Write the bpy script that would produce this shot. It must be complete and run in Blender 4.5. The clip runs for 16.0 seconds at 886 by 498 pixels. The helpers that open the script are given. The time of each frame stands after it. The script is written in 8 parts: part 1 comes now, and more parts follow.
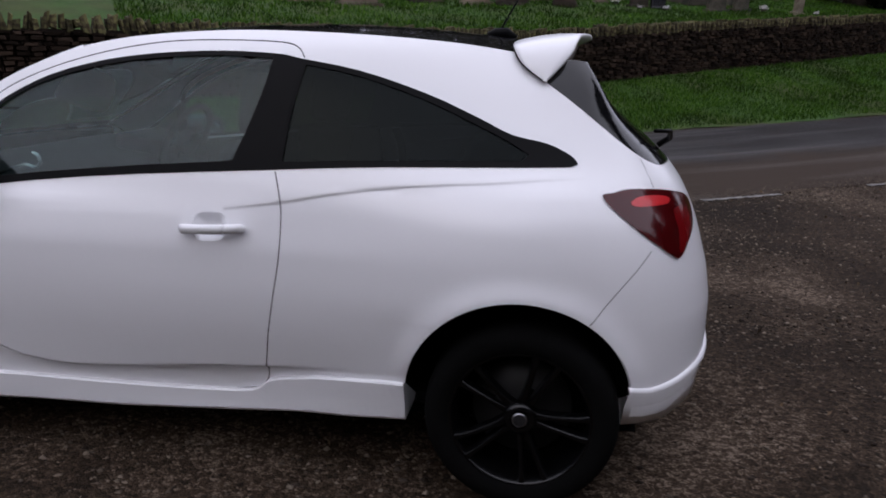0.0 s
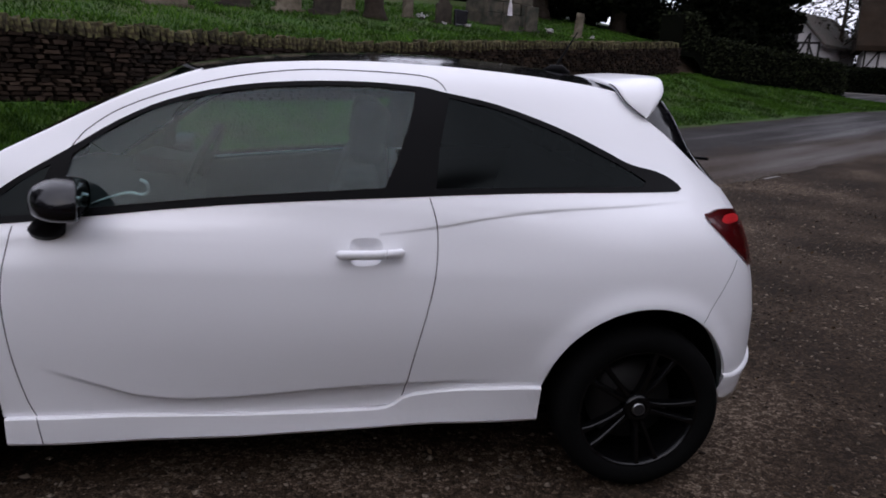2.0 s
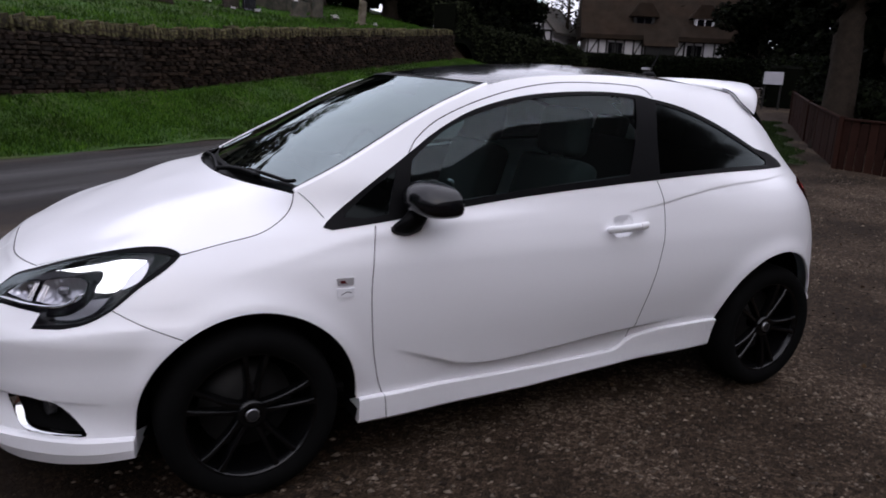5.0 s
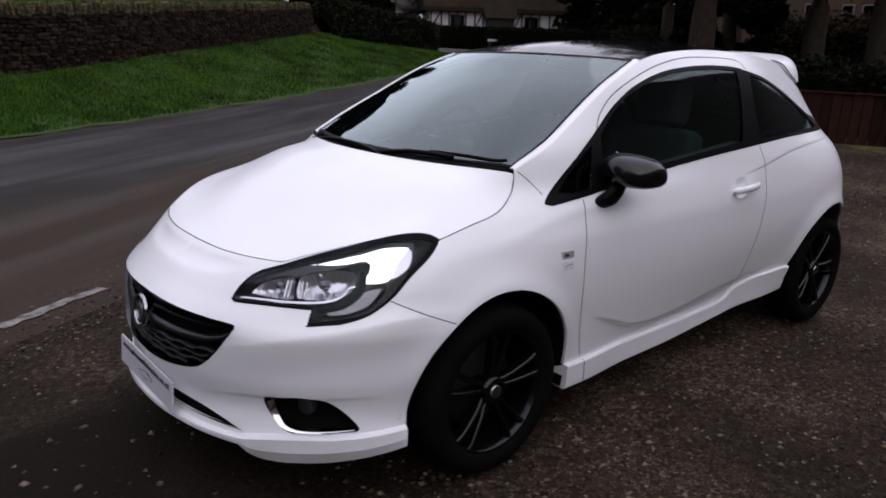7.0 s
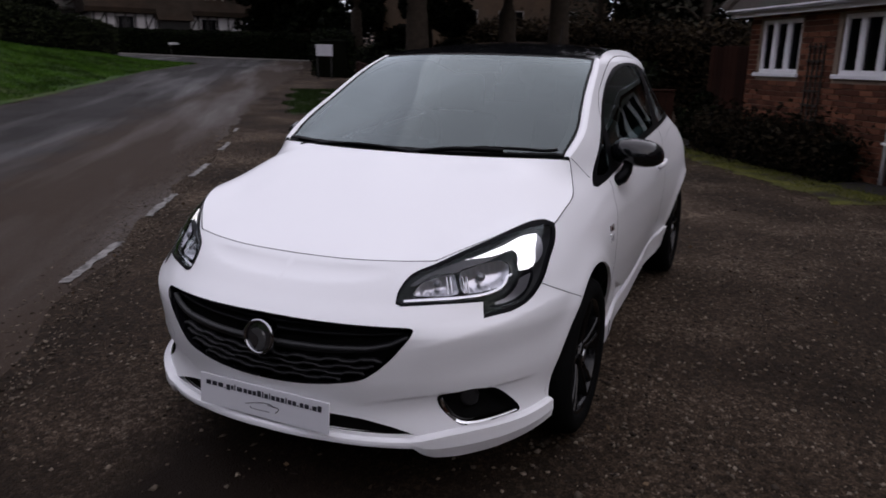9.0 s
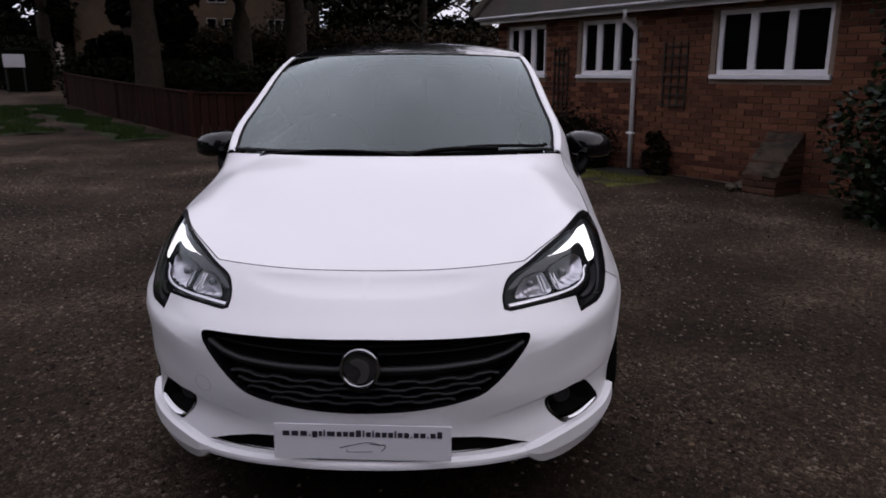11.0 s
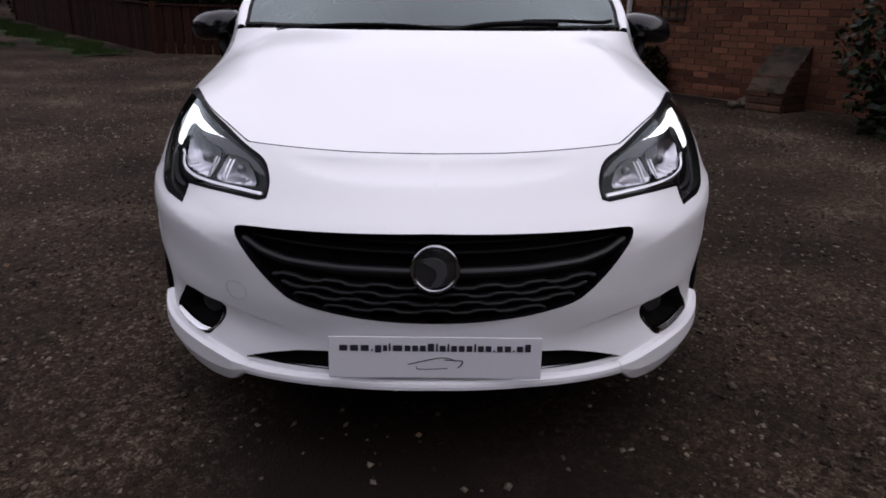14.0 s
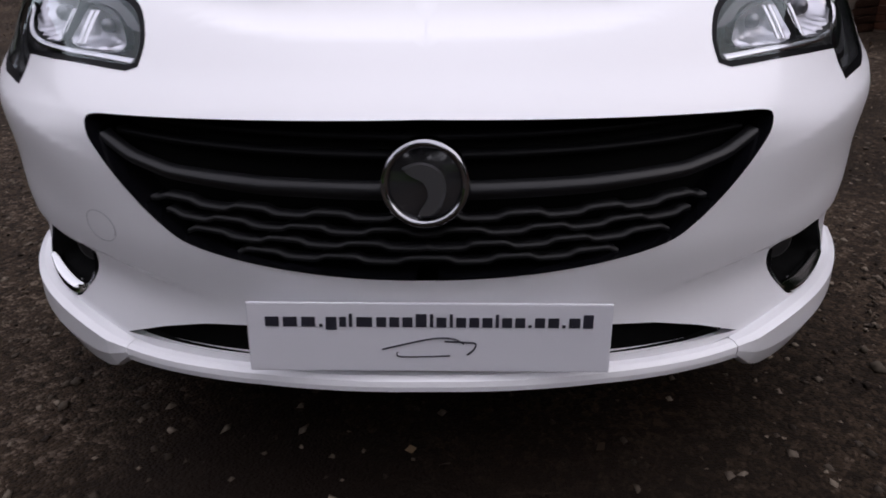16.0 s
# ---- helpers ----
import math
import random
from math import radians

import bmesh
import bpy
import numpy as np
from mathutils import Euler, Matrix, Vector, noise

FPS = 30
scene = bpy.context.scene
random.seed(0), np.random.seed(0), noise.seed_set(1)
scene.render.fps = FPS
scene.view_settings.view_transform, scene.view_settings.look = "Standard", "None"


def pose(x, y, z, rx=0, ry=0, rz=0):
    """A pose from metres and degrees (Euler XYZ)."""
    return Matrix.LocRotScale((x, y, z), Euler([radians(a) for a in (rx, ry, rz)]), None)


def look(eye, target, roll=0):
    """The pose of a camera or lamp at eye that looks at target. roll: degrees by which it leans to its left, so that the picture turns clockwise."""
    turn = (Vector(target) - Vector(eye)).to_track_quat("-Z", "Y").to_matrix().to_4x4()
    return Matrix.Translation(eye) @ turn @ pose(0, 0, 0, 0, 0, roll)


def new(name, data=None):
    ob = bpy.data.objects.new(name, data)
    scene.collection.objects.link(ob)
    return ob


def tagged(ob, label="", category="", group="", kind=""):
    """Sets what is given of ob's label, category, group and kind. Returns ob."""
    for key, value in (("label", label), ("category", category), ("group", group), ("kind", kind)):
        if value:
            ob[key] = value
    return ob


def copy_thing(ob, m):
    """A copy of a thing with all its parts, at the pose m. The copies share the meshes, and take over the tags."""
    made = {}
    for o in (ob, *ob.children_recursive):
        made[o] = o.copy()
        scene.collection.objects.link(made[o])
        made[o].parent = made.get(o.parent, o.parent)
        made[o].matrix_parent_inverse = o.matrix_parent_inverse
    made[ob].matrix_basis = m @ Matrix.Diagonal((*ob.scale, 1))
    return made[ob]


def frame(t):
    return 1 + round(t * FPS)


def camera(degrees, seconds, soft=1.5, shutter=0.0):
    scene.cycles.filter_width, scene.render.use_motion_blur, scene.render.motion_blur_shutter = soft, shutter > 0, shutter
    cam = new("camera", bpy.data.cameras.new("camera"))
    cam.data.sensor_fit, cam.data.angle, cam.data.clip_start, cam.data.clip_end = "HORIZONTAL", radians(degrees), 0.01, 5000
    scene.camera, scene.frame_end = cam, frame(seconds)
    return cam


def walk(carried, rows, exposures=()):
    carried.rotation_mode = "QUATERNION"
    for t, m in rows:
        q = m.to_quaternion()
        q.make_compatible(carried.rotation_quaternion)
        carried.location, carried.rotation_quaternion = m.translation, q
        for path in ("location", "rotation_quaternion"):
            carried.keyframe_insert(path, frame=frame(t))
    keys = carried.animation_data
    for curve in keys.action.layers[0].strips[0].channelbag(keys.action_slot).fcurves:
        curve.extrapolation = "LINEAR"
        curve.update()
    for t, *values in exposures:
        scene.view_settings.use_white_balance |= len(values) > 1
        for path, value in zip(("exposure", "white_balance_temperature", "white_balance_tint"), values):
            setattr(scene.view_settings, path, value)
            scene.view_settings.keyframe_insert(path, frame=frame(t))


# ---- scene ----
from mathutils.geometry import delaunay_2d_cdt
cam = camera(63.0, 16.0, 1.7, 0.35)
PATH = [
    (0, (1.367, -2.869, 1.376), (1.033, -0.962, 0.874), 0.7),
    (0.5, (1.096, -2.95, 1.384), (0.867, -1.019, 0.915), 1.3),
    (1, (0.783, -3.079, 1.404), (0.787, -1.146, 0.892), 1.5),
    (1.5, (0.492, -3.084, 1.413), (0.63, -1.143, 0.95), -0.3),
    (2, (0.207, -3.101, 1.434), (0.471, -1.174, 0.968), 2.9),
    (2.5, (-0.154, -3.218, 1.461), (0.253, -1.312, 1.01), 1.9),
    (3, (-0.439, -3.192, 1.448), (0.013, -1.291, 1.023), 1.9),
    (3.5, (-0.715, -3.129, 1.459), (-0.162, -1.262, 1.005), 2.1),
    (3.7, (-0.853, -3.127, 1.45), (-0.254, -1.273, 0.998), 2.8),
    (5.8, (-2.227, -2.882, 1.457), (-1.193, -1.258, 0.915), 3.6),
    (6, (-2.329, -2.8, 1.443), (-1.289, -1.19, 0.873), 4.7),
    (6.5, (-2.557, -2.581, 1.424), (-1.421, -1.045, 0.831), 2.1),
    (7, (-2.883, -2.414, 1.427), (-1.623, -0.953, 0.899), 1.8),
    (7.5, (-3.193, -2.183, 1.411), (-1.804, -0.86, 0.849), 2.0),
    (8, (-3.415, -1.912, 1.404), (-1.884, -0.763, 0.825), 0.3),
    (8.5, (-3.678, -1.652, 1.413), (-2.013, -0.666, 0.906), 0.7),
    (9, (-3.845, -1.391, 1.389), (-2.08, -0.595, 0.888), 1.0),
    (9.2, (-3.874, -1.279, 1.379), (-2.069, -0.574, 0.883), 0.0),
    (11.3, (-4.037, -0.16, 1.324), (-2.095, -0.185, 0.843), 0.6),
    (11.5, (-4.062, -0.091, 1.295), (-2.123, -0.157, 0.812), 0.8),
    (12, (-4.091, 0.007, 1.232), (-2.149, -0.079, 0.762), 0.4),
    (12.5, (-4.018, 0.014, 1.188), (-2.079, -0.044, 0.704), 0.1),
    (13, (-3.968, 0.013, 1.157), (-2.048, -0.054, 0.602), 0.3),
    (13.5, (-3.894, 0.004, 1.165), (-1.993, -0.038, 0.544), -0.0),
    (14, (-3.686, 0.016, 1.131), (-1.797, -0.025, 0.475), 0.6),
    (14.5, (-3.483, 0.012, 1.092), (-1.616, -0.025, 0.377), 0.4),
    (15, (-3.291, 0.021, 1.047), (-1.464, 0.006, 0.232), 0.3),
    (15.5, (-3.167, 0.028, 0.881), (-1.308, -0.007, 0.146), 0.3),
    (16, (-3.027, -0.033, 0.832), (-1.187, -0.01, 0.048), -0.5),
]
walk(cam, [(t, look(eye, target, roll)) for t, eye, target, roll in PATH],
     [(0, .31, 6350, 10), (3.5, .39, 6350, 10), (6, .48, 6500, 10), (7.5, .15, 6550, 10), (9, -.02, 6600, 11), (12.5, -.03, 6650, 13), (14, .20, 6650, 11), (15, .19, 6650, 10), (16, .42, 6720, 10)])


# ---- world and light: a dull overcast day ----
world = bpy.data.worlds.new("overcast_sky")
scene.world = world
world.use_nodes = True
wn = world.node_tree
wn.nodes.clear()
sky = wn.nodes.new("ShaderNodeTexSky")
sky.sky_type, sky.sun_disc = "NISHITA", False
sky.sun_elevation, sky.sun_rotation = radians(38), radians(200)
sky.air_density, sky.dust_density, sky.ozone_density = 1.0, 6.0, 1.0
cloud = wn.nodes.new("ShaderNodeTexNoise")
cloud.inputs["Scale"].default_value, cloud.inputs["Detail"].default_value = 2.2, 5
cover = wn.nodes.new("ShaderNodeMapRange")
cover.inputs["From Min"].default_value, cover.inputs["From Max"].default_value = 0.3, 0.7
cover.inputs["To Min"].default_value, cover.inputs["To Max"].default_value = 7.3, 11.2
grey = wn.nodes.new("ShaderNodeVectorMath")
grey.operation = "SCALE"
grey.inputs[0].default_value = (1.01, 1.0, 1.19)      # the even grey of the cloud sheet
veil = wn.nodes.new("ShaderNodeMix")
veil.data_type = "RGBA"
veil.inputs["Factor"].default_value = 0.92
shine = wn.nodes.new("ShaderNodeBackground")
shine.inputs["Strength"].default_value = 0.10
wout = wn.nodes.new("ShaderNodeOutputWorld")
wn.links.new(cloud.outputs["Fac"], cover.inputs["Value"])
wn.links.new(cover.outputs[0], grey.inputs["Scale"])
wn.links.new(sky.outputs[0], veil.inputs["A"])
wn.links.new(grey.outputs[0], veil.inputs["B"])
wn.links.new(veil.outputs["Result"], shine.inputs["Color"])
wn.links.new(shine.outputs[0], wout.inputs["Surface"])
sun_data = bpy.data.lights.new("sun", "SUN")
sun_data.energy, sun_data.angle, sun_data.color = 0.8, radians(150), (1.0, 0.97, 1.05)
sun = new("sun", sun_data)
sun.matrix_basis = look((8, -12, 9), (0, 0, 0))


# ---- materials ----
def material(name, colour, rough=0.6, metal=0.0, vary=0.0, scale=4.0, fine=60.0, bump=0.0, coat=0.0, spec=0.5, second=None, mix_scale=1.2, rand=0.0):
    """A procedural surface: base colour varied at two scales, bump and gloss."""
    m = bpy.data.materials.new(name)
    m.use_nodes = True
    nt = m.node_tree
    b = nt.nodes["Principled BSDF"]
    b.inputs["Roughness"].default_value, b.inputs["Metallic"].default_value = rough, metal
    b.inputs["Coat Weight"].default_value, b.inputs["Coat Roughness"].default_value = coat, 0.03
    b.inputs["Specular IOR Level"].default_value = spec
    rgba = (*colour, 1)
    if not (vary or bump or second or rand):
        b.inputs["Base Color"].default_value = rgba
        return m
    co = nt.nodes.new("ShaderNodeTexCoord")
    big, small = nt.nodes.new("ShaderNodeTexNoise"), nt.nodes.new("ShaderNodeTexNoise")
    big.inputs["Scale"].default_value, big.inputs["Detail"].default_value = scale, 5
    small.inputs["Scale"].default_value, small.inputs["Detail"].default_value = fine, 4
    for n in (big, small):
        nt.links.new(co.outputs["Object"], n.inputs["Vector"])
    add = nt.nodes.new("ShaderNodeMath")
    add.operation = "ADD"
    nt.links.new(big.outputs["Fac"], add.inputs[0])
    nt.links.new(small.outputs["Fac"], add.inputs[1])
    value = nt.nodes.new("ShaderNodeMapRange")
    value.inputs["From Min"].default_value, value.inputs["From Max"].default_value = 0.6, 1.4
    value.inputs["To Min"].default_value, value.inputs["To Max"].default_value = 1 - vary, 1 + vary
    nt.links.new(add.outputs[0], value.inputs["Value"])
    tint = nt.nodes.new("ShaderNodeMix")
    tint.data_type, tint.blend_type = "RGBA", "MULTIPLY"
    tint.inputs["Factor"].default_value = 1
    tint.inputs["A"].default_value = rgba
    if second:
        patch, ramp = nt.nodes.new("ShaderNodeTexNoise"), nt.nodes.new("ShaderNodeMapRange")
        patch.inputs["Scale"].default_value, patch.inputs["Detail"].default_value = mix_scale, 6
        nt.links.new(co.outputs["Object"], patch.inputs["Vector"])
        ramp.inputs["From Min"].default_value, ramp.inputs["From Max"].default_value = 0.42, 0.62
        nt.links.new(patch.outputs["Fac"], ramp.inputs["Value"])
        two = nt.nodes.new("ShaderNodeMix")
        two.data_type = "RGBA"
        two.inputs["A"].default_value, two.inputs["B"].default_value = rgba, (*second, 1)
        nt.links.new(ramp.outputs[0], two.inputs["Factor"])
        nt.links.new(two.outputs["Result"], tint.inputs["A"])
    out_value = value.outputs[0]
    if rand:
        info, spread, times = nt.nodes.new("ShaderNodeObjectInfo"), nt.nodes.new("ShaderNodeMapRange"), nt.nodes.new("ShaderNodeMath")
        spread.inputs["To Min"].default_value, spread.inputs["To Max"].default_value = 1 - rand, 1 + rand
        nt.links.new(info.outputs["Random"], spread.inputs["Value"])
        times.operation = "MULTIPLY"
        nt.links.new(value.outputs[0], times.inputs[0])
        nt.links.new(spread.outputs[0], times.inputs[1])
        out_value = times.outputs[0]
    nt.links.new(out_value, tint.inputs["B"])
    nt.links.new(tint.outputs["Result"], b.inputs["Base Color"])
    if bump:
        bn = nt.nodes.new("ShaderNodeBump")
        bn.inputs["Strength"].default_value, bn.inputs["Distance"].default_value = bump, 0.02
        nt.links.new(add.outputs[0], bn.inputs["Height"])
        nt.links.new(bn.outputs[0], b.inputs["Normal"])
    return m


def leafy(name, dark, light, rough=0.6, fine=0.0, spec=0.3, patch=0.0):
    """Many small pieces in one mesh, each of its own shade between two colours; patch: the scale of broad lighter and darker areas."""
    m = bpy.data.materials.new(name)
    m.use_nodes = True
    nt = m.node_tree
    b = nt.nodes["Principled BSDF"]
    b.inputs["Roughness"].default_value, b.inputs["Specular IOR Level"].default_value = rough, spec
    geo, mix = nt.nodes.new("ShaderNodeNewGeometry"), nt.nodes.new("ShaderNodeMix")
    mix.data_type = "RGBA"
    mix.inputs["A"].default_value, mix.inputs["B"].default_value = (*dark, 1), (*light, 1)
    curve = nt.nodes.new("ShaderNodeMath")
    curve.operation, curve.inputs[1].default_value = "POWER", 1.8
    nt.links.new(geo.outputs["Random Per Island"], curve.inputs[0])
    nt.links.new(curve.outputs[0], mix.inputs["Factor"])
    nt.links.new(mix.outputs["Result"], b.inputs["Base Color"])
    if patch:
        where, broad, span, times = (nt.nodes.new(k) for k in ("ShaderNodeTexCoord", "ShaderNodeTexNoise", "ShaderNodeMapRange", "ShaderNodeMix"))
        broad.inputs["Scale"].default_value, broad.inputs["Detail"].default_value = patch, 4
        span.inputs["From Min"].default_value, span.inputs["From Max"].default_value = 0.34, 0.66
        span.inputs["To Min"].default_value, span.inputs["To Max"].default_value = 0.45, 1.45
        times.data_type, times.blend_type = "RGBA", "MULTIPLY"
        times.inputs["Factor"].default_value = 1
        nt.links.new(where.outputs["Object"], broad.inputs["Vector"])
        nt.links.new(broad.outputs["Fac"], span.inputs["Value"])
        nt.links.new(mix.outputs["Result"], times.inputs["A"])
        nt.links.new(span.outputs[0], times.inputs["B"])
        nt.links.new(times.outputs["Result"], b.inputs["Base Color"])
    if fine:
        co, tex, bn = nt.nodes.new("ShaderNodeTexCoord"), nt.nodes.new("ShaderNodeTexNoise"), nt.nodes.new("ShaderNodeBump")
        tex.inputs["Scale"].default_value = fine
        bn.inputs["Strength"].default_value, bn.inputs["Distance"].default_value = 0.5, 0.01
        nt.links.new(co.outputs["Object"], tex.inputs["Vector"])
        nt.links.new(tex.outputs["Fac"], bn.inputs["Height"])
        nt.links.new(bn.outputs[0], b.inputs["Normal"])
    return m


def gravel_material(name, dark, mid, light):
    """Packed gravel: small stones of many shades between dark grit, in patches."""
    m = bpy.data.materials.new(name)
    m.use_nodes = True
    nt = m.node_tree
    b = nt.nodes["Principled BSDF"]
    b.inputs["Roughness"].default_value, b.inputs["Specular IOR Level"].default_value = 0.9, 0.12
    co = nt.nodes.new("ShaderNodeTexCoord")
    heights = None
    shade = None
    for scale, weight in ((48, .42), (150, .50)):
        cell, pick = nt.nodes.new("ShaderNodeTexVoronoi"), nt.nodes.new("ShaderNodeSeparateColor")
        cell.inputs["Scale"].default_value = scale
        nt.links.new(co.outputs["Object"], cell.inputs["Vector"])
        nt.links.new(cell.outputs["Color"], pick.inputs[0])
        part_, tall = nt.nodes.new("ShaderNodeMath"), nt.nodes.new("ShaderNodeMath")
        part_.operation = tall.operation = "MULTIPLY_ADD"
        part_.inputs[1].default_value, tall.inputs[1].default_value = weight, -weight
        part_.inputs[2].default_value = tall.inputs[2].default_value = 0
        nt.links.new(pick.outputs[0], part_.inputs[0])
        nt.links.new(cell.outputs["Distance"], tall.inputs[0])
        if shade is not None:
            nt.links.new(shade.outputs[0], part_.inputs[2])
            nt.links.new(heights.outputs[0], tall.inputs[2])
        shade, heights = part_, tall
    patch = nt.nodes.new("ShaderNodeTexNoise")
    patch.inputs["Scale"].default_value, patch.inputs["Detail"].default_value = 0.8, 7
    nt.links.new(co.outputs["Object"], patch.inputs["Vector"])
    spread, total = nt.nodes.new("ShaderNodeMapRange"), nt.nodes.new("ShaderNodeMath")
    spread.inputs["From Min"].default_value, spread.inputs["From Max"].default_value = 0.3, 0.7
    spread.inputs["To Min"].default_value, spread.inputs["To Max"].default_value = -0.36, 0.20
    nt.links.new(patch.outputs["Fac"], spread.inputs["Value"])
    nt.links.new(shade.outputs[0], total.inputs[0])
    nt.links.new(spread.outputs[0], total.inputs[1])
    ramp = nt.nodes.new("ShaderNodeValToRGB")
    ramp.color_ramp.elements[0].position, ramp.color_ramp.elements[0].color = 0.15, (*dark, 1)
    ramp.color_ramp.elements[1].position, ramp.color_ramp.elements[1].color = 0.98, (*light, 1)
    e = ramp.color_ramp.elements.new(0.62)
    e.color = (*mid, 1)
    nt.links.new(total.outputs[0], ramp.inputs[0])
    nt.links.new(ramp.outputs[0], b.inputs["Base Color"])
    bn = nt.nodes.new("ShaderNodeBump")
    bn.inputs["Strength"].default_value, bn.inputs["Distance"].default_value = 0.8, 0.008
    nt.links.new(heights.outputs[0], bn.inputs["Height"])
    nt.links.new(bn.outputs[0], b.inputs["Normal"])
    return m


def glass(name, tint, rough=0.0, base=0.08, steep=5.0):
    """A thin pane: looks through with a tint, and mirrors more the flatter it is seen."""
    m = bpy.data.materials.new(name)
    m.use_nodes = True
    nt = m.node_tree
    nt.nodes.clear()
    see, shine_, facing = nt.nodes.new("ShaderNodeBsdfTransparent"), nt.nodes.new("ShaderNodeBsdfGlossy"), nt.nodes.new("ShaderNodeLayerWeight")
    see.inputs["Color"].default_value = (*tint, 1)
    shine_.inputs["Roughness"].default_value = rough
    shine_.inputs["Color"].default_value = (0.86, 0.98, 0.98, 1)
    facing.inputs["Blend"].default_value = 0.5
    power, span = nt.nodes.new("ShaderNodeMath"), nt.nodes.new("ShaderNodeMath")
    power.operation, power.inputs[1].default_value = "POWER", steep
    span.operation, span.inputs[1].default_value, span.inputs[2].default_value = "MULTIPLY_ADD", 1 - base, base
    nt.links.new(facing.outputs["Facing"], power.inputs[0])
    nt.links.new(power.outputs[0], span.inputs[0])
    mix, o = nt.nodes.new("ShaderNodeMixShader"), nt.nodes.new("ShaderNodeOutputMaterial")
    nt.links.new(span.outputs[0], mix.inputs[0])
    nt.links.new(see.outputs[0], mix.inputs[1])
    nt.links.new(shine_.outputs[0], mix.inputs[2])
    nt.links.new(mix.outputs[0], o.inputs["Surface"])
    return m


def lamp_material(name, colour, strength):
    m = bpy.data.materials.new(name)
    m.use_nodes = True
    b = m.node_tree.nodes["Principled BSDF"]
    b.inputs["Base Color"].default_value = (*colour, 1)
    b.inputs["Emission Color"].default_value = (*colour, 1)
    b.inputs["Emission Strength"].default_value = strength
    return m


PAINT = material("white_car_paint", (0.86, 0.86, 0.88), rough=0.35, coat=0.5)
PAINT.node_tree.nodes["Principled BSDF"].inputs["Coat Roughness"].default_value = 0.045
GLOSS_BLACK = material("gloss_black", (0.004, 0.004, 0.005), rough=0.12, coat=0.35, spec=0.25)
TRIM_BLACK = material("matt_black_trim", (0.004, 0.004, 0.0045), rough=0.45, spec=0.07, vary=0.2, fine=300, bump=0.02)
MIRROR_SHELL = material("gloss_black_shell", (0.004, 0.004, 0.005), rough=0.18, spec=0.35, coat=0.2)
RUBBER = material("tyre_rubber", (0.004, 0.004, 0.004), rough=0.9, spec=0.05, vary=0.3, scale=20, fine=200, bump=0.05)
DARK_VOID = material("black_plastic", (0.003, 0.003, 0.003), rough=0.8, vary=0.2, spec=0.08)
CHROME = material("chrome", (0.75, 0.75, 0.76), rough=0.08, metal=1.0)
LAMP_GREY = material("lamp_bezel_grey", (0.026, 0.026, 0.028), rough=0.4, metal=0.3)
LAMP_DARK = material("lamp_edge_black", (0.004, 0.004, 0.005), rough=0.3, spec=0.05)
REFLECTOR = material("lamp_reflector", (0.62, 0.62, 0.65), rough=0.30, metal=1.0)
LAMP_BEZEL = material("satin_lamp_housing", (0.030, 0.030, 0.033), rough=0.35, coat=0.1)
SMOKED = material("smoked_reflector", (0.20, 0.20, 0.21), rough=0.3, metal=0.8)
DRL = lamp_material("daytime_running_light", (1.0, 0.99, 1.0), 1.4)
RED_LENS = material("red_lamp_plastic", (0.15, 0.003, 0.005), rough=0.2, spec=0.25, coat=0.3)
DARK_RED = material("dark_red_lamp_plastic", (0.055, 0.0015, 0.0025), rough=0.15, spec=0.25, coat=0.4)
BRIGHT_RED = material("bright_red_lamp_plastic", (0.55, 0.010, 0.016), rough=0.3, coat=0.5)
CLEAR = glass("clear_lamp_lens", (0.93, 0.93, 0.95), base=0.012, steep=3.5)
WINDSCREEN = glass("windscreen_glass", (0.22, 0.25, 0.25), base=0.040, steep=3.1)
SIDE_GLASS = glass("side_glass", (0.58, 0.74, 0.72), base=0.034)
PRIVACY = glass("privacy_glass", (0.04, 0.04, 0.045), rough=0.11, base=0.009)
FABRIC = material("dark_seat_fabric", (0.012, 0.012, 0.013), rough=0.9, vary=0.25, fine=400, bump=0.05)
DASH = material("dark_dashboard", (0.008, 0.008, 0.009), rough=0.7, spec=0.2, vary=0.2, fine=300, bump=0.03)
LINING = material("dark_grey_lining", (0.030, 0.032, 0.035), rough=0.6, spec=0.25, vary=0.2, fine=300, bump=0.03)
LIT_SILL = material("lit_sill_strip", (0.34, 0.35, 0.36), rough=0.5, spec=0.3)
SILVER = material("silver_trim", (0.55, 0.55, 0.57), rough=0.25, metal=1.0)
PLATE_WHITE = material("white_plate", (0.70, 0.70, 0.74), rough=0.3, coat=0.6)
INK = material("black_print", (0.02, 0.02, 0.03), rough=0.5)
ALLOY = material("gloss_black_alloy", (0.0025, 0.0025, 0.0028), rough=0.22, spec=0.28, coat=0.10)
PALE_BADGE = material("pale_badge", (0.78, 0.78, 0.80), rough=0.25, coat=0.6)


# ---- mesh helpers ----
def mesh_object(name, verts, faces, mat, parent=None, label="", normals=None, smooth_=True):
    me = bpy.data.meshes.new(name)
    me.from_pydata([tuple(map(float, v)) for v in verts], [], [tuple(map(int, f)) for f in faces])
    me.materials.append(mat)
    if smooth_:
        me.polygons.foreach_set("use_smooth", [True] * len(me.polygons))
    if normals is not None:
        me.normals_split_custom_set_from_vertices([tuple(map(float, n)) for n in normals])
    me.update()
    ob = new(name, me)
    if parent is not None:
        ob.parent = parent
    if label:
        ob["label"] = label
    return ob


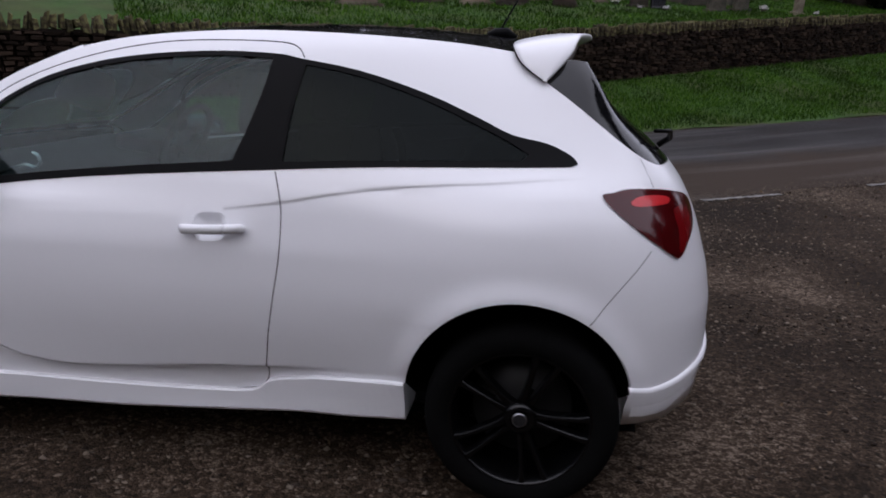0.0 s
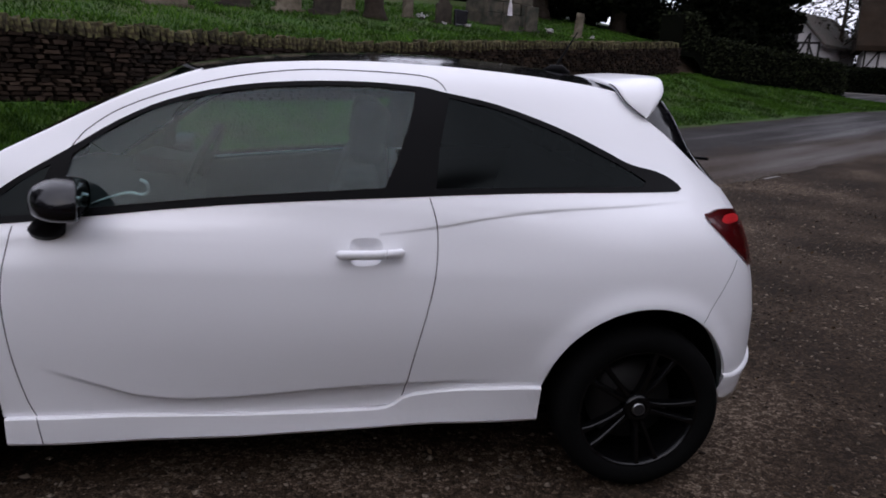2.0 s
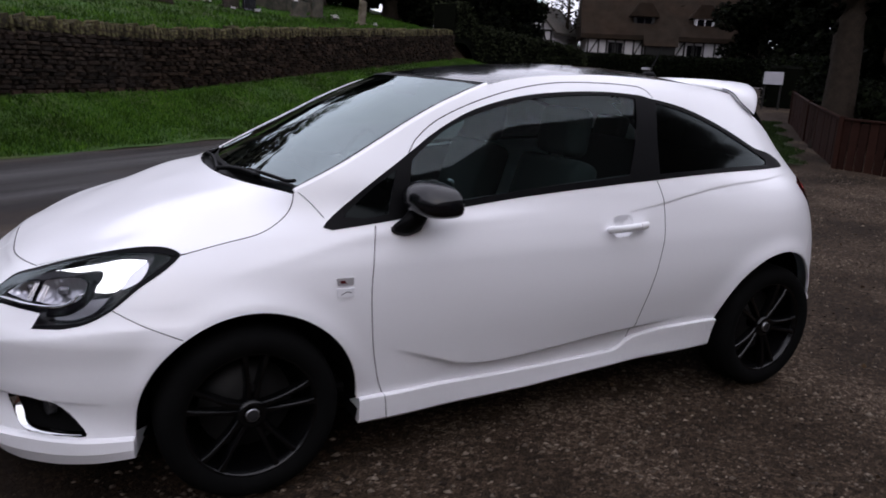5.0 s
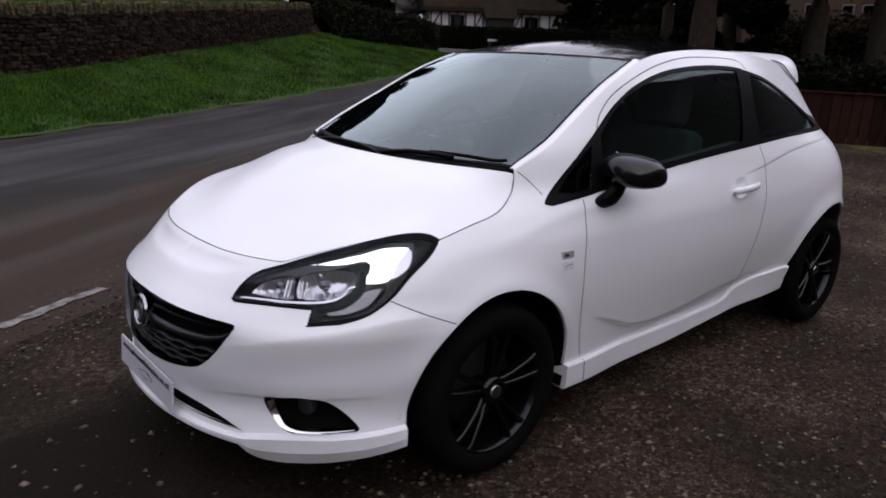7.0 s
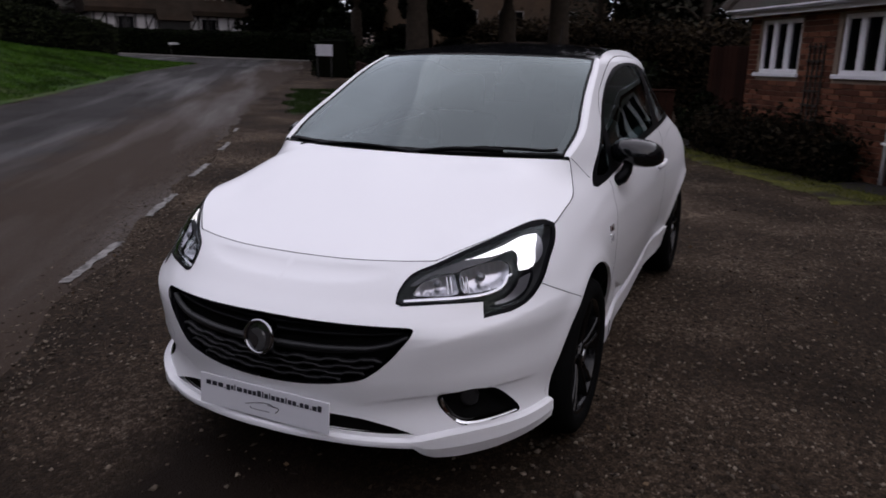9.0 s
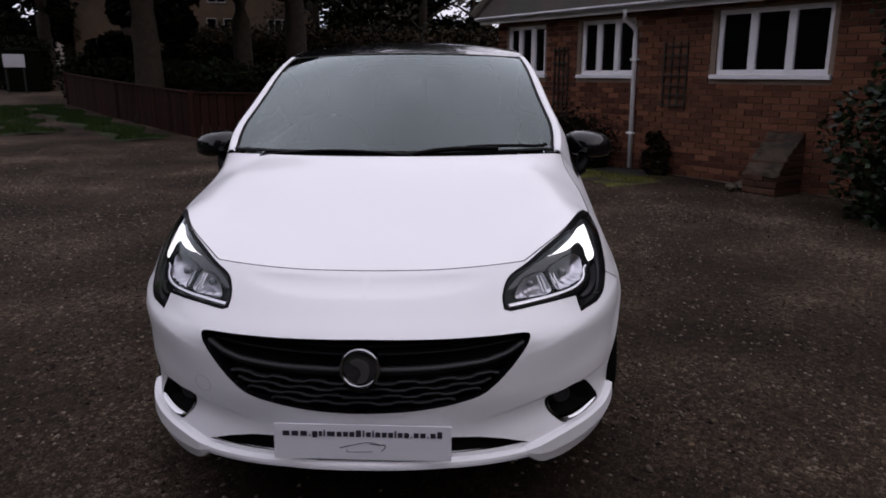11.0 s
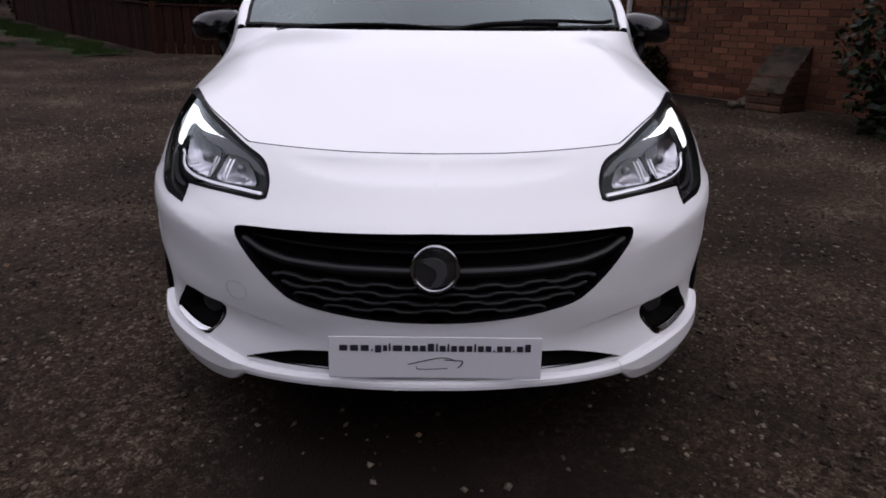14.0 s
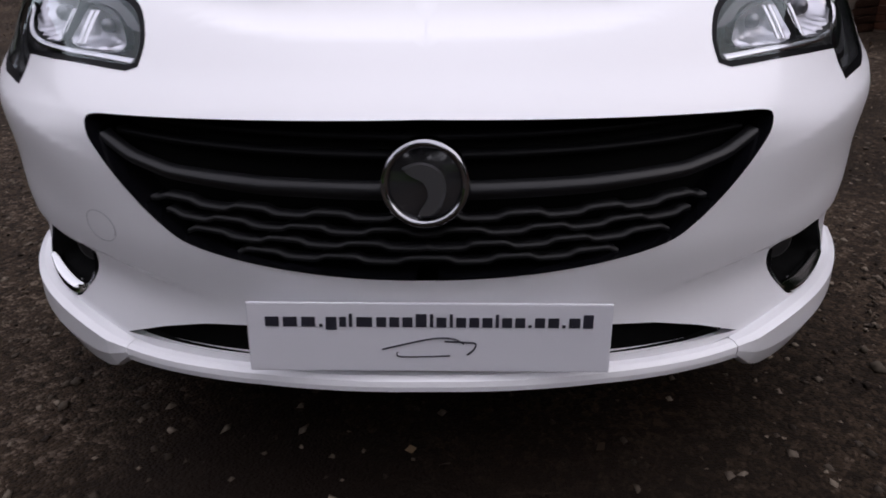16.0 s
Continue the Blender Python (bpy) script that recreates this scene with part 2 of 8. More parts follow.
def bm_object(name, bm, mat, parent=None, label="", smooth_=False):
    bmesh.ops.recalc_face_normals(bm, faces=bm.faces)
    me = bpy.data.meshes.new(name)
    bm.to_mesh(me)
    bm.free()
    me.materials.append(mat)
    if smooth_:
        me.polygons.foreach_set("use_smooth", [True] * len(me.polygons))
    ob = new(name, me)
    if parent is not None:
        ob.parent = parent
    if label:
        ob["label"] = label
    return ob


def add_box(bm, m, sx, sy, sz, bevel=0.0, segs=1):
    """A box of that size, its middle at the pose m."""
    made = bmesh.ops.create_cube(bm, size=1, matrix=m @ Matrix.Diagonal((sx, sy, sz, 1)))["verts"]
    if bevel:
        edges = list({e for v in made for e in v.link_edges})
        bmesh.ops.bevel(bm, geom=edges, offset=bevel, segments=segs, affect="EDGES", profile=0.6)
    return made


def add_tube(bm, path, radius, n=8, cap=True):
    """A round tube along a list of points; radius one number or one a point."""
    path = [Vector(p) for p in path]
    rs = radius if isinstance(radius, (list, tuple)) else [radius] * len(path)
    rings = []
    for i, p in enumerate(path):
        d = (path[min(i + 1, len(path) - 1)] - path[max(i - 1, 0)]).normalized()
        q = d.to_track_quat("Z", "Y")
        rings.append([bm.verts.new(p + q @ Vector((rs[i] * math.cos(k * 2 * math.pi / n), rs[i] * math.sin(k * 2 * math.pi / n), 0))) for k in range(n)])
    for a, b in zip(rings, rings[1:]):
        for k in range(n):
            bm.faces.new((a[k], a[(k + 1) % n], b[(k + 1) % n], b[k]))
    if cap:
        bm.faces.new(rings[0][::-1])
        bm.faces.new(rings[-1])


def add_lathe(bm, profile, n, m=Matrix()):
    """Turns (radius, height) points round the local z axis."""
    rings = [[bm.verts.new(m @ Vector((r * math.cos(k * 2 * math.pi / n), r * math.sin(k * 2 * math.pi / n), h))) for k in range(n)] for r, h in profile]
    for a, b in zip(rings, rings[1:]):
        for k in range(n):
            bm.faces.new((a[k], a[(k + 1) % n], b[(k + 1) % n], b[k]))


def catmull(points, n=6, closed=False):
    """A smooth line through the points."""
    p = [np.array(q, float) for q in points]
    k = len(p)
    out = []
    for i in range(k if closed else k - 1):
        a, b, c, d = (p[(i + j - 1) % k] if closed else p[min(max(i + j - 1, 0), k - 1)] for j in range(4))
        for t in np.arange(n) / n:
            out.append(0.5 * (2 * b + (c - a) * t + (2 * a - 5 * b + 4 * c - d) * t * t + (3 * b - a - 3 * c + d) * t ** 3))
    if not closed:
        out.append(p[-1])
    return np.array(out)


def inside(poly, pts):
    """Which points lie in the polygon."""
    x, y = pts[:, 0], pts[:, 1]
    res = np.zeros(len(pts), bool)
    a, b = poly, np.roll(poly, -1, axis=0)
    for (x0, y0), (x1, y1) in zip(a, b):
        if y0 == y1:
            continue
        hit = ((y0 > y) != (y1 > y)) & (x < (x1 - x0) * (y - y0) / (y1 - y0) + x0)
        res ^= hit
    return res


def shrink(poly, d):
    """The polygon with its edge moved inwards by d."""
    p = np.asarray(poly, float)
    t = np.roll(p, -1, axis=0) - np.roll(p, 1, axis=0)
    t /= np.maximum(np.linalg.norm(t, axis=1, keepdims=True), 1e-9)
    area = 0.5 * np.sum(p[:, 0] * np.roll(p[:, 1], -1) - np.roll(p[:, 0], -1) * p[:, 1])
    n = np.stack([-t[:, 1], t[:, 0]], 1) * (1 if area > 0 else -1)
    return p + d * n


def ribbon(line, half):
    """A polygon of that half width round an open line."""
    p = np.asarray(line, float)
    t = np.gradient(p, axis=0)
    t /= np.maximum(np.linalg.norm(t, axis=1, keepdims=True), 1e-9)
    n = np.stack([-t[:, 1], t[:, 0]], 1) * half
    return np.r_[p + n, (p - n)[::-1]]


def cut_sheet(domain, shapes, grid):
    """Triangulates a plane region so that the edges of all shapes are edges of the mesh. shapes: (name, polygon), the first that holds
    a triangle names it; a name of None takes it away. Returns points and, by name, triangles."""
    polys = [np.asarray(domain)] + [np.asarray(p) for _, p in shapes]
    lines = np.concatenate([np.concatenate([q + (np.roll(q, -1, axis=0) - q) * f for f in (0, .25, .5, .75)]) for q in polys])
    grid = grid[inside(np.asarray(domain), grid)]
    keep_ = np.ones(len(grid), bool)
    for i in range(0, len(grid), 2000):
        d = np.abs(grid[i:i + 2000, None, 0] - lines[None, :, 0]) + np.abs(grid[i:i + 2000, None, 1] - lines[None, :, 1])
        keep_[i:i + 2000] = d.min(1) > 0.006
    grid = grid[keep_]
    pts, edges = [tuple(g) for g in grid], []
    for q in polys:
        k = len(pts)
        pts += [tuple(v) for v in q]
        edges += [(k + i, k + (i + 1) % len(q)) for i in range(len(q))]
    v, _, f, *_ = delaunay_2d_cdt([Vector(p) for p in pts], edges, [], 0, 1e-5)
    v, f = np.array([tuple(p) for p in v]), np.array([t for t in f if len(t) == 3])
    mid = v[f].mean(1)
    left = inside(np.asarray(domain), mid)
    out = {}
    for name, q in shapes:
        here = left & inside(np.asarray(q), mid)
        left &= ~here
        if name:
            out.setdefault(name, []).append(f[here])
    out.setdefault("rest", []).append(f[left])
    return v, {n: np.concatenate(t) for n, t in out.items()}


def used(v, f):
    ids = np.unique(f)
    back = np.zeros(len(v), int)
    back[ids] = np.arange(len(ids))
    return v[ids], back[f]


MIRROR = np.array((1, -1, 1))


def both(v, f, n=None):
    """A half and its mirror image in one mesh."""
    return np.r_[v, v * MIRROR], np.r_[f, f[:, ::-1] + len(v)], None if n is None else np.r_[n, n * MIRROR]


def plate_spline(points, soft=0.0):
    """A thin-plate surface z(x, y) through the given points."""
    p = np.asarray(points, float)
    q = p[:, :2]

    def ker(a, b):
        r2 = ((a[:, None] - b[None]) ** 2).sum(-1) + 1e-12
        return 0.5 * r2 * np.log(r2)

    n = len(p)
    a = np.zeros((n + 3, n + 3))
    a[:n, :n] = ker(q, q) + soft * np.eye(n)
    a[:n, n], a[:n, n + 1:] = 1, q
    a[n, :n], a[n + 1:, :n] = 1, q.T
    w = np.linalg.solve(a, np.r_[p[:, 2], 0, 0, 0])
    return lambda xy: ker(np.asarray(xy, float), q) @ w[:n] + w[n] + np.asarray(xy, float) @ w[n + 1:]


# ---- car body surface: a plan outline, and at each height an offset along its normal ----
def pchip(xs, ys, x):
    """Monotone cubic through (xs, ys); ys may have more columns."""
    xs, ys, x = np.asarray(xs, float), np.asarray(ys, float), np.asarray(x, float)
    h = np.diff(xs)
    d = np.diff(ys) / h
    m = np.zeros_like(ys)
    same = d[:-1] * d[1:] > 0
    w1, w2 = 2 * h[1:] + h[:-1], h[1:] + 2 * h[:-1]
    with np.errstate(divide="ignore", invalid="ignore"):
        m[1:-1] = np.where(same, (w1 + w2) / (w1 / d[:-1] + w2 / d[1:]), 0)
    m[0], m[-1] = d[0], d[-1]
    i = np.clip(np.searchsorted(xs, x) - 1, 0, len(h) - 1)
    t = (x - xs[i]) / h[i]
    t = np.clip(t, -0.5, 1.5)
    return ((1 + 2 * t) * (1 - t) ** 2 * ys[i] + t * (1 - t) ** 2 * h[i] * m[i]
            + t * t * (3 - 2 * t) * ys[i + 1] + t * t * (t - 1) * h[i] * m[i + 1])


def smooth(a, b, x):
    t = np.clip((x - a) / (b - a), 0, 1)
    return t * t * (3 - 2 * t)


NOSE_X, NOSE_D, NOSE_P = -1.36, 0.80, 2.2     # front corner: a superellipse
TAIL_X, TAIL_D, TAIL_P = 0.95, 0.93, 3.0      # rear corner
HALF_W = 0.855


def plan_table():
    a = np.linspace(0, math.pi / 2, 600)
    fx = NOSE_X - NOSE_D * np.cos(a) ** (2 / NOSE_P)
    fy = HALF_W * np.sin(a) ** (2 / NOSE_P)
    mx = np.linspace(NOSE_X, TAIL_X, 200)[1:-1]
    rx = TAIL_X + TAIL_D * np.sin(a) ** (2 / TAIL_P)
    ry = HALF_W * np.cos(a) ** (2 / TAIL_P)
    x, y = np.r_[fx, mx, rx], np.r_[fy, np.full(len(mx), HALF_W), ry]
    s = np.r_[0, np.cumsum(np.hypot(np.diff(x), np.diff(y)))]
    even = np.linspace(0, s[-1], 1200)
    return even, np.interp(even, s, x), np.interp(even, s, y)


PLAN_S, PLAN_X, PLAN_Y = plan_table()
S_END = PLAN_S[-1]
kernel = np.hanning(31) / np.hanning(31).sum()
TX, TY = np.gradient(PLAN_X, PLAN_S), np.gradient(PLAN_Y, PLAN_S)
NX, NY = -TY, TX
pad = lambda v, odd: np.r_[(-1 if odd else 1) * v[15:0:-1], v, (-1 if odd else 1) * v[-2:-17:-1]]
NX, NY = np.convolve(pad(NX, False), kernel, "valid"), np.convolve(pad(NY, True), kernel, "valid")


def s_at(x):
    """The place along the outline of a point of the side at x."""
    return np.interp(x, PLAN_X, PLAN_S)


ZS = (.17, .25, .33, .45, .58, .68, .78, .88, .98, 1.08, 1.20, 1.32, 1.42, 1.50)
SECTIONS = (   # where along the outline, and the offset there in mm at the heights ZS
    (0.0,           (-45, -20, -28, -8, -4, -92, -236, -560, -780, -900, -900, -900, -900, -900)),
    (0.44,          (-50, -22, -30, -12, -8, -82, -186, -400, -600, -700, -700, -700, -700, -700)),
    (s_at(-1.75),   (-55, -25, -30, -17, -15, -45, -100, -200, -320, -420, -500, -560, -600, -620)),
    (s_at(-1.25),   (-60, -50, -38, -25, -11, -20, -50, -110, -212, -262, -340, -420, -480, -500)),
    (s_at(-0.80),   (-70, -55, -45, -32, -18, -14, -20, -52, -96, -130, -198, -272, -330, -380)),
    (s_at(-0.20),   (-78, -66, -54, -33, -13, -7, -9, -28, -67, -102, -147, -199, -268, -350)),
    (s_at(0.50),    (-95, -85, -72, -45, -20, -12, -14, -30, -54, -88, -134, -184, -243, -350)),
    (s_at(1.25),    (-90, -68, -38, -8, 10, 20, 16, 0, -46, -138, -218, -298, -385, -500)),
    (s_at(1.62),    (-62, -20, 9, 17, 15, 7, -10, -40, -92, -175, -268, -345, -440, -540)),
    (float(S_END),  (-80, -50, -20, -2, 0, -12, -40, -72, -118, -195, -345, -510, -620, -700)),
)
ARCHES = ((-1.252, 0.300, 0.372, 0.372), (1.236, 0.325, 0.352, 0.375))


def offset(s, z):
    s, z = np.broadcast_arrays(np.asarray(s, float), np.asarray(z, float))
    rows = np.stack([pchip(ZS, row, z) for _, row in SECTIONS])
    at = np.array([a for a, _ in SECTIONS])
    flat, out = rows.reshape(len(at), -1), np.zeros(s.size)
    sv = s.ravel()
    h = np.diff(at)
    d = np.diff(flat, axis=0) / h[:, None]
    m = np.zeros_like(flat)
    same = d[:-1] * d[1:] > 0
    w1, w2 = (2 * h[1:] + h[:-1])[:, None], (h[1:] + 2 * h[:-1])[:, None]
    with np.errstate(divide="ignore", invalid="ignore"):
        m[1:-1] = np.where(same, (w1 + w2) / (w1 / d[:-1] + w2 / d[1:]), 0)
    i = np.clip(np.searchsorted(at, sv) - 1, 0, len(h) - 1)
    t, k, hi = np.clip((sv - at[i]) / h[i], 0, 1), np.arange(sv.size), h[i]
    out = ((1 + 2 * t) * (1 - t) ** 2 * flat[i, k] + t * (1 - t) ** 2 * hi * m[i, k]
           + t * t * (3 - 2 * t) * flat[i + 1, k] + t * t * (t - 1) * hi * m[i + 1, k])
    o = (out / 1000).reshape(s.shape)
    x = np.interp(s, PLAN_S, PLAN_X)
    # flared wheel arches
    for cx, cz, a, b in ARCHES:
        r = np.hypot((x - cx) / a, (z - cz) / b)
        o = o + 0.015 * np.exp(-((r - 1.0) / 0.13) ** 2) * smooth(0.30, 0.5, z) * (r > 0.5) * (s > 0.75)
    # shoulder crease of the rear wing
    zc = pchip((0.2, 0.48, 0.68, 0.92, 1.16, 1.32, 1.50), (0.91, 0.948, 0.985, 1.015, 1.03, 1.04, 1.045), x)
    o = o + 0.0045 * smooth(-0.004, 0.004, z - zc) * smooth(0.10, 0.60, x) * smooth(1.50, 1.22, x) * smooth(0.12, 0.015, z - zc)
    # shoulder crease of the front wing and door
    zf = pchip((-1.35, -1.16, -1.0, -0.74, -0.53, -0.3, 0.2), (0.79, 0.822, 0.862, 0.902, 0.922, 0.934, 0.955), x)
    o = o + 0.0035 * np.exp(-((z - zf) / 0.022) ** 2) * smooth(-1.4, -1.05, x) * smooth(0.1, -0.4, x)
    # blade-shaped hollow along the foot of the door
    zb = pchip((-0.72, -0.572, -0.458, -0.302, -0.056, 0.202, 0.418, 0.80), (0.462, 0.406, 0.366, 0.350, 0.362, 0.386, 0.398, 0.42), x)
    o = o - 0.024 * smooth(0.005, -0.017, z - zb) * smooth(-0.78, -0.45, x) * smooth(0.78, 0.45, x)
    # ledge of the front bumper under the lamp
    za = pchip((.40, .48, .58, .69, .79, .90, 1.05, 1.20), (.540, .552, .572, .595, .610, .628, .645, .650), s)
    o = o + 0.011 * np.clip(1 - np.clip(z - za, 0, None) / .050, 0, 1) ** 1.5 * smooth(-.13, 0, z - za) * smooth(.40, .62, s) * smooth(1.30, 1.05, s)
    # crease that runs from the grille's foot to the fog light
    zb = pchip((.25, .355, .455, .60, .80), (.345, .362, .380, .394, .396), s)
    o = o - 0.011 * smooth(.003, -.008, z - zb) * smooth(-.125, -.03, z - zb) * smooth(.30, .56, s) * smooth(1.0, .8, s)
    # shallow dish in front of the bonnet's edge
    zc = pchip((0, .20, .33, .42, .52), (.711, .715, .726, .742, .760), s)
    zh = np.interp(s, (0, .21, .38, .50, .606), (.770, .7725, .777, .780, .783))
    o = o - 0.009 * np.sin(np.pi * np.clip((z - zc) / np.maximum(zh - .010 - zc, .004), 0, 1)) * smooth(.46, .28, s)
    return o


def body(s, z, out=0.0):
    """The body's left side at s along the outline and height z, moved outwards by out."""
    s, z = np.broadcast_arrays(np.asarray(s, float), np.asarray(z, float))
    o = offset(s, z) + out
    x = np.interp(s, PLAN_S, PLAN_X) + o * np.interp(s, PLAN_S, NX)
    y = np.interp(s, PLAN_S, PLAN_Y) + o * np.interp(s, PLAN_S, NY)
    return np.stack([x, -y, z], -1)


def body_normal(s, z):
    e = 0.003
    a = body(np.clip(s + e, 0, S_END), z) - body(np.clip(s - e, 0, S_END), z)
    b = body(s, z + e) - body(s, z - e)
    n = np.cross(a, b)
    return n / np.maximum(np.linalg.norm(n, axis=-1, keepdims=True), 1e-9)

# ---- the lie of the land: u runs along the lane, n across it towards the churchyard ----
ROAD_ANGLE = radians(35.5)
U, N = Vector((math.cos(ROAD_ANGLE), math.sin(ROAD_ANGLE), 0)), Vector((-math.sin(ROAD_ANGLE), math.cos(ROAD_ANGLE), 0))


def rise(u):
    """The lane climbs gently away from the car."""
    d = np.asarray(u, float) - 9
    return .045 * ((d * d + 9) ** .5 + d) / 2 - .011


def lane_far(u):
    """The lane's edge on the churchyard side."""
    return np.interp(u, (-60, 9, 14, 20, 27, 31, 33, 36, 60), (8.3, 8.3, 7.8, 7.4, 7.1, 6.4, 5.9, 5.7, 5.7))


def lane_near(u):
    """The lane's ragged edge on the gravel side."""
    return np.interp(u, (-60, 8, 12, 14, 20, 26, 30, 60), (2.75, 2.45, 2.35, 2.3, 1.9, 1.3, .9, .5))


WALL_N0, WALL_U0, WALL_SLANT = 10.0, 2.4, .097


def wall_n(u):
    return WALL_N0 + (np.asarray(u, float) - WALL_U0) * WALL_SLANT


def wall_foot(u):
    return np.interp(u, (-60, 2.4, 7.8, 12.8, 24, 34, 60), (.70, .74, .80, 1.16, 1.95, 2.2, 3.0))


def wall_top(u):
    return np.interp(u, (-60, 2.4, 7.8, 12.8, 24, 34, 60), (1.92, 1.96, 2.00, 2.35, 3.03, 3.2, 4.0))


def ground_z(u, n):
    """Height of the ground at u, n."""
    u, n = np.broadcast_arrays(np.asarray(u, float), np.asarray(n, float))
    z = rise(u)
    inside_ = smooth(35, 31, u)
    bank = np.clip((n - lane_far(u)) / (wall_n(u) - lane_far(u)), 0, 1)
    z = z + (wall_foot(u) - z) * bank * (.55 + .45 * bank) * inside_
    yard = np.clip(n - wall_n(u) - .2, 0, None)
    z = z + (np.clip(yard / .15, 0, 1) * (wall_top(u) - wall_foot(u) - .30) + .21 * np.clip(yard, 0, 10) + .05 * np.clip(yard - 10, 0, 30)) * inside_
    return z


def at(u, n, z=0.0):
    """A place u metres along the lane and n metres across it, z above the ground line."""
    return Vector((U.x * u + N.x * n, U.y * u + N.y * n, z))


def on(u, n, up=0.0):
    """A place on the ground."""
    return at(u, n, float(ground_z(u, n)) + up)


def un_points(u, n, z):
    u, n, z = np.broadcast_arrays(u, n, z)
    return np.stack([U.x * u + N.x * n, U.y * u + N.y * n, z], -1).reshape(-1, 3)

# ---- the car ----
# outlines on the body, as places along the plan outline and heights
HEADLIGHT = np.r_[catmull(((.45, .674), (.462, .71), (.51, .75), (.606, .778), (.744, .814), (.924, .85), (1.062, .870), (1.152, .873), (1.202, .864),
                     (1.220, .850), (1.164, .808), (1.086, .762), (1.002, .698), (.924, .658), (.84, .638)), 4),
                  ((.738, .630), (.744, .652), (.75, .673), (.654, .673), (.522, .670), (.47, .668))]
DRL_SHAPE = np.array(((.72, .782), (.834, .807), (.92, .822), (1.008, .838), (1.07, .840), (1.11, .836), (1.09, .815), (1.056, .792), (1.008, .742),
                      (.912, .740), (.94, .772), (.938, .796), (.84, .784)))
INDICATOR = np.array(((.795, .656), (.84, .698), (.90, .718), (.984, .732), (.965, .704), (.93, .676), (.86, .656)))
GRILLE_TOP = ((0, .626), (.228, .623), (.408, .619), (.495, .6155), (.507, .606))
GRILLE_LOW = ((.497, .590), (.474, .562), (.432, .514), (.384, .472), (.336, .446), (.234, .426), (.114, .414), (0, .41))
GRILLE = np.r_[catmull(GRILLE_TOP, 5)[:-1], catmull(((.507, .606),) + GRILLE_LOW, 5)]
FOG = catmull(((.594, .388), (.66, .398), (.732, .400), (.816, .374), (.902, .292), (.834, .281), (.69, .276), (.636, .306), (.596, .35)), 4, True)
INTAKE = np.array(((0, .322), (.276, .318), (.348, .310), (.432, .290), (.516, .262), (.432, .266), (.276, .268), (0, .270)))
DLO = np.r_[catmull(((1.692, .920), (1.708, .938), (1.774, .99), (1.878, 1.066), (2.022, 1.156), (2.166, 1.248), (2.322, 1.320), (2.52, 1.370), (2.724, 1.394),
                     (2.94, 1.402), (3.126, 1.394), (3.204, 1.380), (3.39, 1.347), (3.6, 1.282), (3.78, 1.208), (3.888, 1.163), (4.008, 1.140), (4.095, 1.106), (4.118, 1.082)), 3),
            catmull(((4.09, 1.074), (3.9, 1.073), (3.5, 1.066), (3.12, 1.046), (2.496, 1.002), (2.01, .946), (1.722, .912)), 3)]
FRONT_GLASS = np.r_[catmull(((2.038, 1.140), (2.18, 1.240), (2.33, 1.306), (2.53, 1.355), (2.73, 1.379), (2.94, 1.387), (3.11, 1.380)), 4),
                    ((3.095, 1.30), (3.07, 1.22), (3.045, 1.15), (3.010, 1.070)), catmull(((3.01, 1.070), (2.5, 1.027), (2.03, .974)), 5)[1:], ((2.018, 1.06),)]
TRI_GLASS = np.array(((1.765, .952), (1.79, .978), (1.885, 1.052), (1.975, 1.108), (1.945, 1.03), (1.925, .958), (1.84, .946)))
QUARTER_GLASS = np.r_[catmull(((3.222, 1.362), (3.39, 1.330), (3.59, 1.266), (3.765, 1.192), (3.87, 1.147), (3.945, 1.108)), 4), ((3.92, 1.090), (3.5, 1.084), (3.178, 1.072), (3.19, 1.20))]
DOOR_FRONT = catmull(((1.872, .922), (1.854, .814), (1.843, .71), (1.847, .594), (1.860, .474), (1.884, .354), (1.905, .296)), 6)
DOOR_REAR = catmull(((3.158, 1.042), (3.180, .966), (3.186, .886), (3.180, .782), (3.156, .654), (3.127, .522), (3.104, .40), (3.090, .335), (3.048, .302), (2.952, .291)), 6)
FRAME_GAP = catmull(((2.028, 1.158), (2.046, 1.184), (2.076, 1.218), (2.166, 1.280), (2.322, 1.344), (2.52, 1.398), (2.73, 1.430), (2.946, 1.436), (3.126, 1.430), (3.186, 1.414), (3.212, 1.384)), 5)
SILL_TOP = catmull(((1.80, .294), (1.905, .296), (2.304, .287), (2.65, .286), (2.952, .291), (3.048, .302), (3.102, .342), (3.20, .362), (3.312, .378), (3.56, .394)), 6)
WING_GAP = catmull(((1.002, .698), (1.11, .652), (1.215, .610)), 5)
WING_TOP = catmull(((1.220, .850), (1.356, .878), (1.488, .906), (1.572, .950), (1.605, .990), (1.616, 1.034)), 5)
A_PILLAR = catmull(((1.616, 1.034), (1.640, 1.046), (1.71, 1.080), (1.80, 1.125), (1.866, 1.160), (1.962, 1.210), (2.058, 1.262), (2.178, 1.322), (2.262, 1.357), (2.33, 1.384), (2.41, 1.412)), 4)
RAIL = catmull(((2.41, 1.412), (2.50, 1.432), (2.62, 1.449), (2.80, 1.463), (3.0, 1.469), (3.25, 1.463), (3.50, 1.449), (3.70, 1.431), (3.88, 1.408)), 5)
TAIL_EDGE = catmull(((4.02, 1.312), (4.23, 1.206), (4.368, 1.138), (4.464, 1.094), (4.572, 1.064), (4.70, 1.058), (4.95, 1.058)), 4)
TAIL_LIGHT = catmull(((4.188, .990), (4.236, 1.004), (4.326, 1.010), (4.524, .994), (4.70, .956), (4.66, .894), (4.54, .836), (4.474, .802), (4.434, .812), (4.302, .894)), 4, True)
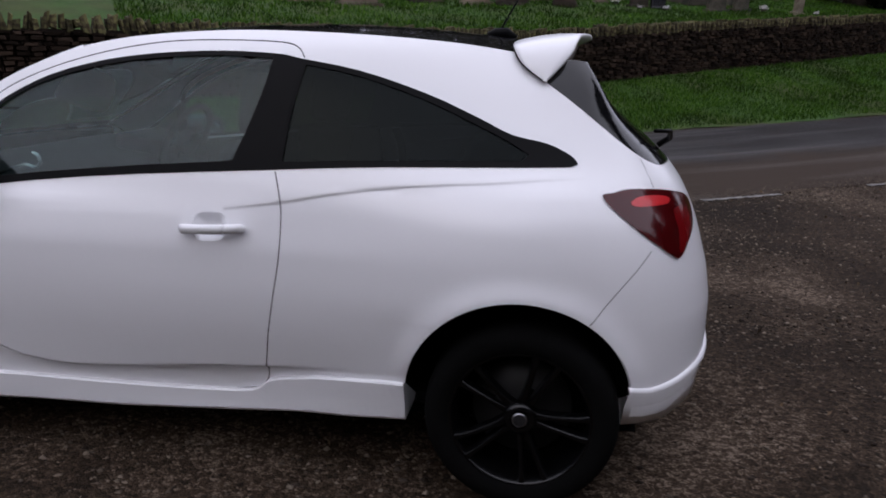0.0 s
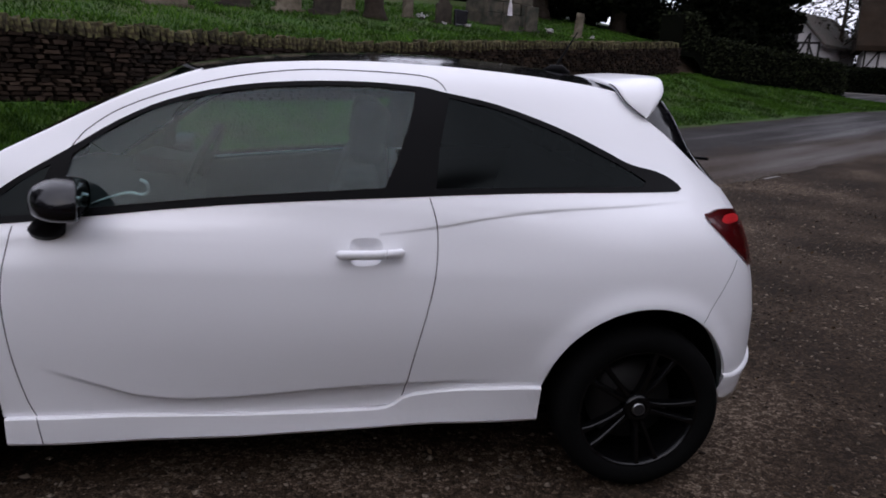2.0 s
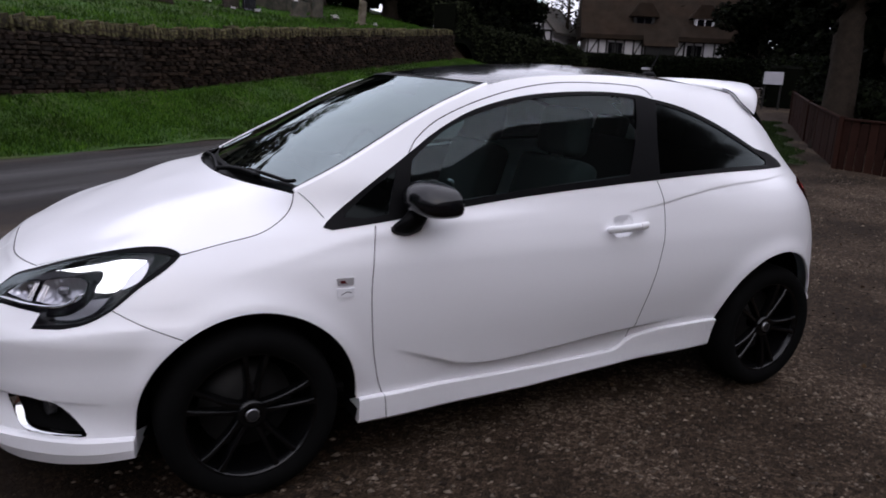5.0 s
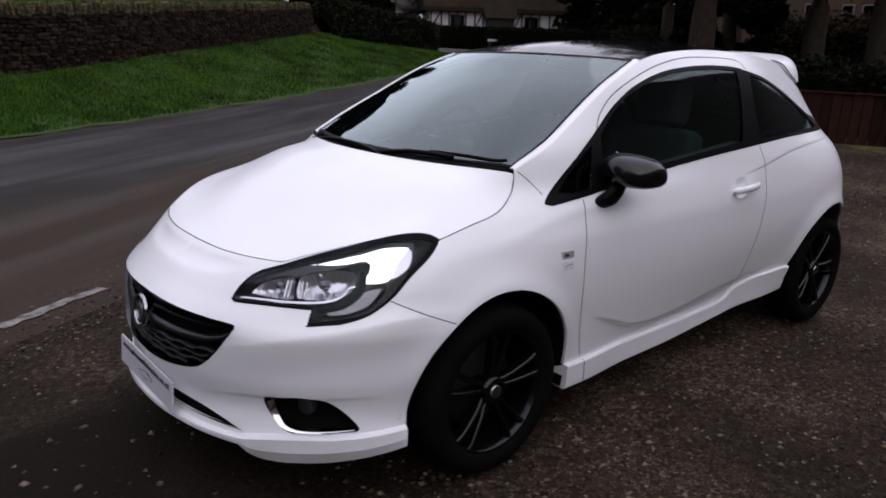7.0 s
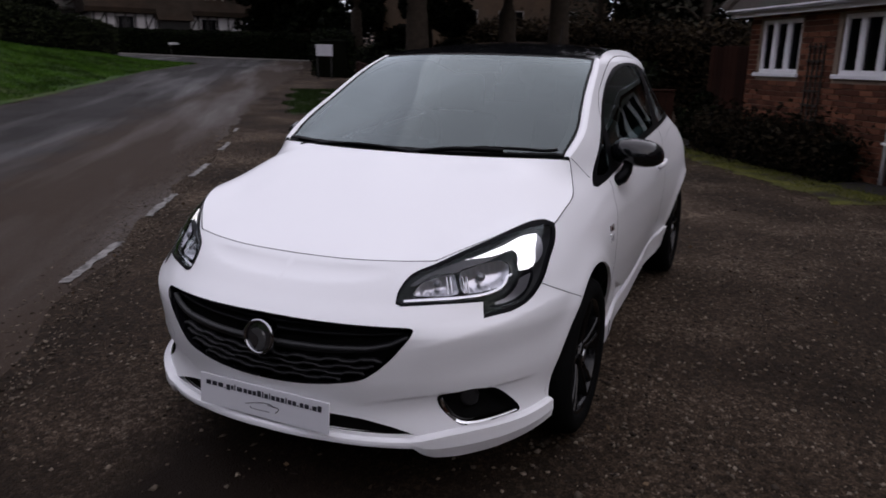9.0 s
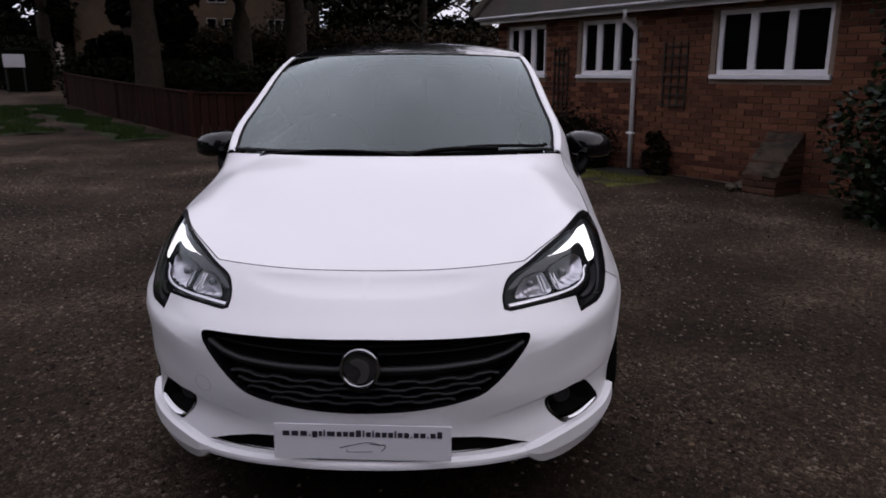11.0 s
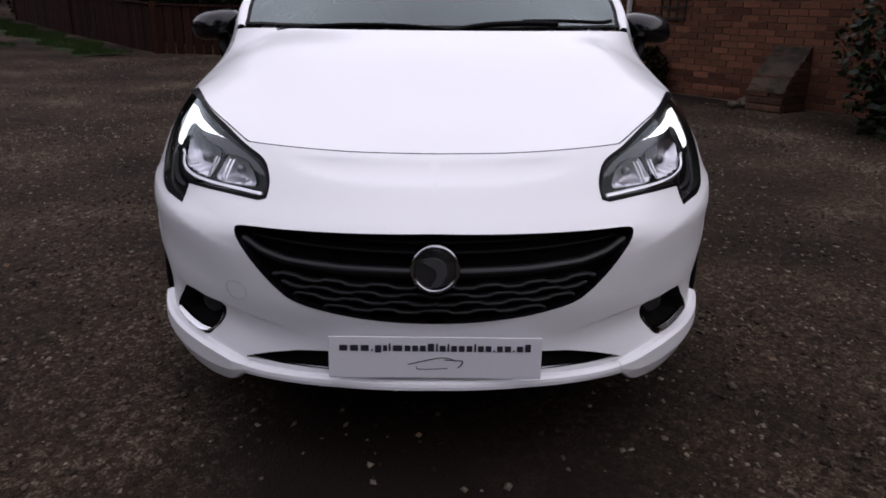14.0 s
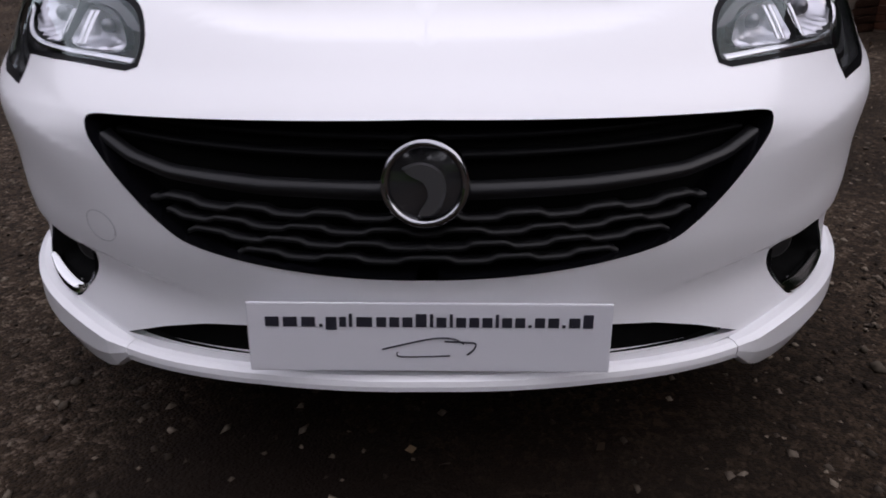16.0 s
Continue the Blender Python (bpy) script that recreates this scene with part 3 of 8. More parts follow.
REAR_GAP = catmull(((4.345, .836), (4.224, .734), (4.128, .634)), 4)
GATE_GAP = catmull(((4.462, 1.09), (4.45, 1.05), (4.438, 1.006)), 4)
REAR_LIP = catmull(((4.27, .422), (4.356, .406), (4.458, .414), (4.60, .430), (5.0, .45), (float(S_END), .45)), 4)
def ellipse(cx, cz, a, b, n=72):
    k = np.linspace(0, 2 * math.pi, n, endpoint=False)
    return np.stack([s_at(cx + a * np.cos(k)), cz + b * np.sin(k)], 1)


FRONT_ARCH, REAR_ARCH = ellipse(*ARCHES[0]), ellipse(*ARCHES[1])

car = tagged(new("car"), "white three-door hatchback with black roof, parked on gravel", "car")


def sheet(name, v, f, mat, parent, label="", out=0.0, side=0):
    """Part of the body's skin. side: 0 both halves in one mesh, -1 the left, 1 the right half alone."""
    sz, f = used(v, f)
    p, n = body(sz[:, 0], sz[:, 1], out), body_normal(sz[:, 0], sz[:, 1])
    if side == 0:
        p, f, n = both(p, f, n)
    elif side == 1:
        p, f, n = p * MIRROR, f[:, ::-1], n * MIRROR
    return mesh_object(name, p, f, mat, parent, label, n)


def shape_sheet(poly, step=0.02):
    """A filled outline on the body, as points and triangles."""
    lo, hi = np.min(poly, 0), np.max(poly, 0)
    g = np.stack(np.meshgrid(np.arange(lo[0], hi[0], step), np.arange(lo[1], hi[1], step * 0.7)), -1).reshape(-1, 2)
    v, parts = cut_sheet(poly, [], g)
    return v, parts["rest"]


def wall_strip(name, poly, outs, mat, parent, side=-1, closed=True, label=""):
    """A band that follows an outline on the body, through the given depths."""
    poly = np.asarray(poly)
    rows = [body(poly[:, 0], poly[:, 1], o) for o in outs]
    v, k = np.concatenate(rows), len(poly)
    f = [(r * k + i, r * k + (i + 1) % k, (r + 1) * k + (i + 1) % k, (r + 1) * k + i) for r in range(len(outs) - 1) for i in range(k if closed else k - 1)]
    if side == 1:
        v, f = v * MIRROR, [q[::-1] for q in f]
    if side == 0:
        v, f = np.r_[v, v * MIRROR], f + [tuple(j + len(v) for j in q[::-1]) for q in f]
    return mesh_object(name, v, f, mat, parent, label)


def build_shell():
    top = catmull(((0, .770), (.21, .7725), (.38, .777), (.50, .780), (.606, .783)), 3)
    hl_top = catmull(((.606, .783), (.744, .816), (.924, .85), (1.062, .870), (1.152, .873), (1.202, .864), (1.220, .850)), 4)[1:-1]
    rear = np.r_[((3.93, 1.385), (3.98, 1.345)), TAIL_EDGE, ((float(S_END), 1.058), (float(S_END), .28), (4.75, .29), (4.50, .33), (4.42, .284), (4.30, .290))]
    low = np.array(((3.95, .32), (3.56, .392)))
    sill = SILL_TOP[::-1]
    front = np.array(((1.80, .28), (1.30, .24), (1.06, .262), (.90, .270), (.76, .273), (.60, .262), (.45, .252), (.23, .258), (0, .262)))
    domain = np.r_[top, hl_top, WING_TOP, A_PILLAR[1:], RAIL[1:], rear, low, sill, front]
    keep_ = np.r_[True, np.linalg.norm(np.diff(domain, axis=0), axis=1) > 1e-6]
    domain = domain[keep_]
    half = 0.0018
    gaps = [ribbon(g, w) for g, w in ((DOOR_FRONT, half), (DOOR_REAR, half), (FRAME_GAP, half), (WING_GAP, .0014), (REAR_GAP, .0011), (GATE_GAP, .0013))]
    screen_gap = ribbon(catmull(((1.628, 1.030), (1.665, .995), (1.700, .95)), 4), 0.0016)
    door = np.r_[DOOR_FRONT, catmull(((1.905, .290), (2.304, .282), (2.65, .281), (2.952, .286)), 4)[1:], DOOR_REAR[::-1], FRAME_GAP[::-1], ((2.0, 1.10), (1.90, 1.0))]
    bumper = np.r_[((0, .80), (.456, .80), (.75, .90)), WING_GAP, ((1.30, .55), (1.30, .1), (0, .1))]
    wing = np.array(((1.0, .705), (1.23, .60), (1.4, .1), (1.80, .1), (1.905, .290), (1.882, .36), (1.860, .474), (1.847, .594), (1.843, .71), (1.854, .814), (1.872, .922), (1.69, .97), (1.60, 1.06), (1.2, .95), (1.0, .80)))
    rbump = np.r_[((4.128, .634), (4.224, .734), (4.345, .836), (4.47, .80), (4.60, .83), (4.75, .78), (float(S_END) + .01, .76)), ((float(S_END) + .01, .1), (3.9, .1), (4.0, .5))]
    gate = np.array(((4.465, 1.10), (4.438, 1.0), (4.60, .95), (4.66, .80), (float(S_END) + .01, .77), (float(S_END) + .01, 1.2), (4.5, 1.2)))
    shapes = [(None, FRONT_ARCH), (None, REAR_ARCH), (None, HEADLIGHT), (None, GRILLE), (None, FOG), (None, INTAKE), (None, TAIL_LIGHT), ("front_side_window", FRONT_GLASS),
              ("corner_window", TRI_GLASS), ("quarter_window", QUARTER_GLASS), ("window_surround", DLO)]
    shapes += [(None, g) for g in gaps] + [(None, screen_gap), (None, CUP), ("door", door), ("bumper", bumper), ("wing", wing), ("rear_bumper", rbump), ("tailgate", gate)]
    zs = np.r_[np.arange(.24, .34, .0165), np.arange(.34, .52, .007), np.arange(.52, .79, .0075), np.arange(.79, 1.50, .0165)]
    g1 = np.stack(np.meshgrid(np.arange(0, 1.3, .019), zs), -1).reshape(-1, 2)
    g2 = np.stack(np.meshgrid(np.arange(1.3, S_END, .022), np.arange(.24, 1.5, .0165)), -1).reshape(-1, 2)
    g1 = g1 + np.random.RandomState(1).uniform(-.0008, .0008, g1.shape)
    along = np.arange(1.93, 3.5, .012)
    crease = np.interp(along, (1.964, 2.112, 2.226, 2.382, 2.628, 2.886, 3.102, 3.484), (.462, .406, .366, .350, .362, .386, .398, .42))
    back = np.arange(3.0, 4.2, .014)
    ridge = np.interp(back, s_at(np.array((.2, .48, .68, .92, 1.16, 1.32))), (.91, .948, .985, 1.015, 1.03, 1.04))
    extra = np.concatenate([np.c_[along, crease + d] for d in (-.020, -.014, -.008, -.002, .003, .008)] + [np.c_[back, ridge + d] for d in (-.010, -.005, -.0018, .0018, .005, .012)])
    g2 = g2[~((np.abs(g2[:, 1] - np.interp(g2[:, 0], along, crease)) < .026) & (g2[:, 0] > 1.93) & (g2[:, 0] < 3.5)) & ~((np.abs(g2[:, 1] - np.interp(g2[:, 0], back, ridge)) < .02) & (g2[:, 0] > 3.0) & (g2[:, 0] < 4.2))]
    v, parts = cut_sheet(domain, shapes, np.r_[g1, g2, extra])
    sheet("body_side", v, parts["rest"], PAINT, car, "glossy white bodywork round the windows")
    for side in (-1, 1):
        sheet("wing", v, parts["wing"], PAINT, car, "glossy white front wing", 0, side)
        door_ = sheet("door", v, parts["door"], PAINT, car, "glossy white door with a hollowed foot", 0, side)
        add_door_parts(door_, side)
        sheet("side_window", v, parts["front_side_window"], SIDE_GLASS, door_, "lightly tinted glass", -.004, side)
        sheet("corner_window", v, parts["corner_window"], PRIVACY, car, "small dark glass triangle", -.003, side)
        sheet("quarter_window", v, parts["quarter_window"], PRIVACY, car, "dark privacy glass", -.003, side)
        sheet("window_surround", v, parts["window_surround"], TRIM_BLACK, car, "black window surround and pillar", .002, side)
    sheet("front_bumper", v, parts["bumper"], PAINT, car, "glossy white front bumper")
    sheet("rear_bumper", v, parts["rear_bumper"], PAINT, car, "glossy white rear bumper")
    sheet("tailgate", v, parts["tailgate"], PAINT, car, "glossy white tailgate")
    # dark joints behind the gaps
    for i, (line, w) in enumerate(((DOOR_FRONT, .02), (DOOR_REAR, .02), (FRAME_GAP, .012), (WING_GAP, .014), (REAR_GAP, .014), (GATE_GAP, .014))):
        for side in (-1, 1):
            q = ribbon(line, w)
            k = len(line)
            p = body(q[:, 0], q[:, 1], -.005 if line is REAR_GAP else -.008)
            f = [(j, j + 1, 2 * k - 2 - j, 2 * k - 1 - j) for j in range(k - 1)]
            mesh_object("panel_joint", p * (MIRROR if side == 1 else 1), f, DARK_VOID, car, "panel gap")
    # folded edges and liners of the wheel arches
    for arch, spec in ((FRONT_ARCH, ARCHES[0]), (REAR_ARCH, ARCHES[1])):
        for side in (-1, 1):
            rim_ = arch[arch[:, 1] > .27]
            rim_ = rim_[np.argsort(np.arctan2(rim_[:, 0] - s_at(spec[0]), rim_[:, 1] - spec[1]))]
            wall_strip("arch_edge", rim_, (0.0, -.004, -.012), PAINT, car, side, False, "white folded arch edge")
            bm = bmesh.new()
            ks = np.linspace(-.25 if arch is FRONT_ARCH else -.06, math.pi + .25, 30)
            rows = [[bm.verts.new((spec[0] + (spec[2] + .012) * math.cos(k), side * min(y, float(np.interp(spec[0] + spec[2] * math.cos(k), PLAN_X, PLAN_Y)) - .035), spec[1] + (spec[3] + .012) * math.sin(k))) for k in ks] for y in (.80, .55)]
            hub = bm.verts.new((spec[0], side * .55, spec[1]))
            for a, b, c, d in zip(rows[0], rows[0][1:], rows[1][1:], rows[1]):
                bm.faces.new((a, b, c, d))
            for a, b in zip(rows[1], rows[1][1:]):
                bm.faces.new((a, b, hub))
            bm_object("arch_liner", bm, DARK_VOID, car, "black wheel arch liner")


CUP = catmull(((2.900, .868), (2.901, .895), (2.918, .910), (2.972, .914), (3.000, .905), (3.008, .872), (3.000, .840), (2.972, .826), (2.922, .825), (2.903, .840)), 4, True)


def add_door_parts(door_, side):
    flip = MIRROR if side == 1 else np.ones(3)
    # hollow behind the handle, and the handle with its lock cover
    cup = CUP
    v, f = shape_sheet(cup, .012)
    d = np.array([np.min(np.linalg.norm(cup - q, axis=1)) for q in v])
    p = body(v[:, 0], v[:, 1], 0.0) - body_normal(v[:, 0], v[:, 1]) * (0.026 * smooth(-.004, .034, d) - .0002)[:, None]
    mesh_object("handle_recess", p * flip, f if side == -1 else f[:, ::-1], PAINT, door_, "shallow white finger hollow")
    for name, t0, t1, label in (("door_handle", 0, .725, "white bow handle"), ("lock_cover", .733, 1, "white cap over the lock")):
        bm, rings = bmesh.new(), []
        for t in np.linspace(t0, t1, 20):
            s, z = 2.856 + .222 * t, .862 + .010 * t
            edge = min(1, (t / .06) ** .5 if t < .06 else 1, ((1 - t) / .06) ** .5 if t > .94 else 1)
            h, w = .0145 * edge + .002, .013 * edge + .002
            lift = .012 + .020 * math.sin(math.pi * t) ** .5
            c, nn = body(np.array([s]), np.array([z]), lift)[0], body_normal(np.array([s]), np.array([z]))[0]
            rings.append([bm.verts.new((c + nn * w * math.cos(a) + np.array((0, 0, 1)) * h * math.sin(a)) * flip) for a in np.arange(10) * math.pi / 5])
        for a, b in zip(rings, rings[1:]):
            for k in range(10):
                bm.faces.new((a[k], a[(k + 1) % 10], b[(k + 1) % 10], b[k]))
        bm.faces.new(rings[0]), bm.faces.new(rings[-1])
        bm_object(name, bm, PAINT, door_, label, True)


def grid_patch(nx, ny, fn):
    """A grid of nx by ny points from fn(i, j) in 0..1, as points and quads."""
    a, b = np.meshgrid(np.linspace(0, 1, nx), np.linspace(0, 1, ny), indexing="ij")
    p = fn(a.ravel(), b.ravel())
    f = [(i * ny + j, (i + 1) * ny + j, (i + 1) * ny + j + 1, i * ny + j + 1) for i in range(nx - 1) for j in range(ny - 1)]
    return p, np.array(f)


def plan_sheet(name, outline, spline, mat, parent, label, step, lift=0.0):
    """A top surface, z from a spline, cut to an outline in plan."""
    lo, hi = outline.min(0), outline.max(0)
    g = np.stack(np.meshgrid(np.arange(lo[0], hi[0], step), np.arange(lo[1], hi[1], step)), -1).reshape(-1, 2)
    v, parts = cut_sheet(outline, [], g)
    v, f = used(v, parts["rest"])
    e = .004
    z = spline(v) + lift
    gx, gy = (spline(v + (e, 0)) - spline(v - (e, 0))) / (2 * e), (spline(v + (0, e)) - spline(v - (0, e))) / (2 * e)
    n = np.stack([-gx, -gy, np.ones(len(v))], 1)
    n /= np.linalg.norm(n, axis=1, keepdims=True)
    return mesh_object(name, np.c_[v, z], f, mat, parent, label, n)


def closed_plan(half):
    """A plan outline from its left half, which runs from front to back."""
    return np.r_[half, (half * (1, -1))[::-1]]


def build_tops():
    line = lambda q: body(q[:, 0], q[:, 1])
    # bonnet
    front = catmull(((0, .770), (.21, .7725), (.38, .777), (.50, .780), (.606, .783)), 3)
    hl_top = catmull(((.606, .783), (.744, .816), (.924, .85), (1.062, .870), (1.152, .873), (1.202, .864), (1.220, .850)), 3)
    edge = np.r_[line(front), line(hl_top)[1:], line(WING_TOP)[1:]]
    cowl = np.array([(-1.235 + .155 * (abs(y) / .66) ** 2.4, y, 1.032 + .001 * (abs(y) / .66) ** 2) for y in np.linspace(-.645, 0, 9)])
    inner = np.array([(x, 0, z) for x, z in ((-1.85, .813), (-1.70, .868), (-1.55, .930), (-1.40, .987))]
                     + [(x, s * y, z) for x, y, z in ((-1.55, .38, .922), (-1.35, .42, .992), (-1.70, .34, .862), (-1.45, .55, .932), (-1.60, .52, .880), (-1.30, .56, .982)) for s in (-1, 1)])
    sides = np.r_[edge, cowl]
    bonnet = plate_spline(np.r_[sides, (sides * MIRROR)[np.abs(sides[:, 1]) > 1e-6], inner], 3e-4)
    outline = np.r_[edge[:, :2], cowl[:, :2][:-1]]
    outline[0, 1] = 0
    inset = shrink(closed_plan(np.r_[edge[:, :2], cowl[:-1, :2], ((cowl[-1, 0], -1e-4),)]), .0036)
    plan_sheet("bonnet", inset, bonnet, PAINT, car, "glossy white bonnet", .03)
    under = shrink(closed_plan(np.r_[edge[:, :2], cowl[:-1, :2], ((cowl[-1, 0], -1e-4),)]), -.01)
    plan_sheet("bonnet_frame", under, bonnet, DARK_VOID, car, "dark gap round the bonnet", .06, -.014)
    # windscreen, between the pillars
    pil = line(A_PILLAR)
    foot = np.array([(-1.175 + .125 * (abs(y) / .65) ** 2.2, y, 1.036 + .002 * (abs(y) / .65) ** 2) for y in np.linspace(-.61, 0, 7)])
    head = np.array([(-.42 + .135 * (abs(y) / .55) ** 2, y, 1.432 - .016 * (abs(y) / .55) ** 2) for y in np.linspace(-.53, 0, 7)])
    mid = np.array([(x, 0, z) for x, z in ((-.95, 1.163), (-.75, 1.272), (-.58, 1.356))])
    sides = np.r_[pil[2:], foot, head]
    screen = plate_spline(np.r_[sides, (sides * MIRROR)[np.abs(sides[:, 1]) > 1e-6], mid], 2e-5)
    inset = np.interp(np.linspace(0, 1, len(pil)), (0, .15, .5, 1), (.020, .030, .032, .026))
    brow = np.c_[pil[:, 0], pil[:, 1] + inset]
    half = np.r_[((foot[-1, 0], -1e-4),), foot[::-1][1:-1, :2], ((foot[0, 0], foot[0, 1] + .012),), brow[2:-1:2], ((pil[-1, 0] - .012, brow[-1, 1]),), head[2:, :2][:-1], ((head[-1, 0], -1e-4),)]
    outer = closed_plan(half)
    mid_ = (pil[:, :2] + brow) / 2
    rows = [pil, np.c_[pil[:, :2] * .75 + brow * .25, screen(pil[:, :2] * .75 + brow * .25) + .004], np.c_[mid_, screen(mid_) + .005], np.c_[brow, screen(brow) + .003], np.c_[brow + (0, .003), screen(brow + (0, .003)) - .006]]
    v, k = np.concatenate(rows), len(pil)
    f = [(r * k + i, r * k + i + 1, (r + 1) * k + i + 1, (r + 1) * k + i) for r in range(len(rows) - 1) for i in range(k - 1)]
    for side in (-1, 1):
        mesh_object("screen_pillar", v * (MIRROR if side == 1 else 1), [q[::-1] for q in f] if side == 1 else f, PAINT, car, "white pillar beside the windscreen")
    plan_sheet("windscreen", shrink(outer, .004), screen, WINDSCREEN, car, "grey-tinted windscreen mirroring the sky", .04)
    ring, seal = shrink(outer, .045), shrink(outer, .013)
    lo, hi = outer.min(0), outer.max(0)
    g = np.stack(np.meshgrid(np.arange(lo[0], hi[0], .03), np.arange(lo[1], hi[1], .03)), -1).reshape(-1, 2)
    for name, shape, up, label in (("windscreen_border", ring, -.003, "black border of the windscreen"), ("windscreen_seal", seal, .0015, "black rubber seal of the windscreen")):
        v, parts = cut_sheet(outer, [("hole", shape)], g)
        v, f = used(v, parts["rest"])
        mesh_object(name, np.c_[v, screen(v) + up], f, TRIM_BLACK, car, label)
    # scuttle between bonnet and glass
    p, f = grid_patch(4, 41, lambda a, b: scuttle(a, b))
    mesh_object("scuttle", p, f, TRIM_BLACK, car, "black plastic scuttle panel")
    # roof
    rail = line(RAIL)
    crown = np.array([(x, 0, z) for x, z in ((-.28, 1.460), (-.1, 1.482), (.1, 1.499), (.35, 1.511), (.6, 1.509), (.9, 1.490), (1.17, 1.460))])
    roof = plate_spline(np.r_[rail, rail * MIRROR, crown, head, head * MIRROR + (1e-4, 1e-4, 0)], 2e-5)
    half = np.r_[((head[-1, 0] + .012, -1e-4),), head[::-1][1:, :2] + (.012, 0), rail[1:, :2] + (0, .0), ((1.19, -.3), (1.20, -1e-4))]
    plan_sheet("roof", shrink(closed_plan(half), .003), roof, GLOSS_BLACK, car, "glossy black roof", .045)
    return screen, roof


def scuttle(a, b):
    y = (b * 2 - 1) * .66
    x0 = -1.236 + .155 * (np.abs(y) / .66) ** 2.4
    x1 = -1.16 + .13 * (np.abs(y) / .65) ** 2.2
    x = x0 - .01 + (x1 - x0 + .03) * a
    return np.stack([x, y, 1.010 + .016 * a - .004 * (np.abs(y) / .66) ** 2], 1)


def build_skirts():
    # side skirts
    for side in (-1, 1):
        s = np.linspace(1.812, 3.572, 60)
        top = np.interp(s, SILL_TOP[:, 0], SILL_TOP[:, 1])
        low = np.interp(s, (1.812, 2.13, 2.544, 2.982, 3.572), (.192, .186, .192, .212, .252))
        rows = [body(s, top, -.004), body(s, top - .001, .013), body(s, top - .006, .018), body(s, (top + low) / 2, .022), body(s, low + .012, .026), body(s, low + .002, .020), body(s, low + .01, -.16)]
        v, k = np.concatenate(rows), len(s)
        f = [(r * k + i + 1, r * k + i, (r + 1) * k + i, (r + 1) * k + i + 1) for r in range(len(rows) - 1) for i in range(k - 1)]
        f += [tuple(r * k for r in range(len(rows)))[::-1], tuple(r * k + k - 1 for r in range(len(rows)))]
        mesh_object("side_skirt", v * (MIRROR if side == 1 else 1), [q[::-1] for q in f] if side == -1 else f, PAINT, car, "white sculpted side skirt", None, False)
        bm = bmesh.new()
        line = np.array([body(*q) for q in ((1.909, .295, .0135), (1.911, .288, .0185), (1.916, .243, .0225), (1.921, .202, .0263))])
        add_tube(bm, [Vector(q) for q in line * (MIRROR if side == 1 else 1)], .0014, 5)
        bm_object("skirt_joint", bm, DARK_VOID, car, "thin dark joint across the skirt", True)
    # front lip: a thin middle, and deeper blades at the corners
    def lip(name, s, top, low, fwd, label, side):
        rows = [body(s, top + .004, -.03), body(s, top, fwd * .5), body(s, top - .005, fwd * .9), body(s, (top + low) / 2, fwd), body(s, low + .005, fwd), body(s, low, fwd - .008), body(s, low + .008, -.2)]
        v, k = np.concatenate(rows), len(s)
        f = [(r * k + i, r * k + i + 1, (r + 1) * k + i + 1, (r + 1) * k + i)[::-1] for r in range(len(rows) - 1) for i in range(k - 1)]
        f += [tuple(r * k for r in range(len(rows))), tuple(r * k + k - 1 for r in range(len(rows)))[::-1]]
        if side == 0:
            n = len(v)
            v, f = np.r_[v, v * MIRROR], f + [tuple(i + n for i in q[::-1]) for q in f]
        elif side == 1:
            v, f = v * MIRROR, [q[::-1] for q in f]
        mesh_object(name, v, f, PAINT, car, label, None, False)

    s = np.linspace(0, .56, 40)
    lip("front_lip", s, np.interp(s, (0, .24, .42, .56), (.262, .260, .252, .250)), np.interp(s, (0, .24, .534, .56), (.236, .233, .216, .215)), np.full(40, .020), "thin white front spoiler lip", 0)
    s = np.linspace(.50, 1.055, 44)
    top = np.interp(s, (.50, .56, .62, .70, .9, 1.055), (.252, .262, .270, .275, .277, .286))
    low = np.interp(s, (.50, .545, .58, .66, .80, .93, 1.055), (.226, .192, .178, .172, .178, .192, .214))
    for side in (-1, 1):
        lip("lip_blade", s, top, low, np.interp(s, (.5, .54, .62, 1.055), (.021, .030, .030, .024)), "white corner blade of the lip", side)
    # dark hollow behind the low intake
    s = np.linspace(0, .545, 30)
    v = np.concatenate([body(s, np.full(30, .335), -.030), body(s, np.full(30, .240), -.026)])
    v, f, _ = both(v, np.array([(i, i + 1, i + 31, i + 30) for i in range(29)]))
    mesh_object("lower_intake", v, f, DARK_VOID, car, "black lower intake")
    # shadow gap above the lip
    s = np.linspace(0, 1.03, 50)
    zt = np.interp(s, (0, .42, .60, .76, .9, 1.03), (.254, .248, .268, .278, .272, .266))
    v = np.concatenate([body(s, zt + .014, -.02), body(s, zt - .03, -.02)])
    f = np.array([(i, i + 1, i + 51, i + 50) for i in range(49)])
    v, f, _ = both(v, f)
    mesh_object("lip_gap", v, f, DARK_VOID, car, "black gap above the lip")
    # rear lip
    s = np.linspace(4.262, float(S_END), 50)
    zt = np.interp(s, REAR_LIP[:, 0], REAR_LIP[:, 1])
    zl = np.interp(s, (4.262, 4.33, 4.446, 4.53, 4.75, S_END), (.290, .284, .280, .30, .30, .29))
    rows = [body(s, zt + .003, -.002), body(s, zt, .009), body(s, zt - .012, .012), body(s, (zt + zl) / 2, .0), body(s, zl, .004), body(s, zl + .01, -.15)]
    v, k = np.concatenate(rows), len(s)
    f = np.array([(r * k + i, r * k + i + 1, (r + 1) * k + i + 1, (r + 1) * k + i) for r in range(len(rows) - 1) for i in range(k - 1)])[:, ::-1]
    v, f, _ = both(v, f)
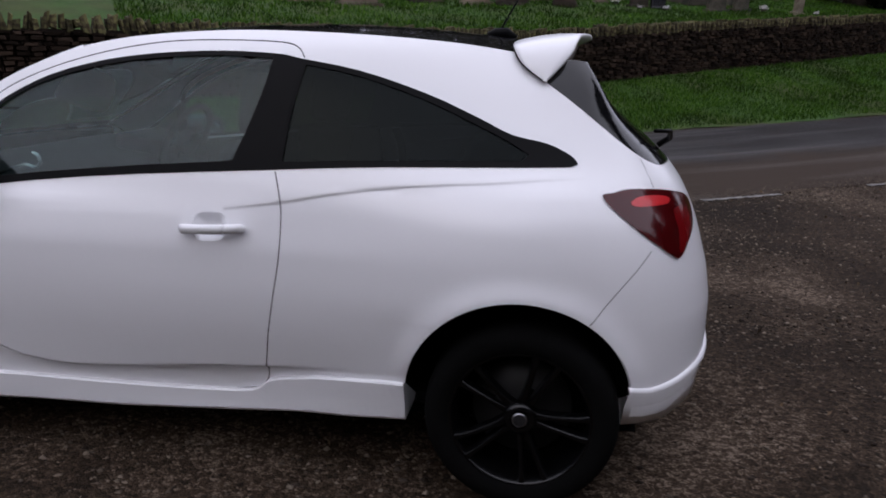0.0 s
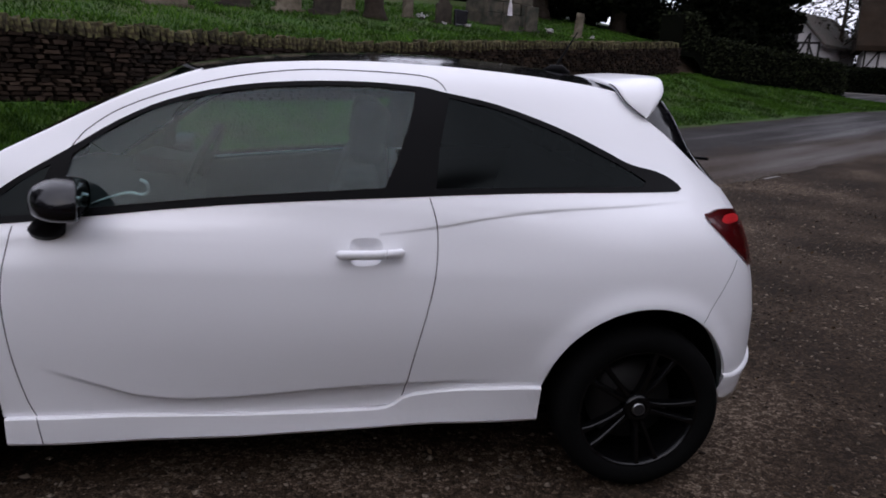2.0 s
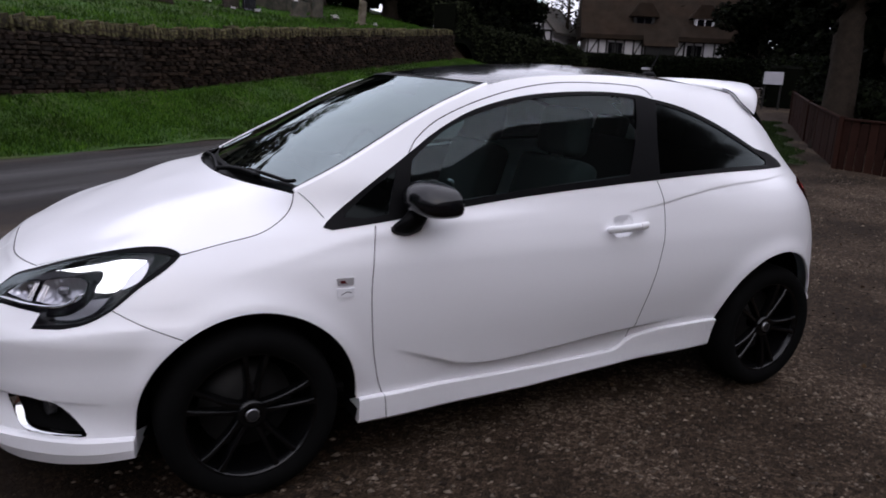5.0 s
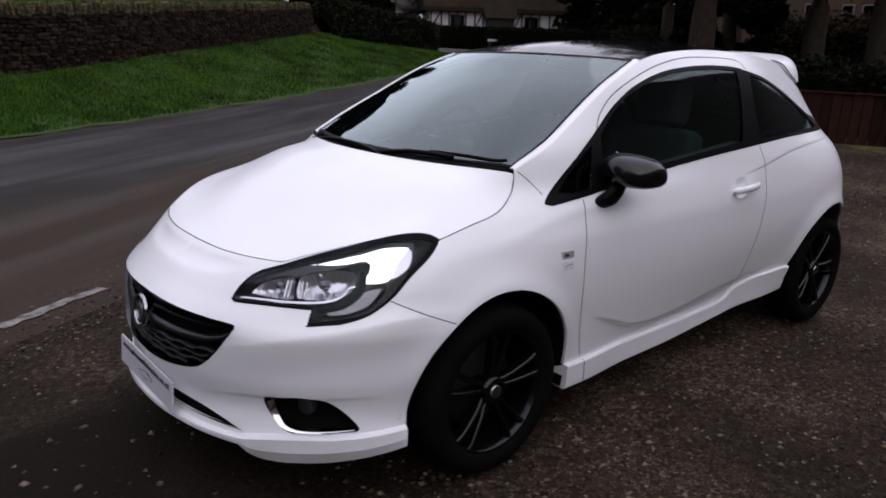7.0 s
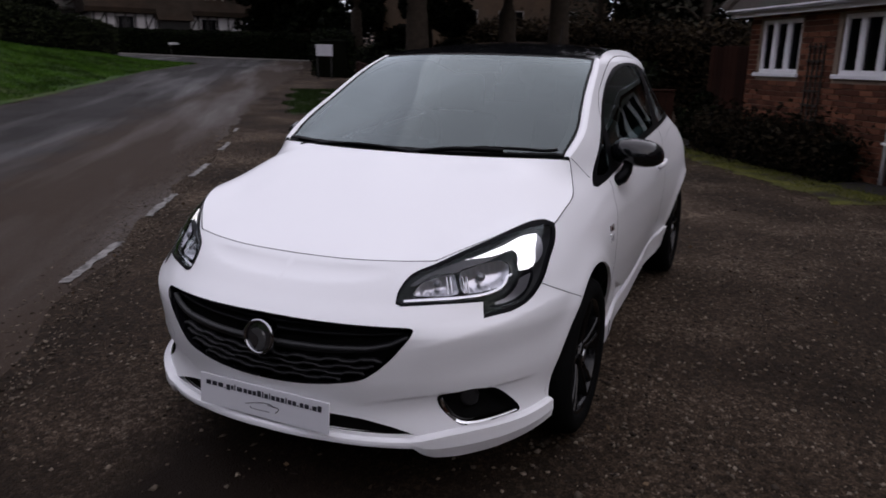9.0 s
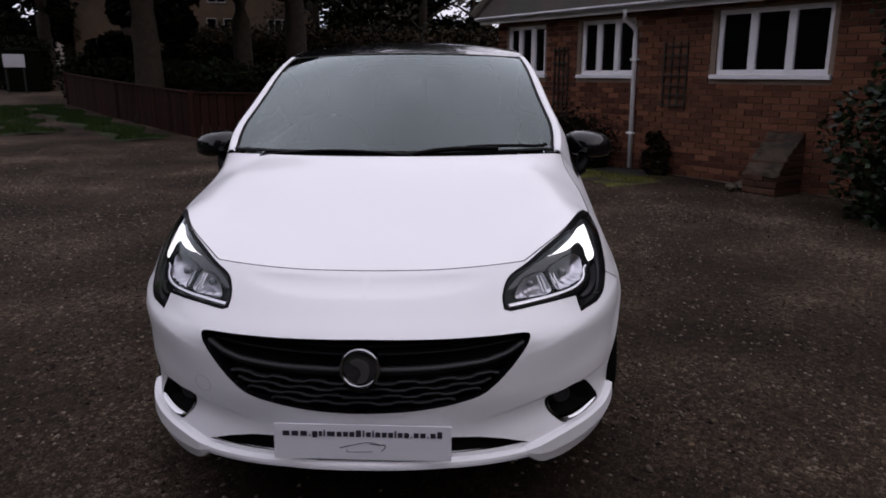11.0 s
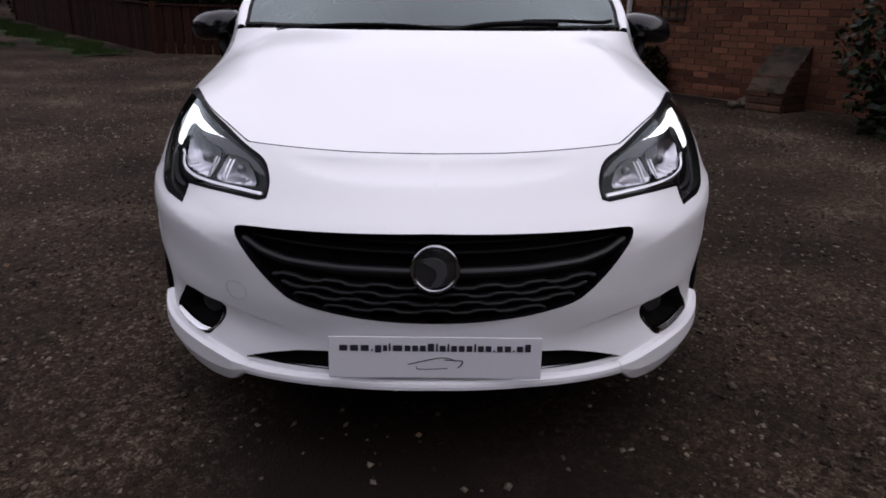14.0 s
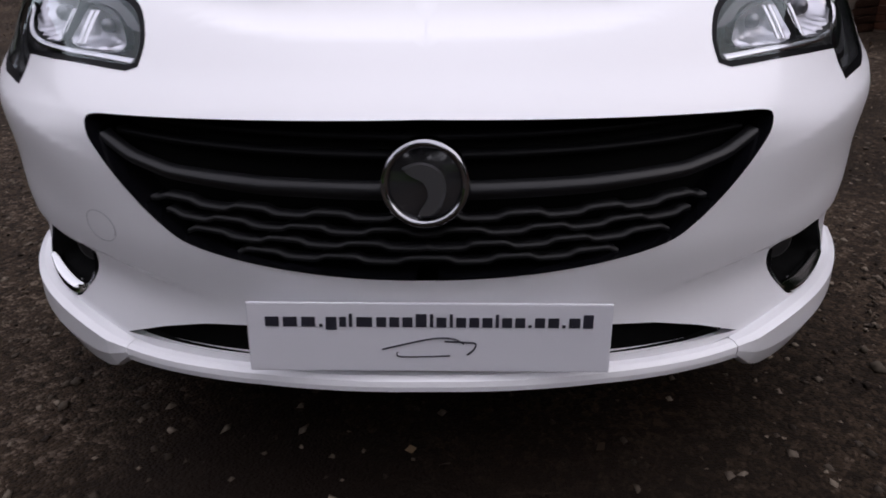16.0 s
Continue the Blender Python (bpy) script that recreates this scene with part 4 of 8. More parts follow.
    mesh_object("rear_lip", v, f, PAINT, car, "white rear bumper lip")
    # dark underside
    x = np.linspace(-1.92, 1.62, 40)
    w = np.array([.50 if q < -1.7 else .70 for q in x])
    v = np.concatenate([np.c_[x, -w, np.full(40, .235)], np.c_[x, w, np.full(40, .235)]])
    mesh_object("underbody", v, [(i, i + 1, i + 41, i + 40) for i in range(39)], DARK_VOID, car, "dark underside")


def on_body(name, shape, mat, parent, depth, side, label="", step=.012):
    q, f = shape_sheet(np.asarray(shape), step)
    return sheet(name, q, f, mat, parent, label, depth, side)


def line_strip(name, line, half, depth, mat, parent, side, label="", n=5):
    """A narrow band along a line on the body; half may change along it."""
    line = catmull(line, n)
    h = np.interp(np.linspace(0, 1, len(line)), np.linspace(0, 1, len(np.atleast_1d(half))), np.atleast_1d(half))
    t = np.gradient(line, axis=0)
    t /= np.maximum(np.linalg.norm(t, axis=1, keepdims=True), 1e-9)
    nn = np.stack([-t[:, 1], t[:, 0]], 1) * h[:, None]
    k = len(line)
    p = np.concatenate([body(*(line + nn).T, depth - .004), body(*(line + nn * .4).T, depth), body(*(line - nn * .4).T, depth), body(*(line - nn).T, depth - .004)])
    f = [(r * k + i, r * k + i + 1, (r + 1) * k + i + 1, (r + 1) * k + i) for r in range(3) for i in range(k - 1)]
    if side == 1:
        p, f = p * MIRROR, [g[::-1] for g in f]
    return mesh_object(name, p, f, mat, parent, label)


def build_headlight(side):
    """Clear lens over a dark shell: two polished bowls with facets, a lit hook-shaped strip, a chrome line and the indicator wing."""
    flip = MIRROR if side == 1 else np.ones(3)
    turn_ = (lambda f: f[:, ::-1]) if side == 1 else (lambda f: f)
    v, f = shape_sheet(HEADLIGHT, .02)
    d = np.array([np.min(np.linalg.norm(HEADLIGHT - q, axis=1)) for q in v])
    deep = body(v[:, 0], v[:, 1], -.004) - body_normal(v[:, 0], v[:, 1]) * (.050 * smooth(.0, .02, d))[:, None]
    lamp = mesh_object("headlight", deep * flip, turn_(f), LAMP_GREY, car, "headlight with lit daytime strip behind clear plastic")
    wall_strip("headlight_seal", HEADLIGHT, (-.001, -.02), LAMP_DARK, lamp, side)
    # black rim, broad towards the outer tip
    inner = np.array([q for q in HEADLIGHT])
    grow = .007 + .008 * smooth(.95, 1.15, inner[:, 0]) + .010 * smooth(.66, .62, inner[:, 1]) * smooth(.72, .78, inner[:, 0])
    p = shrink(HEADLIGHT, 1.0) - HEADLIGHT
    inner = HEADLIGHT + p * grow[:, None]
    lo, hi = HEADLIGHT.min(0), HEADLIGHT.max(0)
    g = np.stack(np.meshgrid(np.arange(lo[0], hi[0], .015), np.arange(lo[1], hi[1], .012)), -1).reshape(-1, 2)
    w, parts = cut_sheet(HEADLIGHT, [("hole", inner)], g)
    sheet("headlight_rim", w, parts["rest"], LAMP_DARK, lamp, "glossy black rim", .0010, side)
    sheet("lens", v, f, CLEAR, lamp, "clear plastic lens", 0, side)
    # grey housing of the daytime light along the top
    on_body("housing", catmull(((.50, .712), (.56, .742), (.66, .768), (.80, .797), (.95, .828), (1.07, .848), (1.13, .846), (1.10, .80), (1.03, .748), (.99, .738), (.985, .775), (.93, .795), (.82, .776), (.70, .752), (.60, .735)), 3, True), LAMP_BEZEL, lamp, -.022, side, "grey housing")
    on_body("daytime_light", shrink(catmull(DRL_SHAPE, 3, True), .0052), DRL, lamp, -.017, side, "lit white daytime strip")
    on_body("daytime_reflector", catmull(((1.02, .752), (1.05, .790), (1.075, .822), (1.105, .830), (1.11, .812), (1.08, .775)), 3, True), REFLECTOR, lamp, -.018, side, "polished end of the strip")
    # bowls: hollow polished fields with upright facets
    for shape, cut in ((((.515, .690), (.535, .716), (.58, .738), (.635, .748), (.672, .746), (.676, .716), (.672, .690), (.60, .686)), 7), (((.695, .694), (.695, .750), (.76, .766), (.84, .776), (.893, .768), (.893, .740), (.868, .712), (.80, .695)), 10)):
        outline = catmull(shape, 3, True)
        q, t = shape_sheet(outline, .008)
        dd = np.array([np.min(np.linalg.norm(outline - a, axis=1)) for a in q])
        facets = .005 * np.abs(np.sin((q[:, 0] - shape[0][0]) * math.pi / (.17 / cut)))
        p = body(q[:, 0], q[:, 1], -.020) - body_normal(q[:, 0], q[:, 1]) * (.026 * smooth(0, .03, dd) + facets)[:, None]
        mesh_object("reflector", p * flip, turn_(t), REFLECTOR, lamp, "polished facetted reflector", None, True)
        wall_strip("reflector_edge", outline, (-.016, -.022, -.030), LAMP_DARK, lamp, side)
    for s, z, r in ((.612, .716, .011), (.785, .728, .013)):
        c = body(np.array([s]), np.array([z]), -.046)[0]
        ahead = np.array((-.93, -.25, .12))
        ahead /= np.linalg.norm(ahead)
        m = Matrix.Translation(c * flip) @ Vector(ahead * flip).to_track_quat("Z", "Y").to_matrix().to_4x4()
        bm = bmesh.new()
        add_lathe(bm, [(r, -.01), (r, .012), (r * .85, .015), (r * .5, .018), (.001, .019)], 18, m)
        bm_object("bulb_shield", bm, SMOKED, lamp, "dull metal bulb shield", True)
    for s in (.640, .655, .700, .716):
        line_strip("upright", ((s, .692), (s + .002, .715), (s + .004, .738)), .0035, -.024, CHROME, lamp, side, "chrome upright")
    line_strip("chrome_line", ((.478, .6765), (.56, .680), (.66, .6825), (.76, .687), (.825, .698), (.856, .713), (.872, .729), (.895, .735)), (.0045, .005, .005, .005, .0045, .003), -.010, CHROME, lamp, side, "chrome line under the bowls")
    line_strip("divider", ((.765, .672), (.84, .684), (.895, .712), (.918, .742), (.925, .775)), (.012, .014, .014, .013, .010), -.013, LAMP_DARK, lamp, side, "black divider")
    on_body("indicator_housing", catmull(((.775, .650), (.84, .672), (.90, .705), (.955, .735), (1.0, .735), (.985, .705), (.93, .668), (.85, .648)), 3, True), LAMP_DARK, lamp, -.022, side, "dark indicator housing")
    on_body("indicator", shrink(catmull(INDICATOR, 3, True), .004), SMOKED, lamp, -.018, side, "smoked silvery indicator")


def build_grille():
    back, f = shape_sheet(np.asarray(GRILLE), .03)
    p = body(back[:, 0], back[:, 1], -.055)
    v, f2, _ = both(p, f)
    grille = mesh_object("grille", v, f2, DARK_VOID, car, "black mesh-like grille with wavy slats")
    wall_strip("grille_edge", GRILLE[:-1], (.001, -.012, -.055), GLOSS_BLACK, grille, 0, False, "glossy black grille edge")
    reach = lambda z: float(np.interp(z, *np.array(sorted((b, a) for a, b in GRILLE if b < .607)).T)) - .004

    def slat(z0, wave, depth, thick, mat, name, label):
        e = reach(z0)
        s = np.linspace(0, e, 60)
        rise = .030 * (s / .5) ** 2
        steps = wave * np.tanh(4 * np.sin(s * 2 * math.pi / .115 + (z0 * 90)))
        zz = np.minimum(z0 + rise * .5 + steps, .612)
        ok = s <= np.array([reach(min(max(q, .40), .606)) for q in zz])
        s, zz = s[ok], zz[ok]
        k = len(s)
        rows = [body(s, zz + thick, depth - .020), body(s, zz + thick * .7, depth), body(s, zz - thick * .7, depth), body(s, zz - thick, depth - .020)]
        v = np.concatenate(rows)
        f = np.array([(r * k + i, r * k + i + 1, (r + 1) * k + i + 1, (r + 1) * k + i) for r in range(3) for i in range(k - 1)])[:, ::-1]
        v, f, _ = both(v, f)
        mesh_object(name, v, f, mat, grille, label)

    satin = material("satin_slat", (.011, .011, .012), rough=.42, spec=.22)
    for z0 in (.433, .454, .475, .496):
        slat(z0, .0034, -.016, .0045, satin, "slat", "")
    for z0 in (.575, .600):
        slat(z0, 0, -.036, .005, TRIM_BLACK, "slat", "")
    # bar that carries the badge
    s = np.linspace(.045, .492, 40)
    z = np.interp(s, (0, .066, .228, .372, .44, .492), (.530, .530, .532, .541, .557, .583))
    h = np.interp(s, (0, .25, .492), (.014, .013, .008))
    rows = [body(s, z + h, -.034), body(s, z + h * .6, -.017), body(s, z - h * .6, -.017), body(s, z - h, -.034)]
    v, k = np.concatenate(rows), len(s)
    f = np.array([(r * k + i, r * k + i + 1, (r + 1) * k + i + 1, (r + 1) * k + i) for r in range(3) for i in range(k - 1)])[:, ::-1]
    v, f, _ = both(v, f)
    mesh_object("grille_bar", v, f, material("dark_bar", (.007, .007, .008), rough=.35, spec=.3, coat=.1), grille, "glossy dark crossbar")
    # round badge with a plain shape on it
    m = Matrix.Translation((-2.150, 0, .548)) @ Vector((-1, 0, .12)).to_track_quat("Z", "Y").to_matrix().to_4x4()
    bm = bmesh.new()
    add_lathe(bm, [(.0585, -.03), (.0585, -.004), (.057, .004), (.053, .0075), (.0485, .006), (.0465, .001), (.046, -.004)], 48, m)
    badge = bm_object("badge", bm, material("dark_chrome", (0.36, 0.36, 0.38), rough=0.06, metal=1.0), car, "round chrome front badge", True)
    bm = bmesh.new()
    add_lathe(bm, [(.047, -.003), (.03, -.001), (.001, 0)], 36, m)
    bm_object("badge_field", bm, material("badge_dark", (.02, .02, .022), rough=.1, coat=1.0), badge, "dark badge field", True)
    bm = bmesh.new()
    pts = [tuple(q) for q in catmull(((-.030, .020), (-.006, .028), (.019, .018), (.027, -.008), (.014, -.040), (-.010, -.042), (.004, -.018), (-.002, .002), (-.018, .010)), 3, True)]
    lowr = [bm.verts.new(m @ Vector((x, y, 0))) for x, y in pts]
    high = [bm.verts.new(m @ Vector((x * .86, y * .92, .005))) for x, y in pts]
    for i in range(len(pts)):
        bm.faces.new((lowr[i], lowr[(i + 1) % len(pts)], high[(i + 1) % len(pts)], high[i]))
    bm.faces.new(high)
    bm_object("badge_figure", bm, material("badge_relief", (.11, .11, .115), rough=.25, metal=.6), badge, "plain dull metal relief")


def build_fog(side):
    flip = MIRROR if side == 1 else np.ones(3)
    turn_ = (lambda f: f[:, ::-1]) if side == 1 else (lambda f: f)
    v, f = shape_sheet(FOG, .02)
    d = np.array([np.min(np.linalg.norm(FOG - q, axis=1)) for q in v])
    p = body(v[:, 0], v[:, 1], -.002) - body_normal(v[:, 0], v[:, 1]) * (.055 * smooth(0, .03, d))[:, None]
    fog = mesh_object("fog_light_recess", p * flip, turn_(f), DARK_VOID, car, "black recess with chrome corner trim")
    line = catmull(((.600, .372), (.612, .340), (.640, .305), (.672, .288), (.72, .283), (.80, .286), (.885, .291)), 5)
    w = np.interp(np.linspace(0, 1, len(line)), (0, .25, .5, .8, 1), (.014, .014, .009, .004, .002))
    t = np.gradient(line, axis=0)
    t /= np.linalg.norm(t, axis=1, keepdims=True)
    n = np.stack([-t[:, 1], t[:, 0]], 1)
    rows = [body(*(line - n * .002).T, .002), body(*(line + n * w[:, None] * .5).T, -.002), body(*(line + n * w[:, None]).T, -.016)]
    k = len(line)
    q = np.concatenate(rows)
    g = np.array([(r * k + i, r * k + i + 1, (r + 1) * k + i + 1, (r + 1) * k + i) for r in range(2) for i in range(k - 1)])
    mesh_object("chrome_trim", q * flip, turn_(g), CHROME, fog, "chrome corner trim")
    c = body(np.array([.72]), np.array([.348]), -.040)[0] * flip
    m = Matrix.Translation(c) @ Vector((-.95, -.3 * (-side if side == 1 else 1) if side == -1 else .3, 0)).to_track_quat("Z", "Y").to_matrix().to_4x4()
    bm = bmesh.new()
    add_lathe(bm, [(.030, -.02), (.030, .004), (.026, .006), (.020, .003), (.001, .006)], 24, m)
    bm_object("fog_lamp", bm, LAMP_GREY, fog, "small round fog lamp", True)


def build_tail_light(side):
    v, f = shape_sheet(TAIL_LIGHT, .02)
    lamp = sheet("tail_light", v, f, DARK_RED, car, "dark red wraparound tail light", .006, side)
    wall_strip("tail_light_edge", TAIL_LIGHT, (.006, -.01), DARK_RED, lamp, side)
    # brighter red patch near the top edge
    q, t = shape_sheet(catmull(((4.29, .972), (4.32, .986), (4.38, .990), (4.46, .984), (4.50, .972), (4.47, .960), (4.39, .960), (4.32, .962)), 4, True), .014)
    sheet("tail_light_strip", q, t, BRIGHT_RED, lamp, "bright red strip", .0075, side)
    q, t = shape_sheet(catmull(((4.50, .94), (4.60, .94), (4.63, .90), (4.53, .84), (4.475, .815), (4.49, .88)), 4, True), .014)
    sheet("tail_light_field", q, t, RED_LENS, lamp, "red field", .007, side)


def build_rear():
    # rear window
    dom = np.r_[((3.96, 1.40), (4.02, 1.312)), TAIL_EDGE[1:], ((float(S_END), 1.058), (float(S_END), 1.40))]
    g = np.stack(np.meshgrid(np.arange(4.0, S_END, .03), np.arange(1.06, 1.4, .02)), -1).reshape(-1, 2)
    v, parts = cut_sheet(dom, [], g)
    sheet("rear_window", v, parts["rest"], GLOSS_BLACK, car, "black rear window", -.004)
    # roof spoiler: one shell from the foot of one cheek over the top to the other
    front = catmull(((1.268, -.552, 1.322), (1.200, -.533, 1.372), (1.170, -.492, 1.421), (1.164, -.40, 1.438), (1.163, -.20, 1.453), (1.163, 0, 1.457)), 6)
    tail = catmull(((1.276, -.556, 1.320), (1.314, -.532, 1.362), (1.352, -.492, 1.412), (1.366, -.445, 1.448), (1.380, -.37, 1.467), (1.405, -.20, 1.475), (1.418, 0, 1.477)), 5)
    front, tail = (np.stack([np.interp(np.linspace(0, 1, 31), np.linspace(0, 1, len(c)), c[:, i]) for i in range(3)], 1) for c in (front, tail))
    out = np.stack([np.zeros(31), .35 * front[:, 1], front[:, 2] - 1.30], 1)
    out /= np.linalg.norm(out, axis=1, keepdims=True)
    bow = .011 * smooth(0, .3, np.linspace(0, 1, 31))[:, None]
    rows = [front - out * .012, front] + [front + (tail - front) * k + out * bow * math.sin(math.pi * k) for k in (.12, .33, .60, .85)]
    rows += [tail, tail + (.004, 0, 0) - out * .005, tail + (.002, 0, 0) - out * .016, tail - (.03, 0, 0) - out * .030, front + (.07, 0, 0) - out * .060]
    v, k = np.concatenate(rows), 31
    f = np.array([(r * k + i, (r + 1) * k + i, (r + 1) * k + i + 1, r * k + i + 1) for r in range(len(rows) - 1) for i in range(k - 1)])[:, ::-1]
    v, f, _ = both(v, f)
    mesh_object("roof_spoiler", v, f, PAINT, car, "white roof spoiler with rounded cheeks")
    for side in (-1, 1):
        bm = bmesh.new()
        add_tube(bm, [Vector(q) for q in (front[:17] + out[:17] * .0005) * (1, -side, 1)], .0022, 6)
        bm_object("spoiler_joint", bm, DARK_VOID, car, "dark joint round the spoiler", True)
    bm = bmesh.new()
    add_tube(bm, [(1.03, 0, 1.474), (1.06, 0, 1.484), (1.10, 0, 1.485), (1.14, 0, 1.468)], [.012, .019, .020, .008], 10)
    ant = bm_object("aerial", bm, TRIM_BLACK, car, "black roof aerial", True)
    bm = bmesh.new()
    add_tube(bm, [(1.075, 0, 1.49), (1.16, 0, 1.64)], [.005, .003], 6)
    bm_object("aerial_rod", bm, TRIM_BLACK, ant)
    bm = bmesh.new()
    add_tube(bm, [(1.70, .05, 1.075), (1.735, .02, 1.105), (1.72, -.1, 1.14), (1.64, -.34, 1.16)], [.012, .012, .008, .006], 8)
    bm_object("rear_wiper", bm, TRIM_BLACK, car, "black rear wiper", True)


def build_mirror(side):
    """A shell on a foot: an egg cut off towards the glass."""
    bm = bmesh.new()
    n, rows = 22, []
    prof = ((-.105, .012), (-.098, .45), (-.082, .70), (-.055, .89), (-.02, .985), (.02, 1.0), (.05, .97), (.062, .93), (.064, .86))
    for dx, r in prof:
        ring = []
        for k in range(n):
            a = k * 2 * math.pi / n
            c, s = math.cos(a), math.sin(a)
            sy = .112 * math.copysign(abs(c) ** .8, c) * r
            sz = (.068 if s > 0 else .050) * math.copysign(abs(s) ** .8, s) * r
            ring.append(bm.verts.new((-.640 + .86 * dx + .26 * max(sy, 0), side * (.858 + sy), 1.014 + sz - .10 * sy)))
        rows.append(ring)
    for a, b in zip(rows, rows[1:]):
        for k in range(n):
            bm.faces.new((a[k], a[(k + 1) % n], b[(k + 1) % n], b[k]))
    bm.faces.new(rows[0])
    mirror = bm_object("door_mirror", bm, MIRROR_SHELL, car, "satin black door mirror", True)
    bm = bmesh.new()
    ring = [bm.verts.new((-.588 + .26 * max(.10 * math.cos(a), 0), side * (.858 + .100 * math.cos(a)), 1.020 + .050 * math.sin(a) - .010 * math.cos(a))) for a in np.linspace(0, 2 * math.pi, 20, endpoint=False)]
    bm.faces.new(ring)
    bm_object("mirror_glass", bm, CHROME, mirror, "mirror glass")
    bm = bmesh.new()
    foot = [(-.700, side * .795, .905), (-.696, side * .815, .918), (-.688, side * .828, .945), (-.675, side * .835, .990)]
    add_tube(bm, foot, [.026, .028, .024, .020], 14)
    for q in bm.verts:
        q.co.x = -.692 + (q.co.x + .692) * 2.0
    bm_object("mirror_foot", bm, TRIM_BLACK, mirror, "black mirror foot", True)


BADGE_METAL = material("brushed_badge_metal", (0.62, 0.61, 0.61), rough=0.25, metal=0.5, coat=0.5)
SILVER_DULL = material("dull_metal", (0.34, 0.34, 0.35), rough=0.35, metal=1.0)


def build_wheel():
    """One wheel, its outer face towards local +z."""
    wheel = new("wheel")
    bm = bmesh.new()
    add_lathe(bm, [(.210, .05), (.216, .086), (.224, .094), (.245, .104), (.272, .104), (.292, .092), (.302, .070), (.305, .04), (.305, -.04), (.302, -.07), (.29, -.09), (.23, -.095)], 64)
    bm_object("tyre", bm, RUBBER, wheel, "black low-profile tyre", True)
    bm = bmesh.new()
    add_lathe(bm, [(.224, .088), (.225, .092), (.220, .093), (.213, .086), (.206, .06), (.192, -.02), (.188, -.06), (.02, -.07)], 64)
    rim = bm_object("rim", bm, ALLOY, wheel, "gloss black alloy rim", True)
    bm = bmesh.new()
    add_lathe(bm, [(.16, -.045), (.16, -.02), (.06, -.015), (.03, -.01)], 40)
    bm_object("brake_disc", bm, material("brake_disc", (.012, .012, .012), rough=.6, vary=.2), wheel, "grey brake disc", True)
    # a forked spoke, five times: a root and two prongs that spread towards the rim
    def prong(side):
        rows = []
        for r, c, w, h, deep in ((.034, .010, .030, .066, .030), (.060, .0125, .022, .072, .032), (.095, .017, .017, .079, .034), (.140, .024, .0165, .085, .034), (.185, .032, .018, .089, .032), (.2145, .038, .026, .088, .026)):
            y = side * c
            rows.append([(r, y - w / 2 - .003, h - deep), (r, y - w / 2, h - .006), (r, y - w / 2 + .0035, h - .001), (r, y, h), (r, y + w / 2 - .0035, h - .001), (r, y + w / 2, h - .006), (r, y + w / 2 + .003, h - deep)])
        return rows
    v, f = [], []
    for side in (-1, 1):
        rows, k = prong(side), len(v)
        v += [p for row in rows for p in row]
        f += [(k + i * 7 + j, k + (i + 1) * 7 + j, k + (i + 1) * 7 + j + 1, k + i * 7 + j + 1) for i in range(5) for j in range(6)]
    web, k = ((.034, .010, .052), (.075, .013, .060), (.10, .016, .050)), len(v)
    v += [(r, side * y, h) for r, y, h in web for side in (-1, 1)]
    f += [(k, k + 2, k + 3, k + 1), (k + 2, k + 4, k + 5, k + 3)]
    spoke = mesh_object("spoke", v, f, ALLOY, wheel, "gloss black forked spoke", None, False)
    for k in range(5):
        s = spoke if k == 0 else new("spoke", spoke.data)
        s.parent = wheel
        s.matrix_basis = Matrix.Rotation(radians(-4 + 72 * k), 4, "Z")
        if k:
            s["label"] = "gloss black forked spoke"
    bm = bmesh.new()
    add_lathe(bm, [(.052, .05), (.05, .078), (.034, .084), (.031, .083)], 32)
    bm_object("hub", bm, ALLOY, wheel, "gloss black hub", True)
    bm = bmesh.new()
    add_lathe(bm, [(.024, .080), (.0235, .087), (.0195, .088)], 28)
    bm_object("cap_ring", bm, SILVER_DULL, wheel, "dull metal cap ring", True)
    bm = bmesh.new()
    add_lathe(bm, [(.020, .086), (.001, .088)], 24)
    bm_object("centre_cap", bm, LAMP_GREY, wheel, "dark grey centre cap", True)
    for k in range(5):
        bm = bmesh.new()
        a = radians(32 + 72 * k)
        add_lathe(bm, [(.009, .05), (.009, .072), (.006, .075), (.001, .075)], 8, Matrix.Translation((.043 * math.cos(a), .043 * math.sin(a), 0)))
        bm_object("wheel_bolt", bm, ALLOY, wheel)
    return wheel


def build_wheels():
    first = build_wheel()
    for i, (x, side, spin, steer) in enumerate(((1.255, -1, 0, 0), (-1.255, -1, 18, 0), (1.255, 1, 30, 0), (-1.255, 1, 50, 0))):
        m = Matrix.Translation((x, side * .742, .305)) @ Matrix.Rotation(radians(90 if side == -1 else -90), 4, "X") @ Matrix.Rotation(radians(spin), 4, "Z")
        w = first if i == 0 else copy_thing(first, m)
        w.matrix_basis = m
        w.parent = car


